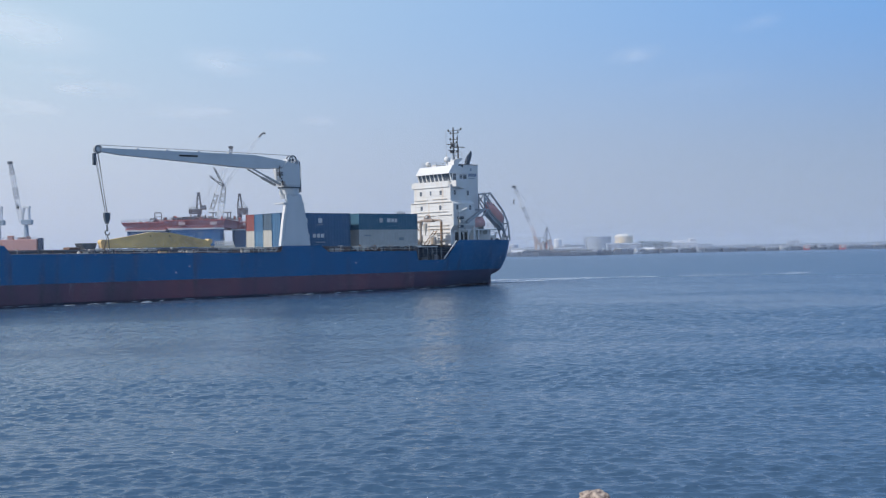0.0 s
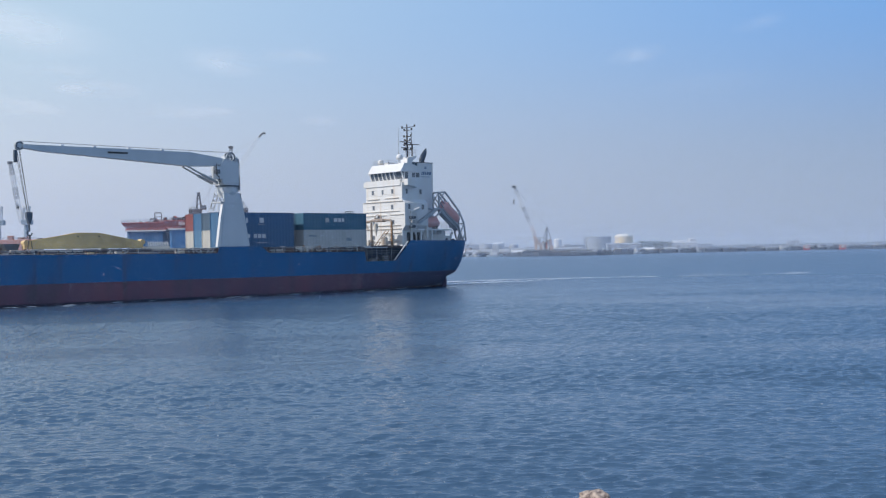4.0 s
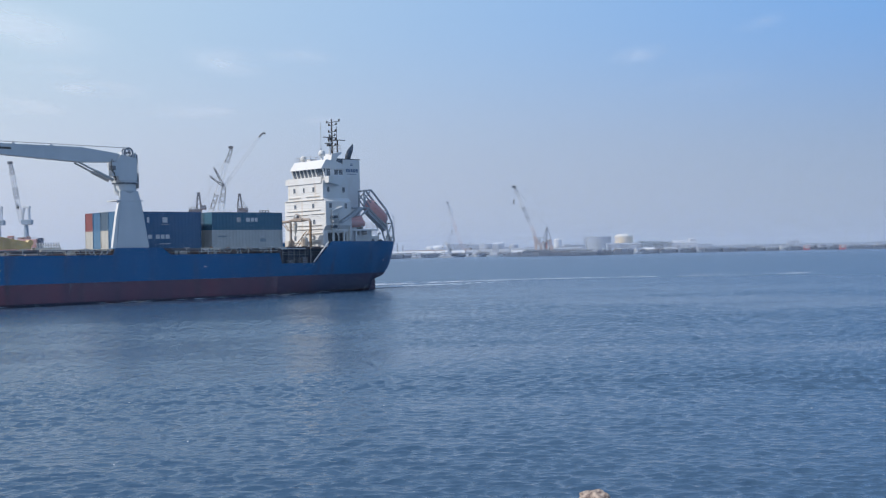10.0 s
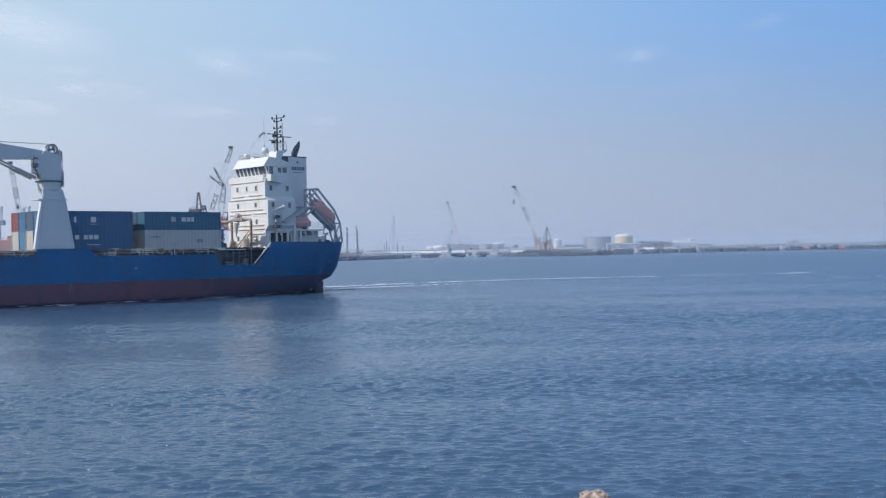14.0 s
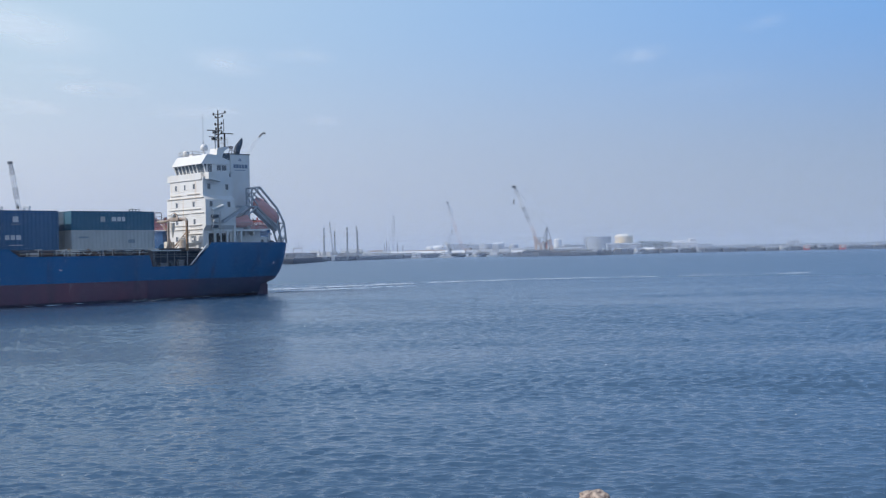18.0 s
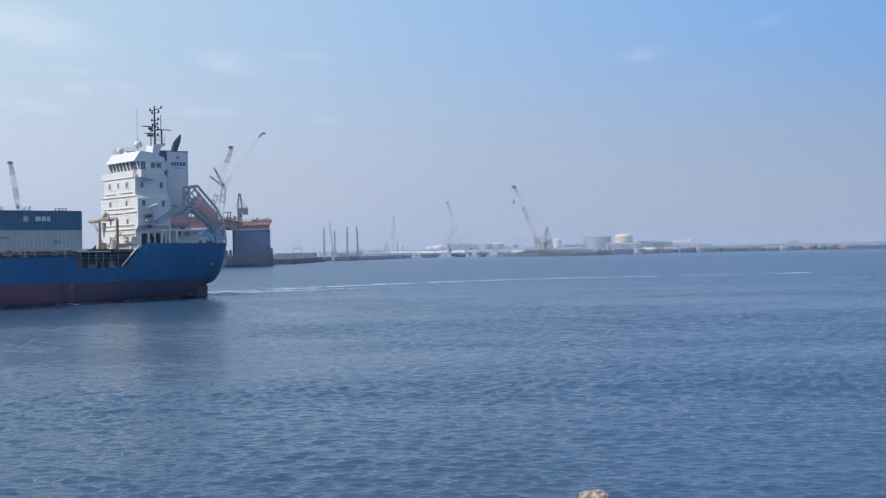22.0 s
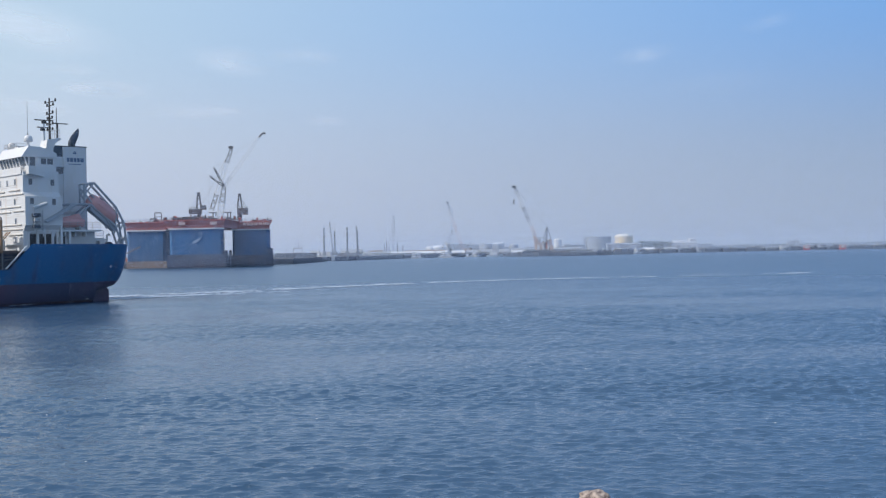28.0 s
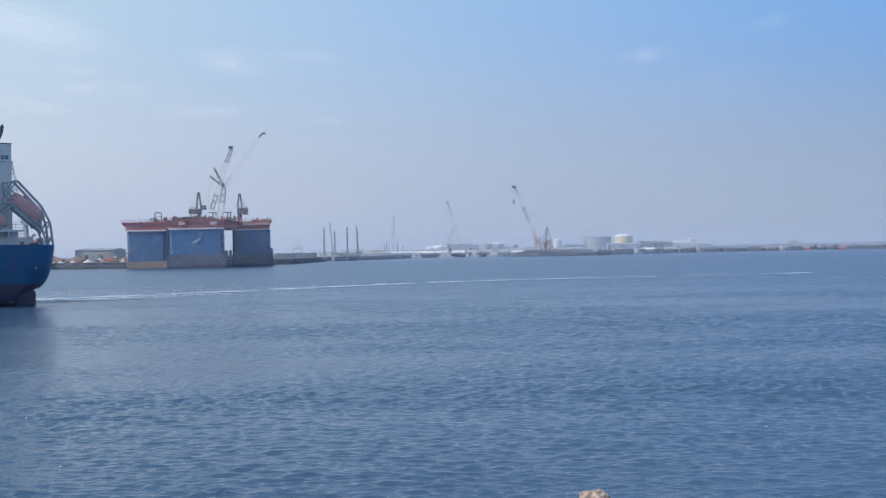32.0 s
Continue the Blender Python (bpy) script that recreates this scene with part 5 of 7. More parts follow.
def build_platform():
    ob = empty("offshore_platform", pose(0, 0, 0), "floating platform with red deck on three blue columns", "platform")
    cols = (((-178.0, 668), (-156.0, 668), 0.0), ((-147.6, 640), (-118.3, 640), 0.0), ((-122.2, 688), (-100.2, 688), 0.0))
    for i, ((x0, d0), (x1, d1), _) in enumerate(cols):
        bm = B()
        depth = (26, 6, 24)[i]
        r = 1.6
        k = (0, 0.2, 0.17)[i] * depth
        pts = [(x0 + r, d0), (x1 - r, d1), (x1, d1 + r), (x1 - k, d1 + depth), (x0, d0 + depth), (x0, d0 + r)]
        loft_box(bm, pts, pts, 3.5, 20.85)
        col = part("column", bm, M_COLUMN, ob, ("weathered blue column", "blue column with a pale flash", "stained blue column")[i])
        bm = B()
        g = 0.9
        pts = [(x0 - g * 0.4, d0 - g), (x1 + g * 0.4, d1 - g), (x1 + g * 0.4 - k, d1 + depth), (x0 - g * 0.4, d0 + depth)]
        loft_box(bm, pts, pts, 20.85, 21.58)
        part("white_band", bm, M_WHITE, col)
        bm = B()
        g = 1.0 if i else 0.3
        pts = [(x0 - g, d0 - g), (x1 + g + (1.0 if i == 2 else 0), d1 - g), (x1 + g + (1.0 if i == 2 else 0) - k, d1 + depth), (x0 - g, d0 + depth)]
        loft_box(bm, pts, pts, -2.0, 4.0 if i == 0 else 7.3 if i == 1 else 6.5)
        part("pontoon", bm, M_TAN if i == 0 else M_PONT, ob, "buff rust-stained pontoon side" if i == 0 else "dark stained pontoon side")
        # fender steps and draught ladders on the column edges
        for k in range(5 if i == 1 else 0):
            bm = B()
            box(bm, x1 - 0.6, x1 + 0.5, d1 + 0.5, d1 + 2.0, 7.6 + k * 2.4, 8.5 + k * 2.4, 0.1)
            part("fender", bm, M_LAT, col)
    for x0, x1, y0, z1 in ((-118.3, -116.4, 641, 9.2), (-116.4, -115.0, 642, 6.0), (-124.2, -123.0, 689, 9.5), (-101.5, -98.6, 686.4, 10.2)):
        bm = B()
        box(bm, x0, x1, y0, y0 + 2.5, -1.5, z1, 0.2)
        part("fender_step", bm, M_PONT, ob)
    # white flash on the middle column
    bm = B()
    y = 639.6
    vs = [bm.verts.new((-147.6 + u, y, z)) for u, z in ((12.0, 13.4), (14.2, 13.6), (16.4, 14.8), (17.4, 16.6), (15.4, 15.5), (12.9, 14.4))]
    f = bm.faces.new(vs)
    r = bmesh.ops.extrude_face_region(bm, geom=[f])
    bmesh.ops.translate(bm, vec=(0, 0.3, 0), verts=[v for v in r["geom"] if isinstance(v, bmesh.types.BMVert)])
    part("pale_flash", bm, M_FLASH, ob)
    bm = B()
    box(bm, -131.2, -129.4, 639.6, 639.98, 18.0, 18.9)
    part("pale_flash", bm, M_FLASH, ob)
    # deck, flaring outwards
    lo = [(-178.3, 667.6), (-155.6, 667.6), (-149.0, 639.6), (-117.9, 639.6), (-118.6, 687.6), (-100.4, 687.6), (-105.6, 716), (-178.3, 716)]
    hi = [(-180.4, 666), (-156.2, 666), (-150.0, 638), (-116.8, 638), (-117.5, 686), (-98.6, 686), (-104.0, 716), (-181.0, 716)]
    bm = B()
    loft_box(bm, lo, lo, 21.6, 23.0)
    loft_box(bm, lo, hi, 23.0, 25.6)
    part("deck_box", bm, M_RDECK, ob, "red oxide deck structure, flared at its rim")
    bm = B()
    loft_box(bm, hi, hi, 25.6, 26.0)
    part("deck_rim", bm, M_RDECK, ob)
    # writing on the deck side as plain bars, and pale panels
    for k in range(7):
        x = -115.4 + k * 2.2 + (0.6 if k > 3 else 0)
        part("lettering_bar", box(B(), x, x + 1.5, 685.6, 686.4, 23.7, 25.2), M_PALE, ob)
    for x in (-142.0, -125.0):
        bm = B()
        box(bm, x, x + 3.6, 637.9, 638.6, 23.2, 24.8)
        part("side_panel", bm, M_PALE, ob)
    # goal frame and clutter on deck
    bm = B()
    for x0, x1, z1 in ((-164.8, -161.0, 31.6), (-167.4, -164.8, 28.3)):
        for x in (x0, x1):
            tube(bm, (x, 680, 26), (x, 680, z1), 0.3, 5)
        tube(bm, (x0, 680, z1), (x1, 680, z1), 0.3, 5)
        tube(bm, (x0, 680, (z1 + 26) / 2 + 0.5), (x1, 680, (z1 + 26) / 2 + 0.5), 0.22, 5)
    part("gantry_frame", bm, M_LAT, ob)
    rnd = random.Random(11)
    for k in range(150):
        x = rnd.uniform(-179, -100.5)
        y0 = 700 if x > -112 or x < -160 else 660
        w, h = (rnd.uniform(0.4, 2.6), rnd.uniform(0.3, 1.5)) if k < 95 else (rnd.uniform(0.25, 0.7), rnd.uniform(1.0, 2.6))
        if -150 < x < -128:
            h += 1.0
        bm = B()
        box(bm, x - w / 2, x + w / 2, y0 - 1.2, y0 + 1.2, 26.0, 26.0 + h, 0.1)
        part("deck_module", bm, rnd.choice((M_RDECK, M_LAT, M_TAN, M_LAT)), ob)
    bm = B()
    for a, b in zip(hi[:6], hi[1:6]):
        rail_run(bm, [(a[0], a[1] + 0.5, 26.0), (b[0], b[1] + 0.5, 26.0)], 1.3, 3.5, 0.08, 2)
    part("deck_railing", bm, M_LAT, ob)
    for x in (-129.0, -120.8):
        bm = B()
        tube(bm, (x, 668, 26), (x, 668, 30.5), 0.35, 6)
        box(bm, x - 2.2, x + 2.2, 667.6, 668.4, 30.4, 30.9)
        tube(bm, (x + 1.6, 668, 30.4), (x + 1.6, 668, 28.6), 0.3, 5)
        part("davit", bm, M_LAT, ob)
    pedestal_crane((-138.9, 678, 26.0), (-5.6, 1.2, 4.4, 7.3), (0.8, 4.0, 6.9, 9.3), "dark pedestal crane with a long machinery house")
    pedestal_crane((-119.3, 700, 26.0), (-1.4, 4.6, 4.4, 8.2), None, "dark pedestal crane with a short machinery house")


M_PONT = material("stained_pontoon_paint", (0.045, 0.08, 0.15), 0.7, second=(0.085, 0.085, 0.115), scale=0.09)
M_FLASH = material("faded_pale_blue_paint", (0.28, 0.38, 0.50), 0.6)
M_PALE = material("pale_pink_paint", (0.58, 0.42, 0.41), 0.6)


def boom_sections(ob, p, q, w, mats, n, thick=0.045):
    """A lattice boom in differently painted lengths, each a part."""
    p, q = Vector(p), Vector(q)
    k = len(mats)
    for i, m in enumerate(mats):
        bm = lattice(B(), p.lerp(q, i / k), p.lerp(q, (i + 1) / k), w if i else w * 0.6, w * (0.6 if i == k - 1 else 1), n, w * thick)
        part("boom_section", bm, m, ob)


def crawler_crane(base, head, label, mats, w=1.8, tracks=True, body_mat=None, mast=None, hook=12.0, cat="crane", size=1.0):
    """A crawler crane: tracks, turning house, lattice boom from its foot to its head, back mast and stays. base, head: world places."""
    x, y, z = base
    hx, hz = head[0] - x, head[2] - z
    s = 1 if hx > 0 else -1
    ob = empty("crawler_crane", pose(x, y, z), label, cat)
    body_mat = body_mat or M_CRANER
    k = size
    for dy in (-3.2, 3.2):
        bm = B()
        prism(bm, [(-5 * k, 0.6), (-4.4 * k, 0), (4.4 * k, 0), (5 * k, 0.6), (4.6 * k, 1.6), (-4.6 * k, 1.6)], "y", dy - 0.7, dy + 0.7)
        part("track", bm, M_LAT, ob)
    bm = B()
    box(bm, -6.5 * k * s if s > 0 else -3 * k, 3 * k if s > 0 else 6.5 * k, -2.4, 2.4, 1.8, 5.6 * k, 0.15)
    part("machinery_house", bm, body_mat, ob)
    bm = B()
    box(bm, s * 2.6 * k - 1.2, s * 2.6 * k + 1.2, -3.6, -2.4, 2.0, 5.4, 0.1)
    part("cab", bm, M_WHITE, ob)
    bm = B()
    box(bm, -s * 6.0 * k - 1.5, -s * 6.0 * k + 1.5, -3.0, 3.0, 1.6, 6.2 * k, 0.1)
    part("counterweight", bm, M_LAT, ob)
    foot = (s * 2.2 * k, 0, 2.6)
    boom_sections(ob, foot, (hx, 0, hz), w, mats, max(5, int(hz / len(mats) / w / 1.1)))
    bm = B()
    box(bm, hx - s * 2.2 * k, hx + s * 0.8 * k, -0.9, 0.9, hz - 0.8 * k, hz + 0.9 * k, 0.2)
    part("boom_head", bm, M_LAT, ob)
    mast = mast or (-s * 6 * k, 14 * k)
    bm = B()
    lattice(bm, (-s * 1.0, 0, 5.0), (mast[0], 0, mast[1]), 1.6 * k, 0.9 * k, 6, 0.14 * k)
    part("back_mast", bm, M_LAT, ob)
    bm = B()
    for yy in (-0.6, 0.6):
        tube(bm, (mast[0], yy, mast[1]), (hx, yy, hz), 0.07, 3)
        tube(bm, (mast[0], yy, mast[1]), (-s * 6.2 * k, yy, 5.5), 0.12, 3)
    part("pendant_line", bm, M_STEEL, ob)
    if hook:
        bm = B()
        tube(bm, (hx + s * 0.5, 0, hz), (hx + s * 0.5, 0, hz - hook), 0.12, 3)
        part("hook_line", bm, M_ROPE, ob)
        bm = B()
        box(bm, hx + s * 0.5 - 0.7 * k, hx + s * 0.5 + 0.7 * k, -0.5, 0.5, hz - hook - 3.2 * k, hz - hook, 0.1)
        part("hook_block", bm, M_LAT, ob)
    return ob


build_platform()
# two big lattice cranes on the quay behind the platform
W_, D_ = M_CRANEW, M_LAT
crawler_crane((-168.5, 800, LAND), (-141.0, 800, 79.3), "tall lattice crane with a banded grey and white boom", (W_, W_, W_, D_, W_, W_, D_), 2.4, hook=0, body_mat=M_CRANEW)


def tower_boom_crane():
    ob = empty("crawler_crane", pose(-154.4, 800, LAND), "tall crane with a luffing jib on a lattice tower", "crane")
    bm = B()
    box(bm, -4, 4, -3, 3, 0.0, 6, 0.2)
    part("machinery_house", bm, M_CRANEW, ob)
    boom_sections(ob, (0.5, 0, 5), (7.6, 0, 49.5), 3.6, (W_, M_SHED, W_, M_SHED), 5, 0.06)
    boom_sections(ob, (7.6, 0, 49.5), (32.4, 0, 83.0), 2.0, (M_SHED, W_, W_, W_, W_), 5, 0.025)
    bm = B()
    path_tube(bm, [(31.8, 0, 82.3), (33.6, 0, 84.6), (35.2, 0, 85.3), (36.0, 0, 84.6)], 0.65, 5)
    part("jib_head", bm, M_LAT, ob)
    for q in ((-2.0, 57.0), (1.0, 62.5)):
        bm = B()
        lattice(bm, (7.6, 0, 49.5), (q[0], 0, q[1]), 1.2, 0.8, 6, 0.2)
        part("jib_strut", bm, M_LAT, ob)
    bm = B()
    tube(bm, (1.0, 0, 62.5), (34.5, 0, 85.0), 0.06, 3)
    tube(bm, (-2.0, 0, 57.0), (-5, 0, 6), 0.08, 3)
    part("pendant_line", bm, M_STEEL, ob)


tower_boom_crane()


# salmon-coloured floating dock with luffing cranes
M_DOCKC = material("pale_blue_crane_paint", (0.36, 0.44, 0.52), 0.5, second=(0.28, 0.34, 0.41), scale=0.3)


def build_dock():
    ob = empty("floating_dock", pose(0, 0, 0), "salmon-pink floating dock wall", "dock")
    bm = B()
    box(bm, -330, -247.0, 722, 728, -1.5, 18.6, 0.4)
    part("wing_wall", bm, M_SALMON, ob)
    bm = B()
    box(bm, -247.0, -244.4, 723, 727, 12.0, 19.4, 0.3)
    part("end_sponson", bm, M_PONT, ob)
    rnd = random.Random(5)
    for k in range(8):
        x = rnd.uniform(-292, -249)
        bm = B()
        box(bm, x, x + rnd.uniform(1, 4), 723, 726, 18.6, 18.6 + rnd.uniform(0.8, 2.8), 0.1)
        part("wall_locker", bm, rnd.choice((M_SALMON, M_PONT)), ob)
    bm = B()
    rail_run(bm, [(-300, 722.6, 18.6), (-247.2, 722.6, 18.6)], 1.2, 3, 0.07, 2)
    part("wall_railing", bm, M_LAT, ob)
    for cx, tip in ((-254.7, (-9.0, 47.0)), (-271.7, (-16.0, 40.0))):
        c = empty("dock_crane", pose(cx, 726, 18.6), "pale blue-grey luffing dock crane with a raised jib", "crane", "dock cranes")
        bm = B()
        tube(bm, (0, 0, 0), (0, 0, 9), 1.7, 10, 1.2)
        part("portal_post", bm, M_DOCKC, c)
        bm = B()
        box(bm, -2.4, 3.8, -2, 2, 9, 12.0, 0.2)
        part("machinery_house", bm, M_DOCKC, c)
        bm = B()
        for x in (-2.4, 1.8):
            tube(bm, (x, -1.2, 12), (x * 0.7 + 0.6, -1.2, 19.4), 0.5, 5)
            tube(bm, (x, 1.2, 12), (x * 0.7 + 0.6, 1.2, 19.4), 0.5, 5)
        box(bm, -1.6, 2.6, -1.6, 1.6, 19.0, 20.4, 0.1)
        part("a_frame", bm, M_CRANEW, c)
        boom_sections(c, (-3.0, 0, 10), (tip[0], 0, tip[1]), 2.3, (W_, W_, M_SHED, W_, M_SHED), 5, 0.07)
        bm = B()
        box(bm, tip[0] - 1.6, tip[0] + 1.2, -0.7, 0.7, tip[1] - 0.8, tip[1] + 0.9, 0.1)
        part("jib_head", bm, M_LAT, c)
        bm = B()
        box(bm, -5.6, -4.2, -0.6, 0.6, 18.5, 21.5, 0.2)
        tube(bm, (-4.9, 0, 21), (tip[0], 0, tip[1]), 0.08, 3)
        part("counter_ball", bm, M_LAT, c)
        bm = B()
        tube(bm, (1.0, 0, 22), (tip[0], 0, tip[1]), 0.07, 3)
        part("luffing_line", bm, M_STEEL, c)


build_dock()


# ---- what stands along the shore ----
def shed(x0, x1, d, z1, mat, label, depth=18, roof=None, bays=6, z0=LAND, cat="building"):
    ob = empty("shed", pose(x0, d, z0), label, cat)
    w = x1 - x0
    bm = B()
    box(bm, 0, w, 0, depth, 0, (z1 - z0) * 0.86)
    wall = part("wall", bm, mat, ob)
    bm = B()
    prism(bm, [(-0.4, 0), (depth / 2, (z1 - z0) * 0.14), (depth + 0.4, 0)], "x", -0.3, w + 0.3)
    bmesh.ops.translate(bm, verts=bm.verts, vec=(0, 0, (z1 - z0) * 0.86))
    part("roof", bm, roof or mat, ob)
    for k in range(bays):
        bm = B()
        box(bm, w * (k + 0.25) / bays, w * (k + 0.75) / bays, -0.12, 0.0, (z1 - z0) * 0.1, (z1 - z0) * 0.55)
        part("door", bm, M_LAT if k % 2 else M_SHED, wall)
    return ob


def tank(x, d, r, z1, mat, label, dome=0.0, z0=LAND, poles=(), top=None):
    ob = empty("storage_tank", pose(x, d, z0), label, "tank", "storage tanks")
    h = z1 - z0
    bm = lathe(B(), [(r, 0), (r, h), (r * 1.01, h), (r * 1.01, h + 0.4)], 40)
    part("shell", bm, mat, ob, smooth=False)
    bm = B()
    if dome:
        lathe(bm, [(r * math.cos(a), h + 0.4 + dome * math.sin(a)) for a in [math.pi / 2 * k / 8 for k in range(8)]] + [(0.05, h + 0.4 + dome)], 40)
    else:
        lathe(bm, [(r * 0.98, h - 0.6), (0.05, h + 0.3)], 40)
    part("roof", bm, top or mat, ob)
    bm = lathe(B(), [(r * 1.03, h * 0.55), (r * 1.03, h * 0.6)], 40)
    part("wind_girder", bm, mat, ob)
    for k in range(9):
        a = -math.pi / 2 + (k - 6) * 0.12
        bm = B()
        box(bm, math.cos(a) * r * 1.02 - 0.7, math.cos(a) * r * 1.02 + 0.7, math.sin(a) * r * 1.02 - 0.2, math.sin(a) * r * 1.02 + 0.2, h * (0.1 + k * 0.1), h * (0.1 + k * 0.1) + 0.3)
        part("stair_step", bm, M_STEEL, ob)
    for px, ph in poles:
        bm = B()
        tube(bm, (px, -r * 0.4, 0), (px, -r * 0.4, ph), 0.5, 6, 0.3)
        part("mast_pole", bm, M_LAT, ob)
    return ob


def at(x, y, d):
    """The world place that the eye sees at (x, y) of a 1568 by 882 view, d metres ahead."""
    dx, dy = (x - 784) / 2099.7, (y - 441) / 2099.7
    c, s = math.cos(radians(-1.083)), math.sin(radians(-1.083))
    dx, dy = c * dx + s * dy, -s * dx + c * dy
    return dx * d, EYE + (0.00264 - dy) * d


# left bank: long shed, mounds, tarpaulins, an excavator with a long boom
shed(-228.0, -204.5, 735, 12.6, M_SHED, "long grey flat shed on the bank", 30, bays=5)


def heap(x, y, rx, ry, h, mat, label, cat, seed, z0=LAND, name="heap"):
    rnd = random.Random(seed)
    bm = B()
    n, m = 18, 6
    rings = []
    for j in range(m):
        k = j / m
        ring = []
        for i in range(n):
            a = i * math.tau / n
            q = (1 - k) * (1 + rnd.uniform(-0.14, 0.14))
            ring.append(bm.verts.new((math.cos(a) * rx * q, math.sin(a) * ry * q, h * (k ** 0.8) * (1 + rnd.uniform(-0.1, 0.1)))))
        rings.append(ring)
    tip = bm.verts.new((0, 0, h))
    for a, b in zip(rings, rings[1:]):
        for i in range(n):
            bm.faces.new((a[i], a[(i + 1) % n], b[(i + 1) % n], b[i]))
    for i in range(n):
        bm.faces.new((rings[-1][i], rings[-1][(i + 1) % n], tip))
    bm.faces.new(rings[0][::-1])
    ob = part(name, bm, mat)
    ob.matrix_basis = pose(x, y, z0)
    return tagged(ob, label, cat)


M_SAND = material("brown_earth", (0.27, 0.19, 0.14), 0.95, second=(0.18, 0.13, 0.1), scale=0.2)
M_TARP = material("white_tarpaulin", (0.72, 0.72, 0.72), 0.6, second=(0.6, 0.6, 0.6), scale=0.4)
for i, (x, rx, h) in enumerate(((-238, 14, 5.0), (-224, 10, 4.2), (-206, 9, 3.0), (-250, 16, 4.6), (-194, 6, 3.4))):
    heap(x, 722 + (i % 2) * 5, rx, 6, h, M_SAND, "brown heap of earth on the bank", "heap", i + 3)
for i, (x, rx, h) in enumerate(((-231, 2.6, 1.6), (-226.5, 3.0, 1.7), (-219, 2.2, 1.8), (-210, 3.4, 2.4), (-203, 3.0, 3.0), (-195.5, 2.8, 3.2), (-189, 1.8, 3.0), (-236, 1.8, 1.2))):
    heap(x, 702, rx, 2.5, h, M_TARP, "white tarpaulin over stacked goods on the bank", "tarpaulin", i + 20, name="tarpaulin_cover")


def excavator():
    ob = empty("excavator", pose(-192.0, 692, LAND), "orange excavator with a long raised boom on the bank", "excavator")
    for dy in (-1.4, 1.4):
        bm = B()
        prism(bm, [(-2.6, 0.4), (-2.1, 0), (2.1, 0), (2.6, 0.4), (2.3, 1.1), (-2.3, 1.1)], "y", dy - 0.4, dy + 0.4)
        part("track", bm, M_LAT, ob)
    bm = B()
    box(bm, -4.2, 1.6, -1.5, 1.5, 1.2, 3.2, 0.15)
    part("house", bm, M_CRANER, ob)
    bm = B()
    box(bm, 0.4, 2.0, -1.5, -0.2, 1.3, 4.2, 0.15)
    part("cab", bm, M_WHITE, ob)
    bm = B()
    lattice(bm, (0.8, 0.5, 2.2), (30.0, -56.0, 8.6), 0.6, 0.35, 24, 0.09)
    part("boom", bm, M_TAN, ob)
    bm = B()
    tube(bm, (-2.5, 0.5, 6.0), (30.0, -56.0, 8.6), 0.08, 3)
    tube(bm, (-2.5, 0.5, 3.0), (-2.5, 0.5, 6.0), 0.2, 4)
    part("pendant_line", bm, M_LAT, ob)


excavator()


def scrap_yard():
    """Broken boards, pipes and plates strewn along the bank."""
    rnd = random.Random(61)
    ob = empty("scrap_heap", pose(-215, 699, LAND), "strewn heap of rusty and pale scrap on the bank", "scrap")
    for k in range(46):
        x, y, l = rnd.uniform(-30, 26), rnd.uniform(-1.5, 6), rnd.uniform(1.0, 4.2)
        h, a = rnd.uniform(0.3, 1.5), rnd.uniform(-0.35, 0.35)
        bm = B()
        if k % 3:
            prism(bm, [(x - l / 2, 0), (x + l / 2, 0), (x + l * 0.35, h), (x - l * 0.2, h * 1.2)], "y", y, y + rnd.uniform(0.6, 1.6))
        else:
            tube(bm, (x - l / 2, y, 0.3), (x + l / 2, y + a, 0.5 + h), 0.22, 5)
        part("scrap_piece", bm, rnd.choice((M_RUST, M_RUST, M_SAND, M_TARP, M_CRANER, M_SALMON, M_LAT)), ob)


scrap_yard()
# orange gear beside it
for i, (x, w, h) in enumerate(((-199.5, 3.2, 2.2), (-205, 2.2, 1.8), (-186.8, 2.0, 2.6))):
    ob = empty("site_cabin", pose(x, 698, LAND), "rusty orange steel site cabin on the bank", "cabin", "site cabins")
    bm = B()
    box(bm, 0, w, 0, 2.4, 0, h, 0.05)
    part("body", bm, M_CRANER if i != 1 else M_RUST, ob)
    bm = B()
    box(bm, -0.15, w + 0.15, -0.15, 2.55, h, h + 0.15)
    part("roof", bm, M_TARP, ob)


# long quay sheds and low walls between the platform and the big cranes
def low_block(px0, px1, d, z1, mat, label, name="harbour_wall", cat="wall", depth=6):
    x0, x1 = at(px0, 450, d)[0], at(px1, 450, d)[0]
    ob = empty(name, pose(x0, d, LAND), label, cat)
    bm = B()
    box(bm, 0, x1 - x0, 0, depth, 0, z1 - LAND, 0.1)
    part("body", bm, mat, ob)
    bm = B()
    box(bm, -0.2, x1 - x0 + 0.2, -0.25, depth + 0.2, z1 - LAND, z1 - LAND + 0.35)
    part("coping", bm, M_QUAY, ob)
    n = max(1, int((x1 - x0) / 9))
    for k in range(n):
        bm = B()
        u = (k + 0.5) * (x1 - x0) / n
        box(bm, u - 0.35, u + 0.35, -0.3, 0, 0, z1 - LAND)
        part("buttress", bm, mat, ob)
    return ob


M_DKWALL = material("dark_wharf_timber", (0.10, 0.115, 0.14), 0.85, second=(0.065, 0.075, 0.095), scale=0.2)
M_ROOFW = material("white_sheet_roof", (0.80, 0.81, 0.82), 0.5, second=(0.7, 0.71, 0.72), scale=0.1)
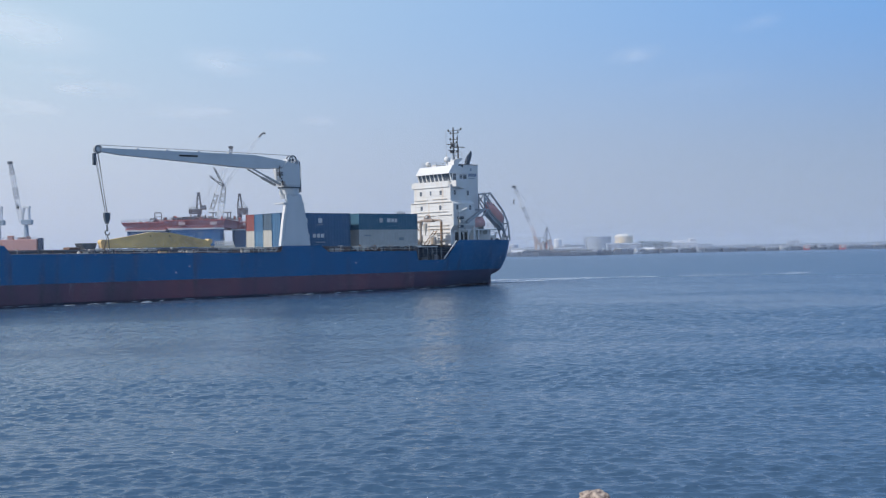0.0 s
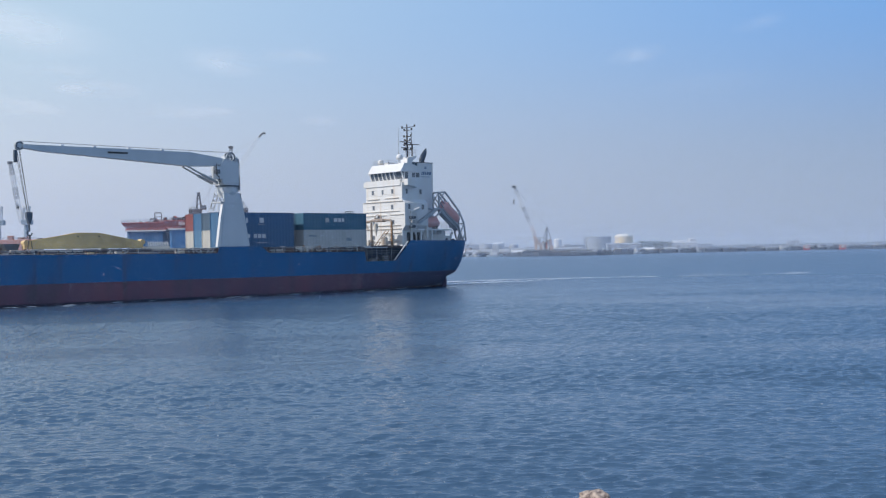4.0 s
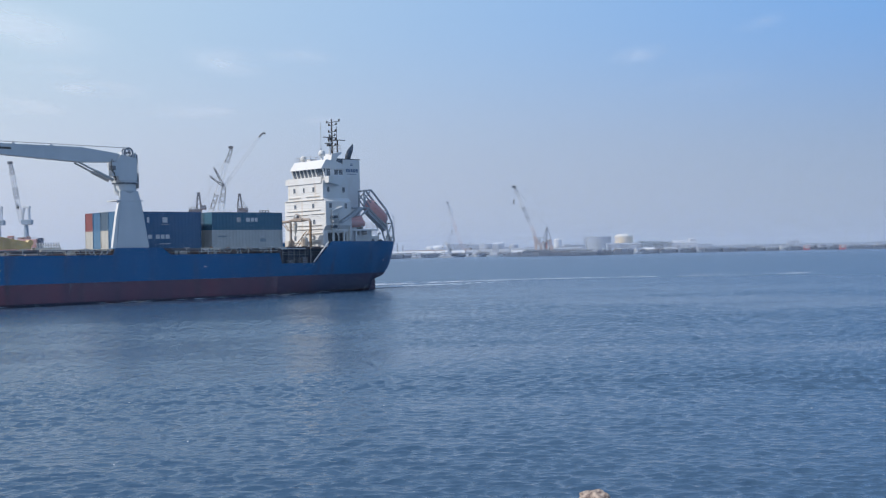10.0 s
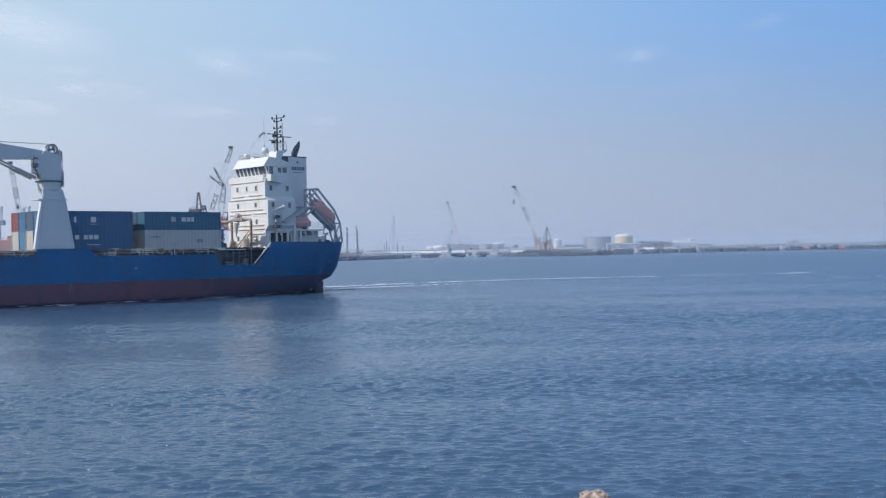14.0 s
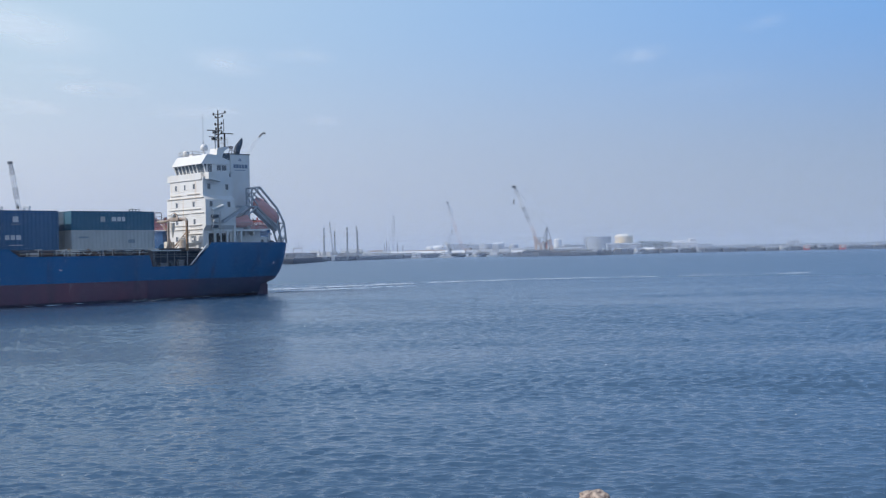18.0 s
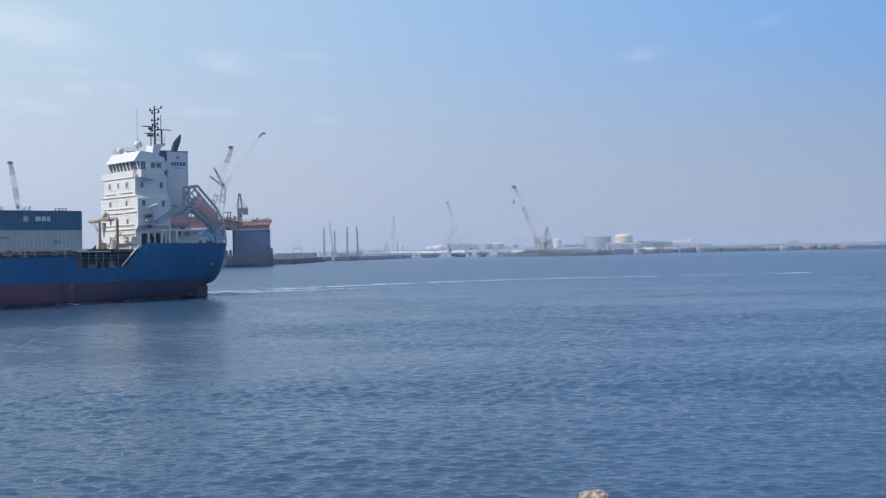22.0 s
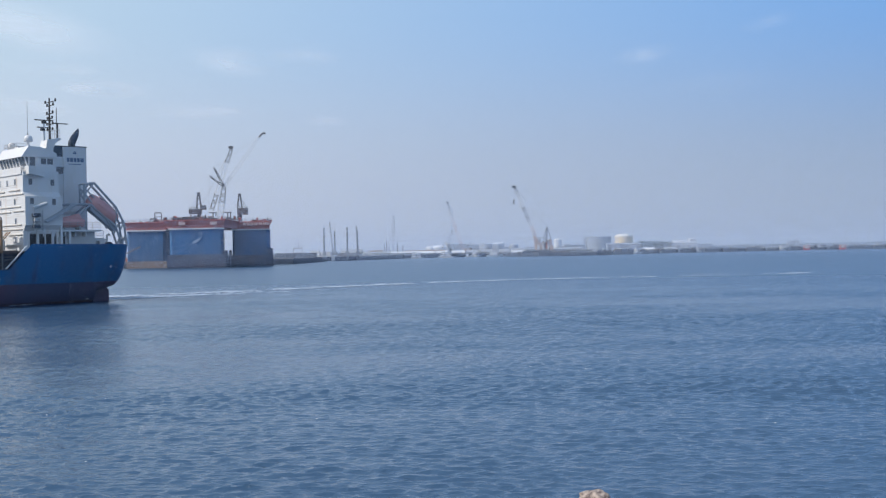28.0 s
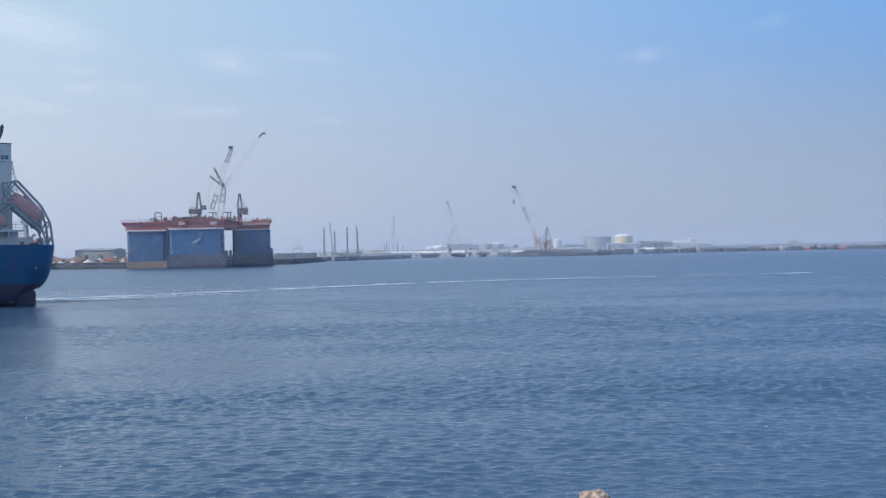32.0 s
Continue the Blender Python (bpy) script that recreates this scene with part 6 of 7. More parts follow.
M_ROOFG = material("grey_sheet_roof", (0.40, 0.42, 0.45), 0.6, second=(0.32, 0.34, 0.36), scale=0.1)
low_block(486, 560, 1000, 7.2, M_DKWALL, "long dark grey harbour wall beside the water")
low_block(560, 640, 1085, 6.2, M_ROOFG, "pale concrete harbour wall behind a jack-up barge")
low_block(640, 745, 1300, 5.6, M_ROOFG, "pale concrete harbour wall")
low_block(925, 1050, 1185, 5.6, M_DKWALL, "long dark wharf front")


def long_roof(px0, px1, d, ye, yr, wall, roof, label, depth=11, name="store"):
    """A long low store with a pitched sheet roof; eaves and ridge at the heights that the eye sees at ye and yr."""
    m = (px0 + px1) / 2
    x0, x1 = at(px0, ye, d)[0], at(px1, ye, d)[0]
    ze = max(at(m, ye, d)[1], LAND + 0.8) - LAND
    zr = max(at(m, yr, d)[1] - LAND, ze + 1.0)
    ob = empty(name, pose(x0, d, LAND), label, "building")
    bm = B()
    box(bm, 0, x1 - x0, 0, depth, 0, ze)
    w = part("wall", bm, wall, ob)
    bm = B()
    prism(bm, [(-0.5, 0), (depth * 0.3, zr - ze), (depth * 0.7, zr - ze), (depth + 0.5, 0)], "x", -0.4, x1 - x0 + 0.4)
    bmesh.ops.translate(bm, verts=bm.verts, vec=(0, 0, ze))
    part("roof", bm, roof, ob)
    n = max(1, int((x1 - x0) / 8))
    for k in range(n):
        bm = B()
        u = (k + 0.5) * (x1 - x0) / n
        box(bm, u - 1.6, u + 1.6, -0.15, 0, 0.1, ze * 0.8)
        part("door", bm, (M_LAT, M_SHED, M_DKWALL)[k % 3], w)
    return ob


for px0, px1, d, ye, yr, wall, roof, label in (
        (692, 768, 1352, 448.6, 445.0, M_SHED, M_ROOFW, "long low store with a bright white sheet roof"),
        (772, 822, 1356, 447.6, 443.8, M_SHED, M_ROOFW, "low store with a bright white sheet roof"),
        (642, 690, 1340, 449.6, 445.6, M_SHED, M_ROOFG, "low grey-roofed store behind the harbour wall"),
        (652, 676, 1420, 446.0, 443.4, M_SHED, M_SAND, "low store with a brown sheet roof"),
        (716, 790, 1480, 445.2, 443.0, M_SHED, M_SAND, "long low brown-roofed store beyond the quay"),
        (826, 872, 1390, 446.0, 442.0, M_ROOFG, M_ROOFG, "low grey-roofed store by the quay"),
        (884, 902, 1345, 446.0, 441.0, M_DKWALL, M_ROOFG, "dark quay store with a grey roof"),
        (906, 930, 1330, 446.0, 443.0, M_DKWALL, M_ROOFW, "dark quay store with a white roof"),
        (934, 966, 1212, 446.4, 443.4, M_DKWALL, M_ROOFG, "dark quay store with a pale roof"),
        (970, 1004, 1216, 445.4, 442.6, M_DKWALL, M_ROOFW, "dark quay store with a white roof"),
        (1008, 1052, 1210, 444.6, 441.4, M_DKWALL, M_ROOFG, "dark quay store with a pale roof"),
        (1094, 1114, 1300, 443.0, 439.6, M_DKWALL, M_ROOFW, "quay store with a white roof"),
        (1140, 1158, 1345, 441.6, 438.4, M_DKWALL, M_ROOFW, "quay store with a white roof"),
        (1176, 1196, 1370, 441.0, 438.0, M_DKWALL, M_ROOFG, "quay store with a pale roof"),
        (565, 586, 1092, 451.0, 446.5, M_SHED, M_ROOFG, "grey store behind the jack-up barge"),
        (604, 640, 1096, 448.0, 441.5, M_SHED, M_ROOFG, "grey store behind the jack-up barge"),
        (1074, 1134, 1800, 432.6, 430.6, M_SHED, M_ROOFG, "long low pale store before the tanks"),
        (905, 1030, 1560, 441.2, 438.8, M_SHED, M_ROOFG, "long pale store behind the wharf")):
    long_roof(px0, px1, d, ye, yr, wall, roof, label)


def goods_stack(px, d, w, h, mat, label, seed):
    """A stack of crates and sheeted goods on the quay."""
    rnd = random.Random(seed)
    ob = empty("goods_stack", pose(at(px, 445, d)[0], d, LAND), label, "goods", "goods stacked on the quay")
    u = -w / 2
    while u < w / 2:
        l = rnd.uniform(1.2, 3.0)
        bm = B()
        hh = h * rnd.uniform(0.5, 1.0)
        if rnd.random() < 0.5:
            box(bm, u, u + l, -1.2, 1.2, 0, hh, 0.1)
        else:
            prism(bm, [(u, 0), (u + l, 0), (u + l * 0.85, hh * 0.8), (u + l * 0.4, hh), (u + l * 0.1, hh * 0.7)], "y", -1.2, 1.2)
        part("crate", bm, mat if rnd.random() < 0.7 else M_SHED, ob)
        u += l + rnd.uniform(0.1, 0.6)


STACKS = random.Random(77)
for px in (493, 500, 508, 516, 541, 550, 566, 578, 586, 604, 622, 640, 656, 668, 690, 708, 722, 744, 758, 772, 786, 806, 818, 838, 850, 858, 868, 890, 898, 912, 926, 938, 984, 1000, 1014, 1030, 1046, 1064, 1078, 1090, 1122, 1136, 1164, 1186, 1206, 1236, 1252, 1276, 1310, 1350, 1386, 1412, 1452, 1500, 1530):
    d = interp(px, [(486, 1012), (560, 1060), (628, 1090), (690, 1325), (820, 1340), (930, 1270), (955, 1178), (1057, 1172), (1100, 1275), (1200, 1370), (1300, 1415), (1568, 1480)])
    m, label = STACKS.choice(((M_TARP, "white sheeted goods stacked on the quay"), (M_ROOFW, "white crates stacked on the quay"), (M_DKWALL, "dark goods stacked on the quay"), (M_SAND, "brown goods stacked on the quay")))
    goods_stack(px, d, STACKS.uniform(3, 9), STACKS.uniform(1.2, 3.2), m, label, px)


# jack-up barge with four banded legs
def jack_up():
    ob = empty("jack_up_barge", pose(-116, 1058, 0), "white jack-up barge with four dark banded legs", "barge")
    bm = B()
    prism(bm, [(-26, 1.0), (-24, -1), (18, -1), (20, 1.0), (20, 5.0), (-26, 5.0)], "y", -9, 9)
    part("pontoon", bm, M_TARP, ob)
    legs = ((573, 404), (592, 410), (614, 403), (632, 410))
    for i, (px, py) in enumerate(legs):
        dd = 1050 if i % 2 == 0 else 1064
        x = at(px, py, dd)
        h = x[1]
        leg = part("leg", tube(B(), (x[0] + 116, dd - 1058, 0), (x[0] + 116, dd - 1058, h), 0.72, 8), M_LAT, ob)
        for k in range(6):
            z = 7 + (h - 8) * (k + 0.3) / 6
            part("band", tube(B(), (x[0] + 116, dd - 1058, z), (x[0] + 116 + 0.1, dd - 1058, z + (h - 8) / 16), 0.8, 8), M_SHED, leg)
        part("jack_house", box(B(), x[0] + 114.4, x[0] + 117.6, dd - 1059.5, dd - 1056.5, 5.0, 8.6, 0.2), M_SHED, leg)
    for x0, x1, z in ((-20, -12, 8.0), (-2, 6, 9.6), (8, 16, 8.4)):
        bm = B()
        box(bm, x0, x1, -4, 4, 5.0, z, 0.1)
        part("deck_cabin", bm, M_TARP, ob)
    for p, q in (((590, 447), (583, 392)), ((634, 440), (630, 400))):
        a, b = at(*p, 1056), at(*q, 1056)
        bm = lattice(B(), (a[0] + 116, -2, 6.0), (b[0] + 116, -2, b[1]), 1.0, 0.6, 9, 0.12)
        part("crane_boom", bm, M_LAT, ob)


jack_up()


def small_ship(px, d, length, label, hull_mat, z_house=9.0, mast=True):
    x = at(px, 450, d)[0]
    ob = empty("workboat", pose(x, d, 0), label, "boat", "moored workboats")
    bm = B()
    n = 12
    rows = []
    for i in range(n + 1):
        u = -length / 2 + length * i / n
        w = 2.8 * (1 - max(0, (u / (length / 2))) ** 3) + 0.1
        rows.append([bm.verts.new(v) for v in ((u, -w * 0.7, -1), (u, -w, 2.2 + max(0, u) * 0.06), (u, w, 2.2 + max(0, u) * 0.06), (u, w * 0.7, -1))])
    for a, b in zip(rows, rows[1:]):
        for k in range(3):
            bm.faces.new((a[k], a[k + 1], b[k + 1], b[k]))
    bm.faces.new(rows[0])
    bm.faces.new(rows[-1][::-1])
    part("hull", bm, hull_mat, ob)
    bm = B()
    box(bm, -length * 0.3, length * 0.05, -2, 2, 2.0, 4.8, 0.1)
    house = part("deckhouse", bm, M_TARP, ob)
    bm = B()
    box(bm, -length * 0.22, 0, -1.6, 1.6, 4.8, 6.8, 0.1)
    wheel = part("wheelhouse", bm, M_TARP, ob)
    bm = B()
    box(bm, -length * 0.2, 0.02, -1.62, 1.62, 5.7, 6.4)
    part("window_band", bm, M_GLASS, wheel)
    if mast:
        bm = B()
        tube(bm, (-length * 0.1, 0, 6.8), (-length * 0.1, 0, z_house + 6), 0.22, 5, 0.12)
        tube(bm, (-length * 0.1 - 1.5, 0, z_house + 2), (-length * 0.1 + 1.5, 0, z_house + 2), 0.12, 4)
        part("mast", bm, M_LAT, ob)
    if not mast and length > 11:
        for x0, x1 in ((-0.2, 0.1), (0.25, 0.1), (0.5, 0.2)):
            part("boat_arch", tube(B(), (length * x0, -2.2, 1.6), (length * x1, -2.2, 5.4), 0.6, 5), M_ROOFW, ob)
    return ob


def portal_frame():
    """A pale steel portal with a mast at the end of the quay wall."""
    d = 1030
    ob = empty("portal_frame", pose(at(527, 440, d)[0], d, LAND), "pale steel portal frame with a thin mast on the quay", "frame")
    for u in (-3.6, 3.6):
        part("upright", box(B(), u - 0.3, u + 0.3, -0.4, 0.4, 0, 8.6), M_ROOFG, ob)
    part("crossbeam", box(B(), -3.9, 3.9, -0.5, 0.5, 8.0, 8.9), M_ROOFG, ob)
    part("mast", tube(B(), (0.6, 0, 8.8), (0.3, 0, 16.8), 0.2, 5, 0.12), M_LAT, ob)
    part("base_block", box(B(), -5.5, 6.5, -1.5, 1.5, 0, 4.6, 0.2), M_ROOFG, ob)


portal_frame()
small_ship(735, 1272, 12, "white workboat moored at the far quay", M_TARP, 8, False)
small_ship(786, 1296, 12, "low white workboat moored at the far quay", M_TARP, 8, False)
small_ship(840, 1312, 10, "small white workboat moored at the far quay", M_TARP, 8, False)
small_ship(1070, 1190, 8, "small white boat moored by the dark wharf", M_TARP, 5, False)
small_ship(1128, 1290, 9, "small white boat between moored barges", M_TARP, 5, False)
small_ship(1236, 1360, 8, "small white boat between moored barges", M_TARP, 5, False)
small_ship(1384, 1440, 9, "small white boat between moored barges", M_TARP, 5, False)
small_ship(878, 1290, 22, "white tug moored at the far quay", M_ROOFW, 9)
tug = small_ship(796, 1306, 15, "dark workboat with a tall tower at the quay", M_DKWALL, 9)
part("tower", box(B(), -0.6, 1.9, -1.2, 1.2, 2.0, 10.8, 0.2), M_LAT, tug)
small_ship(1556, 1470, 9, "small white boat at the far quay", M_TARP, 5, False)


# poles and slender masts
def pole(px, y0, y1, d, r=0.35, lean=0, mat=None):
    x, z1 = at(px, y1, d)
    ob = empty("mooring_post", pose(x, d, LAND), "slender dark steel post on the quay", "post", "quay posts")
    bm = B()
    tube(bm, (0, 0, 0), (lean, 0, z1 - LAND), r, 6, r * 0.7)
    part("shaft", bm, mat or M_LAT, ob)
    bm = B()
    lathe(bm, [(r * 2.2, 0), (r * 2.2, 0.5), (r, 0.9)], 8)
    part("foot", bm, M_QUAY, ob)


for px, y1 in ((680, 431), (684, 428), (703, 430), (713, 434), (1037, 434)):
    pole(px, 445, y1, 1400, 0.6)
pole(1367.5, 430, 416, 2200, 0.7)
crawler_crane((at(693, 440, 1400)[0], 1400, LAND), (at(697, 383, 1400)[0], 1400, at(698, 383, 1400)[1]), "slender upright lattice crane beyond the quay", (M_LAT, M_ROOFG, M_LAT, D_), 2.0, body_mat=M_CRANEW, hook=0, size=0.7)

# the two orange crawler cranes
M_ORPALE = material("faded_orange_paint", (0.58, 0.48, 0.44), 0.6, second=(0.48, 0.34, 0.28), scale=0.15)
M_PINKW = material("faded_pink_white_paint", (0.72, 0.62, 0.58), 0.6, second=(0.62, 0.46, 0.42), scale=0.12)


def big_crane():
    d = 1500
    x0 = at(961, 440, d)[0]

    def q(px, py):
        x, z = at(px, py, d)
        return (x - x0, 0, z - LAND)
    ob = empty("crawler_crane", pose(x0, d, LAND), "large faded orange crawler crane with a white and grey lattice boom", "crane")
    a, b, c = q(944, 440)[0], q(978, 440)[0], q(957, 440)[0]
    for dy in (-5, 5):
        bm = B()
        prism(bm, [(a + 3, 0.8), (a + 4, 0), (b - 4, 0), (b - 3, 0.8), (b - 3.5, 2.6), (a + 3.5, 2.6)], "y", dy - 1, dy + 1)
        part("track", bm, M_LAT, ob)
    bm = B()
    box(bm, c + 1, b - 5, -4, 4, 3.6, q(978, 428.5)[2], 0.3)
    box(bm, b - 7, b - 1, -3, 3, 6.0, q(978, 424.5)[2], 0.3)
    box(bm, c - 2, c + 3, -3.5, 3.5, 3.0, q(978, 431)[2], 0.3)
    house = part("machinery_house", bm, M_ORPALE, ob)
    for k in range(4):
        bm = B()
        u = c + 1 + (b - c - 6) * (k + 0.2) / 4
        box(bm, u, u + 2.2, -4.15, -4.0, 4.6, q(978, 430 - k)[2])
        part("panel_door", bm, (M_TARP, M_LAT, M_CRANER, M_TARP)[k], house)
    bm = B()
    z1 = q(946, 417)[2]
    prism(bm, [(a, z1), (a + 3, z1 - 1.0), (c - 0.6, z1 * 0.55), (c - 1.2, 2.8), (a + 2.6, 2.8), (a + 1.6, z1 * 0.4)], "y", -3, 3)
    part("boom_support", bm, M_ORPALE, ob)
    bm = B()
    box(bm, a + 4.5, c - 1.5, -4.5, -3.0, 4, 9, 0.2)
    part("cab", bm, M_TARP, ob)
    bm = B()
    box(bm, b - 4, b + 0.6, -4.6, 4.6, 2.8, 8.5, 0.2)
    part("counterweight", bm, M_ORPALE, ob)
    for u, w, z0, z1, m in ((a + 5, 3.0, 2.8, 7.0, M_LAT), (c + 4, 2.2, 9.0, 13.0, M_TARP), (b - 9, 2.6, 9.5, 12.6, M_CRANER), (b - 12.5, 1.8, 10.0, 14.4, M_LAT)):
        part("gear_block", box(B(), u, u + w, -2.5, 2.5, z0, z1, 0.2), m, ob)
    for p0, p1 in ((q(949, 432), q(958, 420)), (q(958, 432), q(952, 420)), (q(961, 433), q(974, 423)), (q(972, 434), q(963, 421))):
        part("truss_bar", tube(B(), (p0[0], -4.6, p0[2]), (p1[0], -4.6, p1[2]), 0.4, 4), M_LAT, ob)
    foot, head, top = q(947, 418), q(911, 331), q(968, 402)
    boom_sections(ob, foot, head, 3.4, (M_ORPALE, M_PINKW, M_CRANEW, M_LAT, M_LAT, M_LAT, M_CRANEW, M_CRANEW, M_SHED, M_LAT), 4)
    bm = B()
    prism(bm, [(head[0] - 4.6, head[2] - 1.2), (head[0] + 0.8, head[2] - 1.6), (head[0] + 2.0, head[2] + 1.0), (head[0] - 3.2, head[2] + 1.6)], "y", -1.2, 1.2)
    part("boom_head", bm, M_LAT, ob)
    bm = lattice(B(), q(966.5, 434), top, 1.7, 1.2, 12, 0.24)
    part("back_mast", bm, M_LAT, ob)
    bm = B()
    tube(bm, top, q(961, 424), 0.35, 4)
    tube(bm, top, q(976, 425), 0.35, 4)
    part("mast_strut", bm, M_LAT, ob)
    for y in (-0.8, 0.8):
        bm = B()
        tube(bm, (top[0], y, top[2]), (head[0], y, head[2]), 0.09, 3)
        part("pendant_line", bm, M_STEEL, ob)
    hx = q(909.5, 360)[0]
    bm = B()
    tube(bm, (hx, 0, head[2]), (hx, 0, q(910, 354)[2]), 0.14, 3)
    part("hook_line", bm, M_ROPE, ob)
    bm = B()
    box(bm, hx - 0.8, hx + 0.8, -0.7, 0.7, q(910, 362)[2], q(910, 354)[2], 0.15)
    part("hook_block", bm, M_LAT, ob)


big_crane()
hd = at(791, 359, 1560)
crawler_crane((at(824, 440, 1560)[0], 1560, LAND), (hd[0], 1560, hd[1]), "faded orange crawler crane with a pale red boom", (M_SALMON, M_SALMON, M_PINKW, M_SALMON, M_PINKW, M_SHED, M_LAT), 3.0, hook=0, size=1.2, body_mat=M_ORPALE)
hd = at(800, 408, 1470)
crawler_crane((at(788, 440, 1470)[0], 1470, LAND), (hd[0], 1470, hd[1]), "small white mobile crane with a dark boom on the quay", (M_SHED, D_, D_, D_), 2.4, hook=4, size=0.7, body_mat=M_TARP)

# tanks, dome, trees and terraces behind the right-hand quay
tank(at(1059, 430, 1900)[0], 1900, 20.5, at(1059, 420, 1900)[1], M_TANK, "large grey steel storage tank with tall corner masts", poles=((-23.5, 34), (-13, 36), (15, 38)))
tank(at(1104, 430, 1950)[0], 1950, 14.8, at(1104, 419.5, 1950)[1], M_DOME, "broad cream storage tank with a low dome", dome=5.2, top=M_DOMETOP)
tank(at(987, 430, 1900)[0], 1900, 6.2, at(987, 426, 1900)[1], M_TARP, "small white domed tank", dome=3.0)
for px, r, y1, m, t, dome in ((763, 9, 440, M_TARP, M_ROOFW, 4), (778, 13, 439.5, M_TARP, M_ROOFW, 5), (862, 12, 432.5, M_SHED, M_ROOFG, 1.2), (880, 11, 432.5, M_SHED, M_ROOFW, 2.2), (909, 7.5, 433.5, M_SHED, M_ROOFW, 1.0), (888, 3, 430.6, M_TARP, M_ROOFW, 1.5)):
    tank(at(px, 430, 1850)[0], 1850 + px % 5, r, at(px, y1, 1850)[1], m, "low pale tank with a shallow dome behind the quay", dome=dome, top=t)
for px0, px1, py, m in ((790, 826, 430, M_SHED), (826, 856, 431.5, M_SHED), (800, 915, 437, M_TANK), (1000, 1035, 432, M_TANK), (930, 1000, 436, M_SHED), (1240, 1300, 434.5, M_SHED), (1300, 1420, 434, M_ROOFG), (1420, 1568, 431.5, M_ROOFG), (1112, 1190, 433, M_SHED), (1082, 1126, 429.5, M_SHED), (1188, 1262, 431.5, M_SHED)):
    d = 2000 + px0 % 9
    shed(at(px0, 430, d)[0], at(px1, 430, d)[0], d, at((px0 + px1) / 2, py, d)[1], m, "long pale warehouse behind the quay", 30, bays=8)
# white arched frame beside the small crane
ob = empty("loading_frame", pose(at(788, 440, 1450)[0], 1450, LAND), "white arched steel loading frame on the quay", "frame")
hh = at(788, 428, 1450)[1] - LAND
for u in (-2.2, 2.2):
    bm = B()
    box(bm, u - 0.7, u + 0.7, -1, 1, 0, hh * 0.8, 0.2)
    part("upright", bm, M_ROOFW, ob)
bm = B()
prism(bm, [(-2.9, hh * 0.78), (2.9, hh * 0.78), (2.4, hh), (-1.6, hh)], "y", -1, 1)
part("crosshead", bm, M_ROOFW, ob)
# a distant plant with a chimney
d = 2300
ob = empty("distant_plant", pose(at(1404, 430, d)[0], d, LAND), "pale distant plant building with steel frames", "building")
for u, w, y1 in ((-9, 5, 427.5), (-2, 6, 426), (5, 5, 427), (10, 3, 425)):
    bm = B()
    box(bm, u - w / 2, u + w / 2, 0, 8, 0, at(1404, y1, d)[1] - LAND, 0.2)
    part("block", bm, M_SHED, ob)
bm = B()
lattice(bm, (7, 3, 8), (7, 3, at(1410, 421, d)[1] - LAND), 2.4, 1.6, 5, 0.3)
part("pipe_frame", bm, M_SHED, ob)
d = 1950
for px0, px1, py in ((1187, 1234, 428), (1192, 1224, 425.5), (1220, 1233, 421.5)):
    shed(at(px0, 430, d)[0], at(px1, 430, d)[0], d, at((px0 + px1) / 2, py, d)[1], M_TARP, "white terraced harbour building", 20 + px0 % 7, roof=M_TARP, bays=5)
    d += 25


def tree(x, y, h, seed, z0=LAND):
    rnd = random.Random(seed)
    ob = empty("tree", pose(x, y, z0), "dark green broad tree behind the quay", "tree", "trees by the tanks")
    bm = B()
    tube(bm, (0, 0, 0), (0.2, 0, h * 0.5), 0.5, 6, 0.28)
    for k in range(5):
        a = rnd.uniform(0, math.tau)
        tube(bm, (0.1, 0, h * rnd.uniform(0.3, 0.5)), (math.cos(a) * h * 0.3, math.sin(a) * h * 0.3, h * rnd.uniform(0.6, 0.8)), 0.22, 4, 0.08)
    part("trunk", bm, M_BARK, ob)
    bm = B()
    for k in range(260):
        a, r = rnd.uniform(0, math.tau), rnd.random() ** 0.5
        z = rnd.uniform(-1, 1)
        c = Vector((math.cos(a) * r * h * 0.55 * (1 - 0.4 * z * z), math.sin(a) * r * h * 0.55 * (1 - 0.4 * z * z), h * (0.62 + 0.36 * z * (1 - 0.3 * r))))
        s = rnd.uniform(0.5, 1.2)
        q = [Vector((rnd.uniform(-s, s), rnd.uniform(-s, s), rnd.uniform(-s, s))) for _ in range(4)]
        vs = [bm.verts.new(c + v) for v in q]
        for t in ((0, 1, 2), (0, 2, 3), (0, 1, 3), (1, 2, 3)):
            bm.faces.new([vs[i] for i in t])
    part("crown", bm, M_LEAF, ob)
    return ob


for i in range(9):
    d = 1900 + (i % 3) * 20
    px = 1133 + i * 6.4
    tree(at(px, 430, d)[0], d, at(px, 425.5 + (i * 37 % 5) * 0.5, d)[1] - LAND, i + 50)


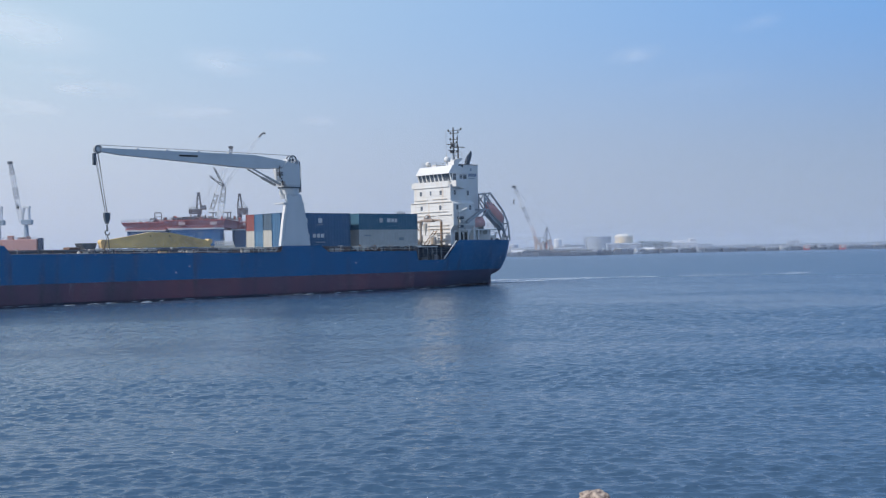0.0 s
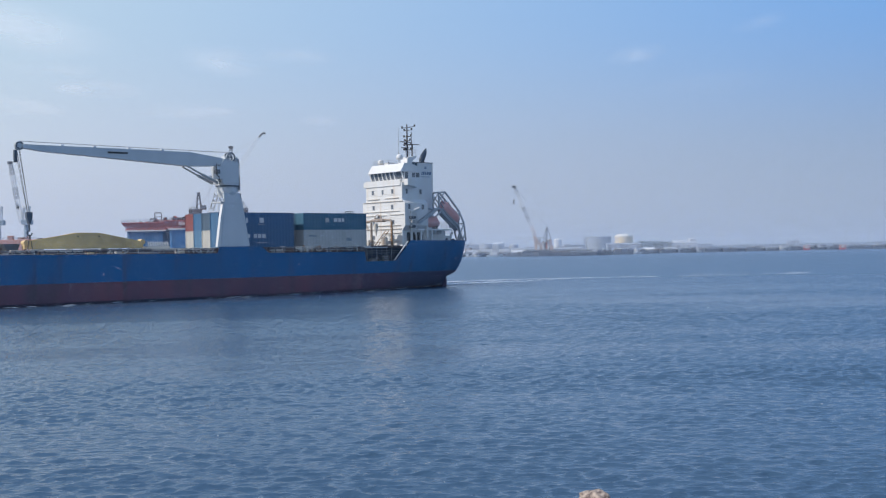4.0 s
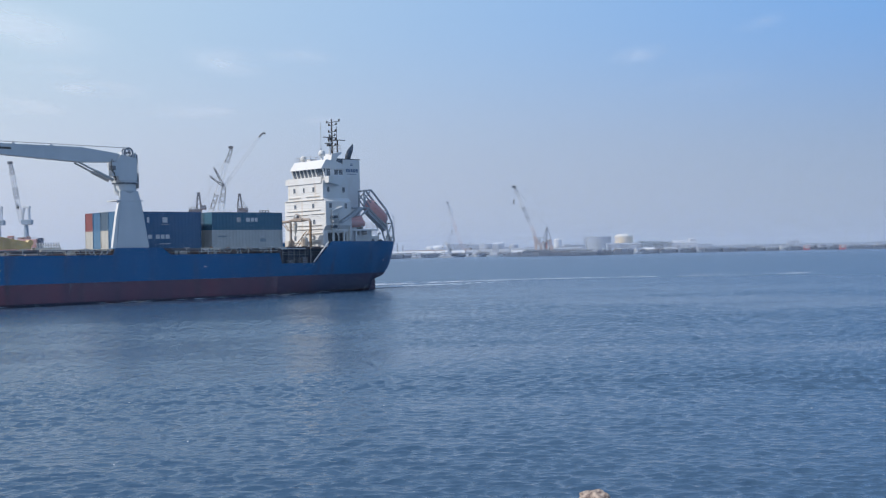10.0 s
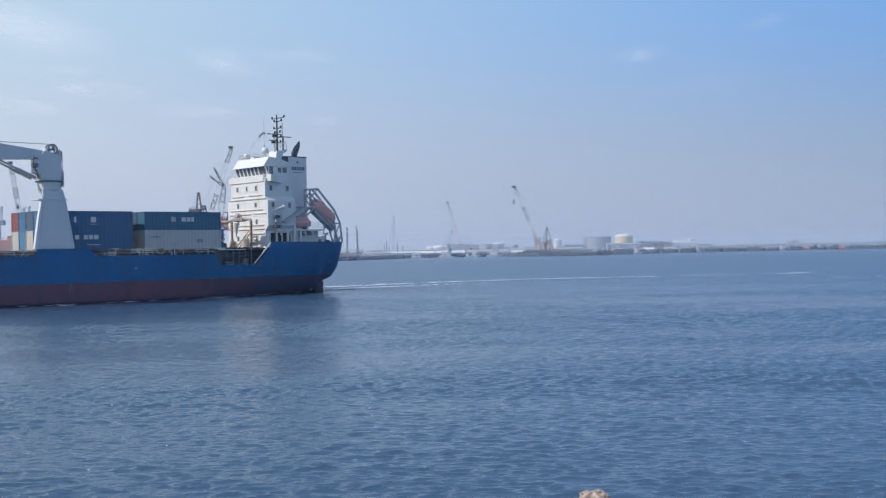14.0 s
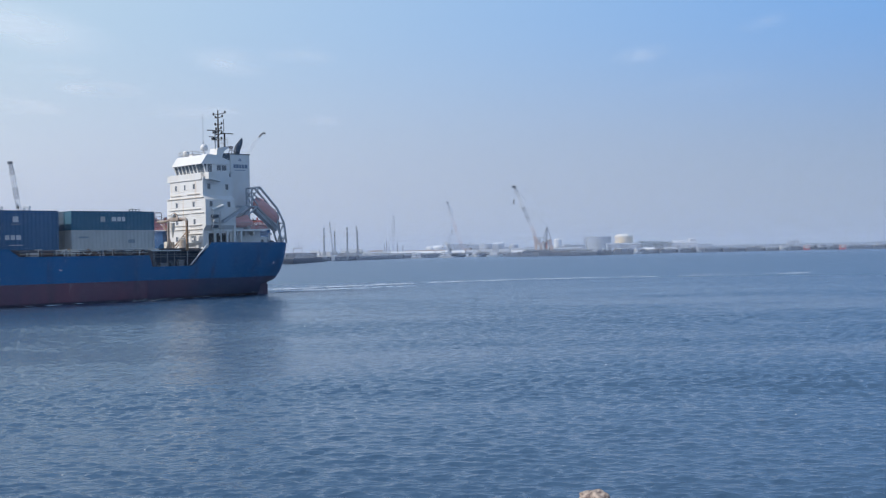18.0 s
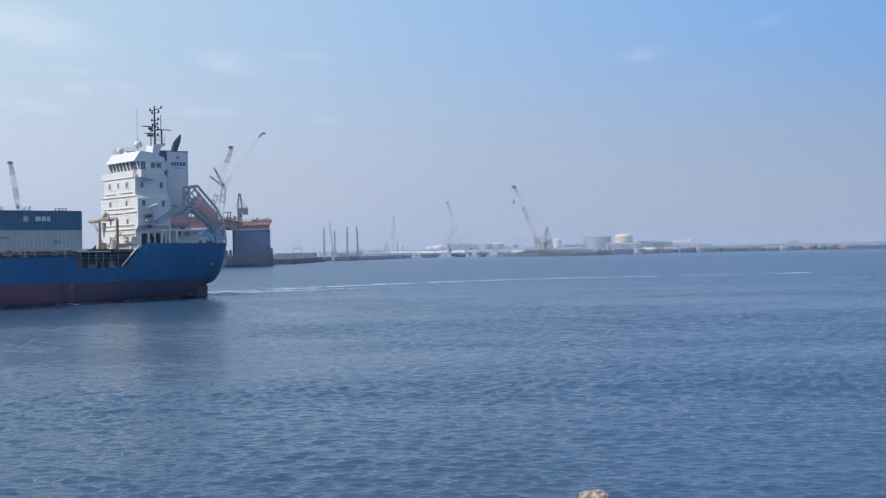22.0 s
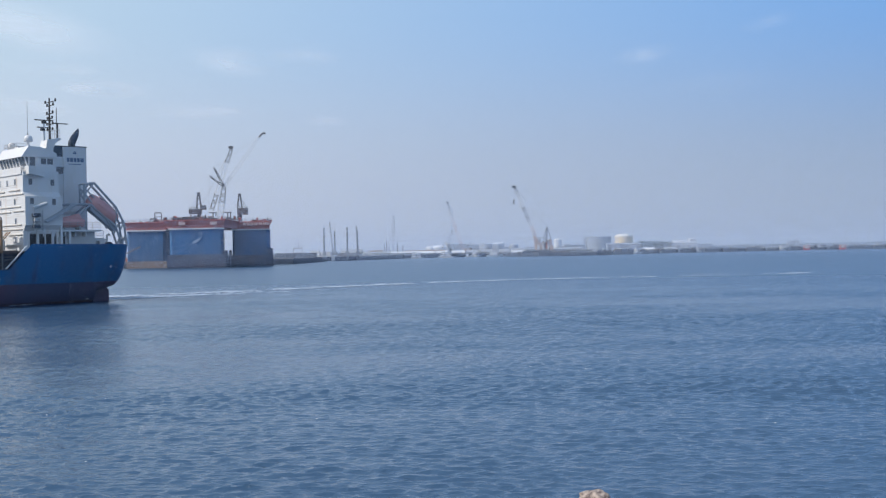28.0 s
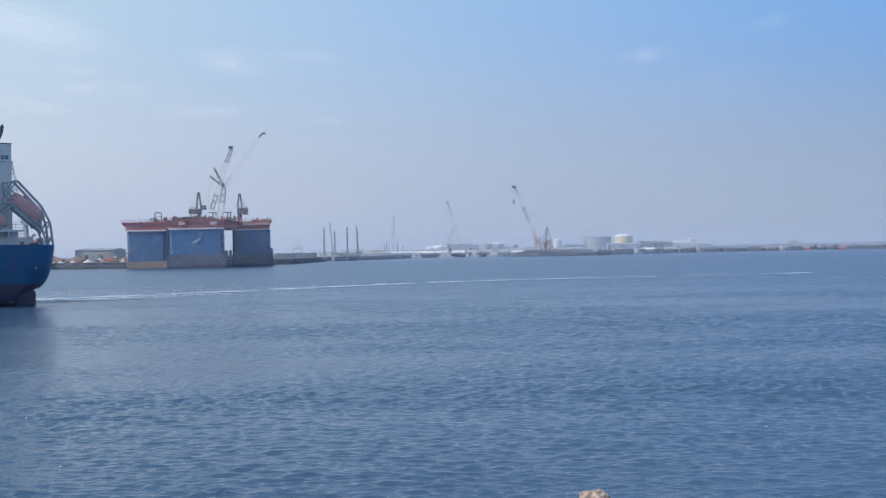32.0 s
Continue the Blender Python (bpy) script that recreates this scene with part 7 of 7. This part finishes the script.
# dark wharf blocks, barges and moored hulls along the right-hand water line
def barge(px0, px1, d, z1, mat, label):
    x0, x1 = at(px0, 440, d)[0], at(px1, 440, d)[0]
    ob = empty("moored_barge", pose((x0 + x1) / 2, d, 0), label, "barge", "moored barges")
    w = (x1 - x0) / 2
    bm = B()
    prism(bm, [(-w, 1.0), (-w + 1.5, -0.8), (w - 1.5, -0.8), (w, 1.0), (w, z1 * 0.7), (-w, z1 * 0.7)], "y", -4, 4)
    part("hull", bm, mat, ob)
    rnd = random.Random(int(px0))
    u = -w + 1
    while u < w - 2:
        l = rnd.uniform(2.5, 7)
        bm = B()
        box(bm, u, min(u + l, w - 0.5), -3, 3, z1 * 0.7, z1 * 0.7 + rnd.uniform(0.6, z1 * 0.45), 0.1)
        part("cargo_block", bm, rnd.choice((M_DKWALL, M_DKWALL, M_PONT, M_QUAY, M_SHED)), ob)
        u += l + rnd.uniform(0.3, 1.5)


PX = ((1056, 1082), (1086, 1120), (1132, 1160), (1168, 1196), (1202, 1232), (1244, 1272), (1280, 1304), (1320, 1345), (1356, 1378), (1396, 1420), (1438, 1482), (1500, 1540), (1546, 1568))
for i, (a, b) in enumerate(PX):
    barge(a, b, interp(a, [(1050, 1145), (1082, 1240), (1150, 1318), (1300, 1402), (1420, 1452), (1568, 1468)]) + (i % 3) * 3, (5.0, 5.6, 4.6)[i % 3], M_DKWALL, "dark barge with stacked cargo moored at the far quay")
for px in (1427, 1491):
    d = 1448
    x = at(px, 440, d)[0]
    ob = empty("harbour_launch", pose(x, d, 0), "red and white harbour launch at the far quay", "boat", "harbour launches")
    bm = B()
    prism(bm, [(-4, 1.6), (-3.2, -0.6), (3.2, -0.6), (4.2, 2.0), (4.0, 2.2), (-4, 2.0)], "y", -2, 2)
    part("hull", bm, M_REDP, ob)
    for u in (-3.6, 1.2):
        bm = B()
        box(bm, u, u + 2.4, -1.6, 1.6, 2.0, 6.0 if u < 0 else 6.8, 0.2)
        part("tower", bm, M_SALMON, ob)
    bm = B()
    box(bm, -1.6, 1.6, -1.8, 1.4, 2.0, 6.6, 0.2)
    part("wheelhouse", bm, M_TARP, ob)


# small white craft lying before the quay wall
def workboat(px, d, length, tall, label):
    x = at(px, 456, d)[0]
    w = length / 2
    ob = empty("workboat", pose(x, d, 0), label, "boat", "small white boats at the quay")
    bm = B()
    prism(bm, [(-w, 0.9), (-w * 0.9, -0.5), (w * 0.75, -0.5), (w, 1.9), (w * 0.5, 1.5), (-w, 1.4)], "y", -1.7, 1.7)
    hull = part("hull", bm, M_TARP, ob)
    bm = B()
    box(bm, -w * 0.98, w * 0.9, -1.82, -1.7, 1.0, 1.3, 0.03)
    part("fender", bm, M_DKWALL, hull)
    house = part("wheelhouse", box(B(), -w * 0.45, w * 0.2, -1.3, 1.3, 1.4, 1.4 + tall, 0.12), M_ROOFW, ob)
    part("window", box(B(), -w * 0.36, w * 0.12, -1.34, -1.3, 1.4 + tall * 0.55, 1.4 + tall * 0.85, 0.01), M_DKWALL, house)
    part("mast", tube(B(), (-w * 0.1, 0, 1.3 + tall), (-w * 0.16, 0, 3.6 + tall), 0.12, 6), M_ROOFW, ob)


for px, d, length, tall, label in ((734, 1240, 9, 3.4, "white workboat with a tall wheelhouse at the quay"), (743, 1246, 6, 2.2, "small white launch at the quay"),
                                   (783, 1250, 10, 3.0, "white workboat with a wheelhouse at the quay"), (797, 1246, 7, 3.6, "short white boat with a high wheelhouse"),
                                   (828, 1300, 7, 3.2, "white workboat with a wheelhouse at the quay"), (842, 1304, 6, 2.6, "small white launch at the quay"),
                                   (873, 1300, 10, 3.4, "white workboat with a tall wheelhouse at the quay")):
    workboat(px, d, length, tall, label)


# distant low wooded land on the horizon
def far_woods():
    rnd = random.Random(9)
    bm = B()
    n = 420
    prev = None
    for i in range(n + 1):
        a = -0.62 + 1.24 * i / n
        d = 3300
        h = 7.5 + 3.0 * noise.noise((i * 0.05, 3, 0)) + rnd.uniform(-0.7, 0.7) + (1.0 if a > 0.18 else 0)
        col = [bm.verts.new((math.tan(a) * dd, dd, z)) for dd, z in ((d, LAND - 1), (d + 6, LAND + h * 0.7), (d + 40, LAND + h))]
        if prev:
            for k in range(2):
                bm.faces.new((prev[k], col[k], col[k + 1], prev[k + 1]))
        prev = col
    ob = part("far_woods", bm, M_LEAF)
    tagged(ob, "low dark wooded land along the horizon", "woods", kind="stuff")


far_woods()


# ---- the boulder on the near bank ----
def near_bank():
    bm = B()
    prism(bm, [(-14.0, 4.28), (7.0, 4.28), (7.9, 3.9), (13.0, -1.5), (-14.0, -1.5)], "x", -60, 60)
    ob = part("pavement_near_bank", bm, M_QUAY)
    tagged(ob, "grey concrete bank sloping into the water", "pavement", kind="structure")
    x, z = at(1053.5, 868, 7.2)
    bm = B()
    bmesh.ops.create_icosphere(bm, subdivisions=4, radius=1.0)
    for v in bm.verts:
        p = v.co.copy()
        s = max(abs(p.x), abs(p.y), abs(p.z))
        p = p.lerp(p / s, 0.45)
        k = 1 + 0.12 * noise.noise(p * 1.7) + 0.07 * noise.noise(p * 4.3) + 0.035 * noise.noise(p * 11)
        v.co = Vector((p.x * 0.083, p.y * 0.10, p.z * 0.11)) * k
    rock = part("boulder", bm, M_ROCK, smooth=True)
    rock.matrix_basis = pose(x, 7.2, z - 0.108, 4, -6, 20)
    tagged(rock, "sunlit brown boulder on the near bank", "boulder")


near_bank()


# ---- wake ----
def foam_material():
    m = bpy.data.materials.new("sea_foam")
    m.use_nodes = True
    nt = m.node_tree
    b = nt.nodes["Principled BSDF"]
    b.inputs["Base Color"].default_value, b.inputs["Roughness"].default_value = (0.68, 0.76, 0.86, 1), 0.8
    tc = nt.nodes.new("ShaderNodeTexCoord")
    n = nt.nodes.new("ShaderNodeTexNoise")
    n.inputs["Scale"].default_value, n.inputs["Detail"].default_value, n.inputs["Roughness"].default_value = 0.9, 6, 0.7
    nt.links.new(tc.outputs["Object"], n.inputs["Vector"])
    mr = nt.nodes.new("ShaderNodeMapRange")
    mr.inputs["From Min"].default_value, mr.inputs["From Max"].default_value, mr.inputs["To Max"].default_value = 0.32, 0.60, 0.88
    nt.links.new(n.outputs[0], mr.inputs["Value"])
    nt.links.new(mr.outputs[0], b.inputs["Alpha"])
    return m


M_FOAM = foam_material()
WAKE = [(84, 254.5), (73, 252.5), (50, 249.5), (30, 247), (13, 242), (-2, 232), (-15, 220), (-28, 205), (-40, 193), (-52, 182), (-66, 170.5), (-84, 156)]


def wake():
    """Foam patches strewn along the ship's track; the hull lies over those it has not yet passed."""
    rnd = random.Random(21)
    bm = B()
    for (x0, y0), (x1, y1) in zip(WAKE, WAKE[1:]):
        d = Vector((x1 - x0, y1 - y0, 0))
        n = Vector((-d.y, d.x, 0)).normalized()
        d1 = d.normalized()
        for k in range(int(d.length * interp(x0, [(-84, 9.0), (-2, 8.0), (30, 4.0), (84, 2.2)]))):
            u = rnd.random()
            c = Vector((x0, y0, 0.10)) + d * u
            if noise.noise((c.x * 0.13, c.y * 0.13, 4)) + 0.5 * noise.noise((c.x * 0.5, c.y * 0.5, 9)) < rnd.uniform(-0.5, 0.4):
                continue
            c += n * (rnd.gauss(0, 0.9) + (rnd.uniform(-4.2, -2.6) if rnd.random() < 0.2 else 0) + 1.2 * noise.noise((c.x * 0.06, 1, 2)))
            l, w = rnd.uniform(0.6, 2.4), rnd.uniform(0.12, 0.42)
            vs = []
            for i in range(7):
                a = i * math.tau / 7
                r = rnd.uniform(0.7, 1.15)
                vs.append(bm.verts.new(c + d1 * math.cos(a) * l * r + n * math.sin(a) * w * r + Vector((0, 0, 0.04 * rnd.random()))))
            tip = bm.verts.new(c + Vector((0, 0, 0.07)))
            for i in range(7):
                bm.faces.new((vs[i], vs[(i + 1) % 7], tip))
    ob = part("wake_foam", bm, M_FOAM)
    tagged(ob, "thin white line of foam left by the ship", "foam", kind="stuff")


wake()


def stern_wash():
    """Broken water close round the stern and along the side, moving with the ship."""
    rnd = random.Random(8)
    bm = B()
    for k in range(285):
        if k < 240:
            u = abs(rnd.gauss(0, 13))
            c = Vector((-22.6 - u, -1.2 - min(2.4, u * 0.2) + rnd.gauss(0, 0.5 + 0.05 * u), 0.12))
        else:
            x = rnd.uniform(-18, 72)
            c = Vector((x, half_breadth(x, 0) + 0.8 + abs(rnd.gauss(0, 1.6)), 0.12))
        l, w = rnd.uniform(0.3, 1.3), rnd.uniform(0.06, 0.26)
        vs = []
        for i in range(7):
            a = i * math.tau / 7
            r = rnd.uniform(0.7, 1.2)
            vs.append(bm.verts.new(c + Vector((math.cos(a) * l * r, math.sin(a) * w * r, 0.03 * rnd.random()))))
        tip = bm.verts.new(c + Vector((0, 0, 0.08)))
        for i in range(7):
            bm.faces.new((vs[i], vs[(i + 1) % 7], tip))
    ob = aboard(part("stern_wash", bm, M_FOAM))
    tagged(ob, "flecks of broken white water round the moving hull", "foam", kind="stuff")


stern_wash()


def glint_flecks():
    """Small drifting white specks painted in for sun glints, scattered over the open water."""
    rnd = random.Random(33)
    bm = B()
    for k in range(24):
        d = 22 * (150 / 22) ** rnd.random()
        c = Vector((rnd.uniform(-0.45, 0.45) * d, d, 0.11))
        for j in range(rnd.choice((1, 1, 1, 1, 2))):
            o = c + Vector((rnd.uniform(-0.3, 0.3), rnd.uniform(-0.15, 0.15), 0)) * (0.4 if j else 0)
            r = rnd.uniform(0.010, 0.020) * (1 + d / 60)
            vs = [bm.verts.new(o + Vector((math.cos(i * math.tau / 6) * r * rnd.uniform(0.8, 1.6), math.sin(i * math.tau / 6) * r, 0))) for i in range(6)]
            tip = bm.verts.new(o + Vector((0, 0, r * 0.9)))
            for i in range(6):
                bm.faces.new((vs[i], vs[(i + 1) % 6], tip))
    return tagged(part("glint_flecks", bm, M_MARK), "small white specks standing in for sun glints on the water", "foam", kind="stuff")


FLECKS = glint_flecks()


# ---- haze and clouds ----
def veil_material(name, colour, build):
    """A thin scattering layer: mostly clear, the rest diffuse and translucent."""
    m = bpy.data.materials.new(name)
    m.use_nodes = True
    nt = m.node_tree
    nt.nodes.remove(nt.nodes["Principled BSDF"])
    out = nt.nodes["Material Output"]
    clear, dif, thru = nt.nodes.new("ShaderNodeBsdfTransparent"), nt.nodes.new("ShaderNodeBsdfDiffuse"), nt.nodes.new("ShaderNodeBsdfTranslucent")
    for n in (dif, thru):
        n.inputs["Color"].default_value = (*colour, 1)
    both, mix = nt.nodes.new("ShaderNodeAddShader"), nt.nodes.new("ShaderNodeMixShader")
    nt.links.new(dif.outputs[0], both.inputs[0])
    nt.links.new(thru.outputs[0], both.inputs[1])
    nt.links.new(clear.outputs[0], mix.inputs[1])
    nt.links.new(both.outputs[0], mix.inputs[2])
    nt.links.new(build(nt), mix.inputs["Fac"])
    nt.links.new(mix.outputs[0], out.inputs["Surface"])
    return m


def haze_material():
    """Pale strips standing in for haze: light is thrown back and let through alike."""
    m = bpy.data.materials.new("haze_strips")
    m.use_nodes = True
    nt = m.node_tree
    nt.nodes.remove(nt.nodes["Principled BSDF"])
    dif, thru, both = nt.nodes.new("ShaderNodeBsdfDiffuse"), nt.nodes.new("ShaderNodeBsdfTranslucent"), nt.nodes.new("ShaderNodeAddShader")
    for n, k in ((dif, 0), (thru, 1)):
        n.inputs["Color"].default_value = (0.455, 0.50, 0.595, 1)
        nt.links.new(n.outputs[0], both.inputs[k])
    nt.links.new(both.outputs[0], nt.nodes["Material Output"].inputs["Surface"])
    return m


def smooth(a, b, v):
    k = min(1.0, max(0.0, (v - a) / (b - a)))
    return k * k * (3 - 2 * k)


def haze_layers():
    """Upright sheets added in place of sea haze: each a level stack of very fine threads with clear gaps between,
    thinner with height.
    """
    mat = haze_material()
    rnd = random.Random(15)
    # the nearest sheet stands before the ship and pales its dark tones
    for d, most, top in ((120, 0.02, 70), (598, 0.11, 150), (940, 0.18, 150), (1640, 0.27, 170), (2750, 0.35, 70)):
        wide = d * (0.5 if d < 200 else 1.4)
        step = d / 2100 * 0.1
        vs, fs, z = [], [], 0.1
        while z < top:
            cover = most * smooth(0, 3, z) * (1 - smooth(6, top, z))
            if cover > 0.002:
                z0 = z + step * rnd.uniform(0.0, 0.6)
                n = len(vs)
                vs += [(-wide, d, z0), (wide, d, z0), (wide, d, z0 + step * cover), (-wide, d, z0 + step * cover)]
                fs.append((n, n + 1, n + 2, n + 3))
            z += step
        me = bpy.data.meshes.new("haze_strips")
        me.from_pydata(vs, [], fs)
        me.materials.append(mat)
        tagged(new("haze_strips", me), "upright sheet of fine pale strips standing in for sea haze", "haze", kind="stuff")


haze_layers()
CLOUDS = []


def cloud_density(seed, most):
    def build(nt):
        tc = nt.nodes.new("ShaderNodeTexCoord")
        ln = nt.nodes.new("ShaderNodeVectorMath")
        ln.operation = "LENGTH"
        nt.links.new(tc.outputs["Object"], ln.inputs[0])
        fall, n, mp, mul = nt.nodes.new("ShaderNodeMapRange"), nt.nodes.new("ShaderNodeTexNoise"), nt.nodes.new("ShaderNodeMapping"), nt.nodes.new("ShaderNodeMath")
        fall.interpolation_type = "SMOOTHSTEP"
        fall.inputs["From Max"].default_value, fall.inputs["To Min"].default_value, fall.inputs["To Max"].default_value = 1.0, most, 0.0
        nt.links.new(ln.outputs["Value"], fall.inputs["Value"])
        mp.inputs["Location"].default_value = (seed * 3.1, seed * 1.7, 0)
        nt.links.new(tc.outputs["Object"], mp.inputs["Vector"])
        n.inputs["Scale"].default_value, n.inputs["Detail"].default_value, n.inputs["Distortion"].default_value = 0.9, 3, 0.3
        nt.links.new(mp.outputs[0], n.inputs["Vector"])
        mul.operation = "MULTIPLY"
        r = nt.nodes.new("ShaderNodeMapRange")
        r.inputs["From Min"].default_value, r.inputs["From Max"].default_value = 0.3, 0.85
        nt.links.new(n.outputs[0], r.inputs["Value"])
        nt.links.new(r.outputs[0], mul.inputs[0])
        nt.links.new(fall.outputs[0], mul.inputs[1])
        return mul.outputs[0]
    return build


def clouds():
    """Thin level sheets of cloud high over the far shore."""
    d = 3300
    # the last, widest sheet is no seen cloud: added to brighten the upper left sky
    for i, (px, py, w, h, most) in enumerate(((165, 158, 190, 44, 0.8), (90, 125, 190, 46, 0.40), (395, 112, 190, 70, 0.50), (520, 100, 160, 56, 0.26), (565, 216, 110, 30, 0.25), (1122, 99, 120, 50, 0.36), (1340, 40, 110, 50, 0.16), (330, 200, 260, 44, 0.25), (40, 190, 190, 44, 0.42), (385, 197, 70, 20, 0.3), (1250, 150, 260, 60, 0.10), (20, 50, 360, 170, 0.5))):
        x, z = at(px, py, d)
        k = d / 2099.7
        rx, ry = w / 2 * k, h / 2 * k * d / z
        bm = B()
        n = 28
        c = bm.verts.new((0, 0, 0.03))
        ring = [bm.verts.new((math.cos(j * math.tau / n), math.sin(j * math.tau / n), 0)) for j in range(n)]
        for j in range(n):
            bm.faces.new((c, ring[j], ring[(j + 1) % n]))
        bmesh.ops.subdivide_edges(bm, edges=bm.edges, cuts=2)
        ob = part("backdrop_cloud", bm, veil_material("cloud_vapour", (0.70, 0.69, 0.69), cloud_density(i + 1, most)))
        ob.scale = (rx, ry, 8)
        tagged(ob, "thin white wisp of cloud in a hazy sky", "cloud", kind="structure")
        CLOUDS.append((ob, (x, d, z)))


clouds()


# ---- what moves ----
def motions():
    for ob, local in ABOARD:
        walk(ob, [(row[0], ship_pose(row) @ local) for row in SHIP_ROWS])
    for ob, (x, y, z) in CLOUDS:
        walk(ob, [(0.0, pose(x, y, z)), (32.0, pose(x + 28.0, y, z))])
    for ob in (WATER, FLECKS):
        walk(ob, [(0.0, pose(0, 0, 0)), (32.0, pose(-4.0, -6.0, 0))])


motions()
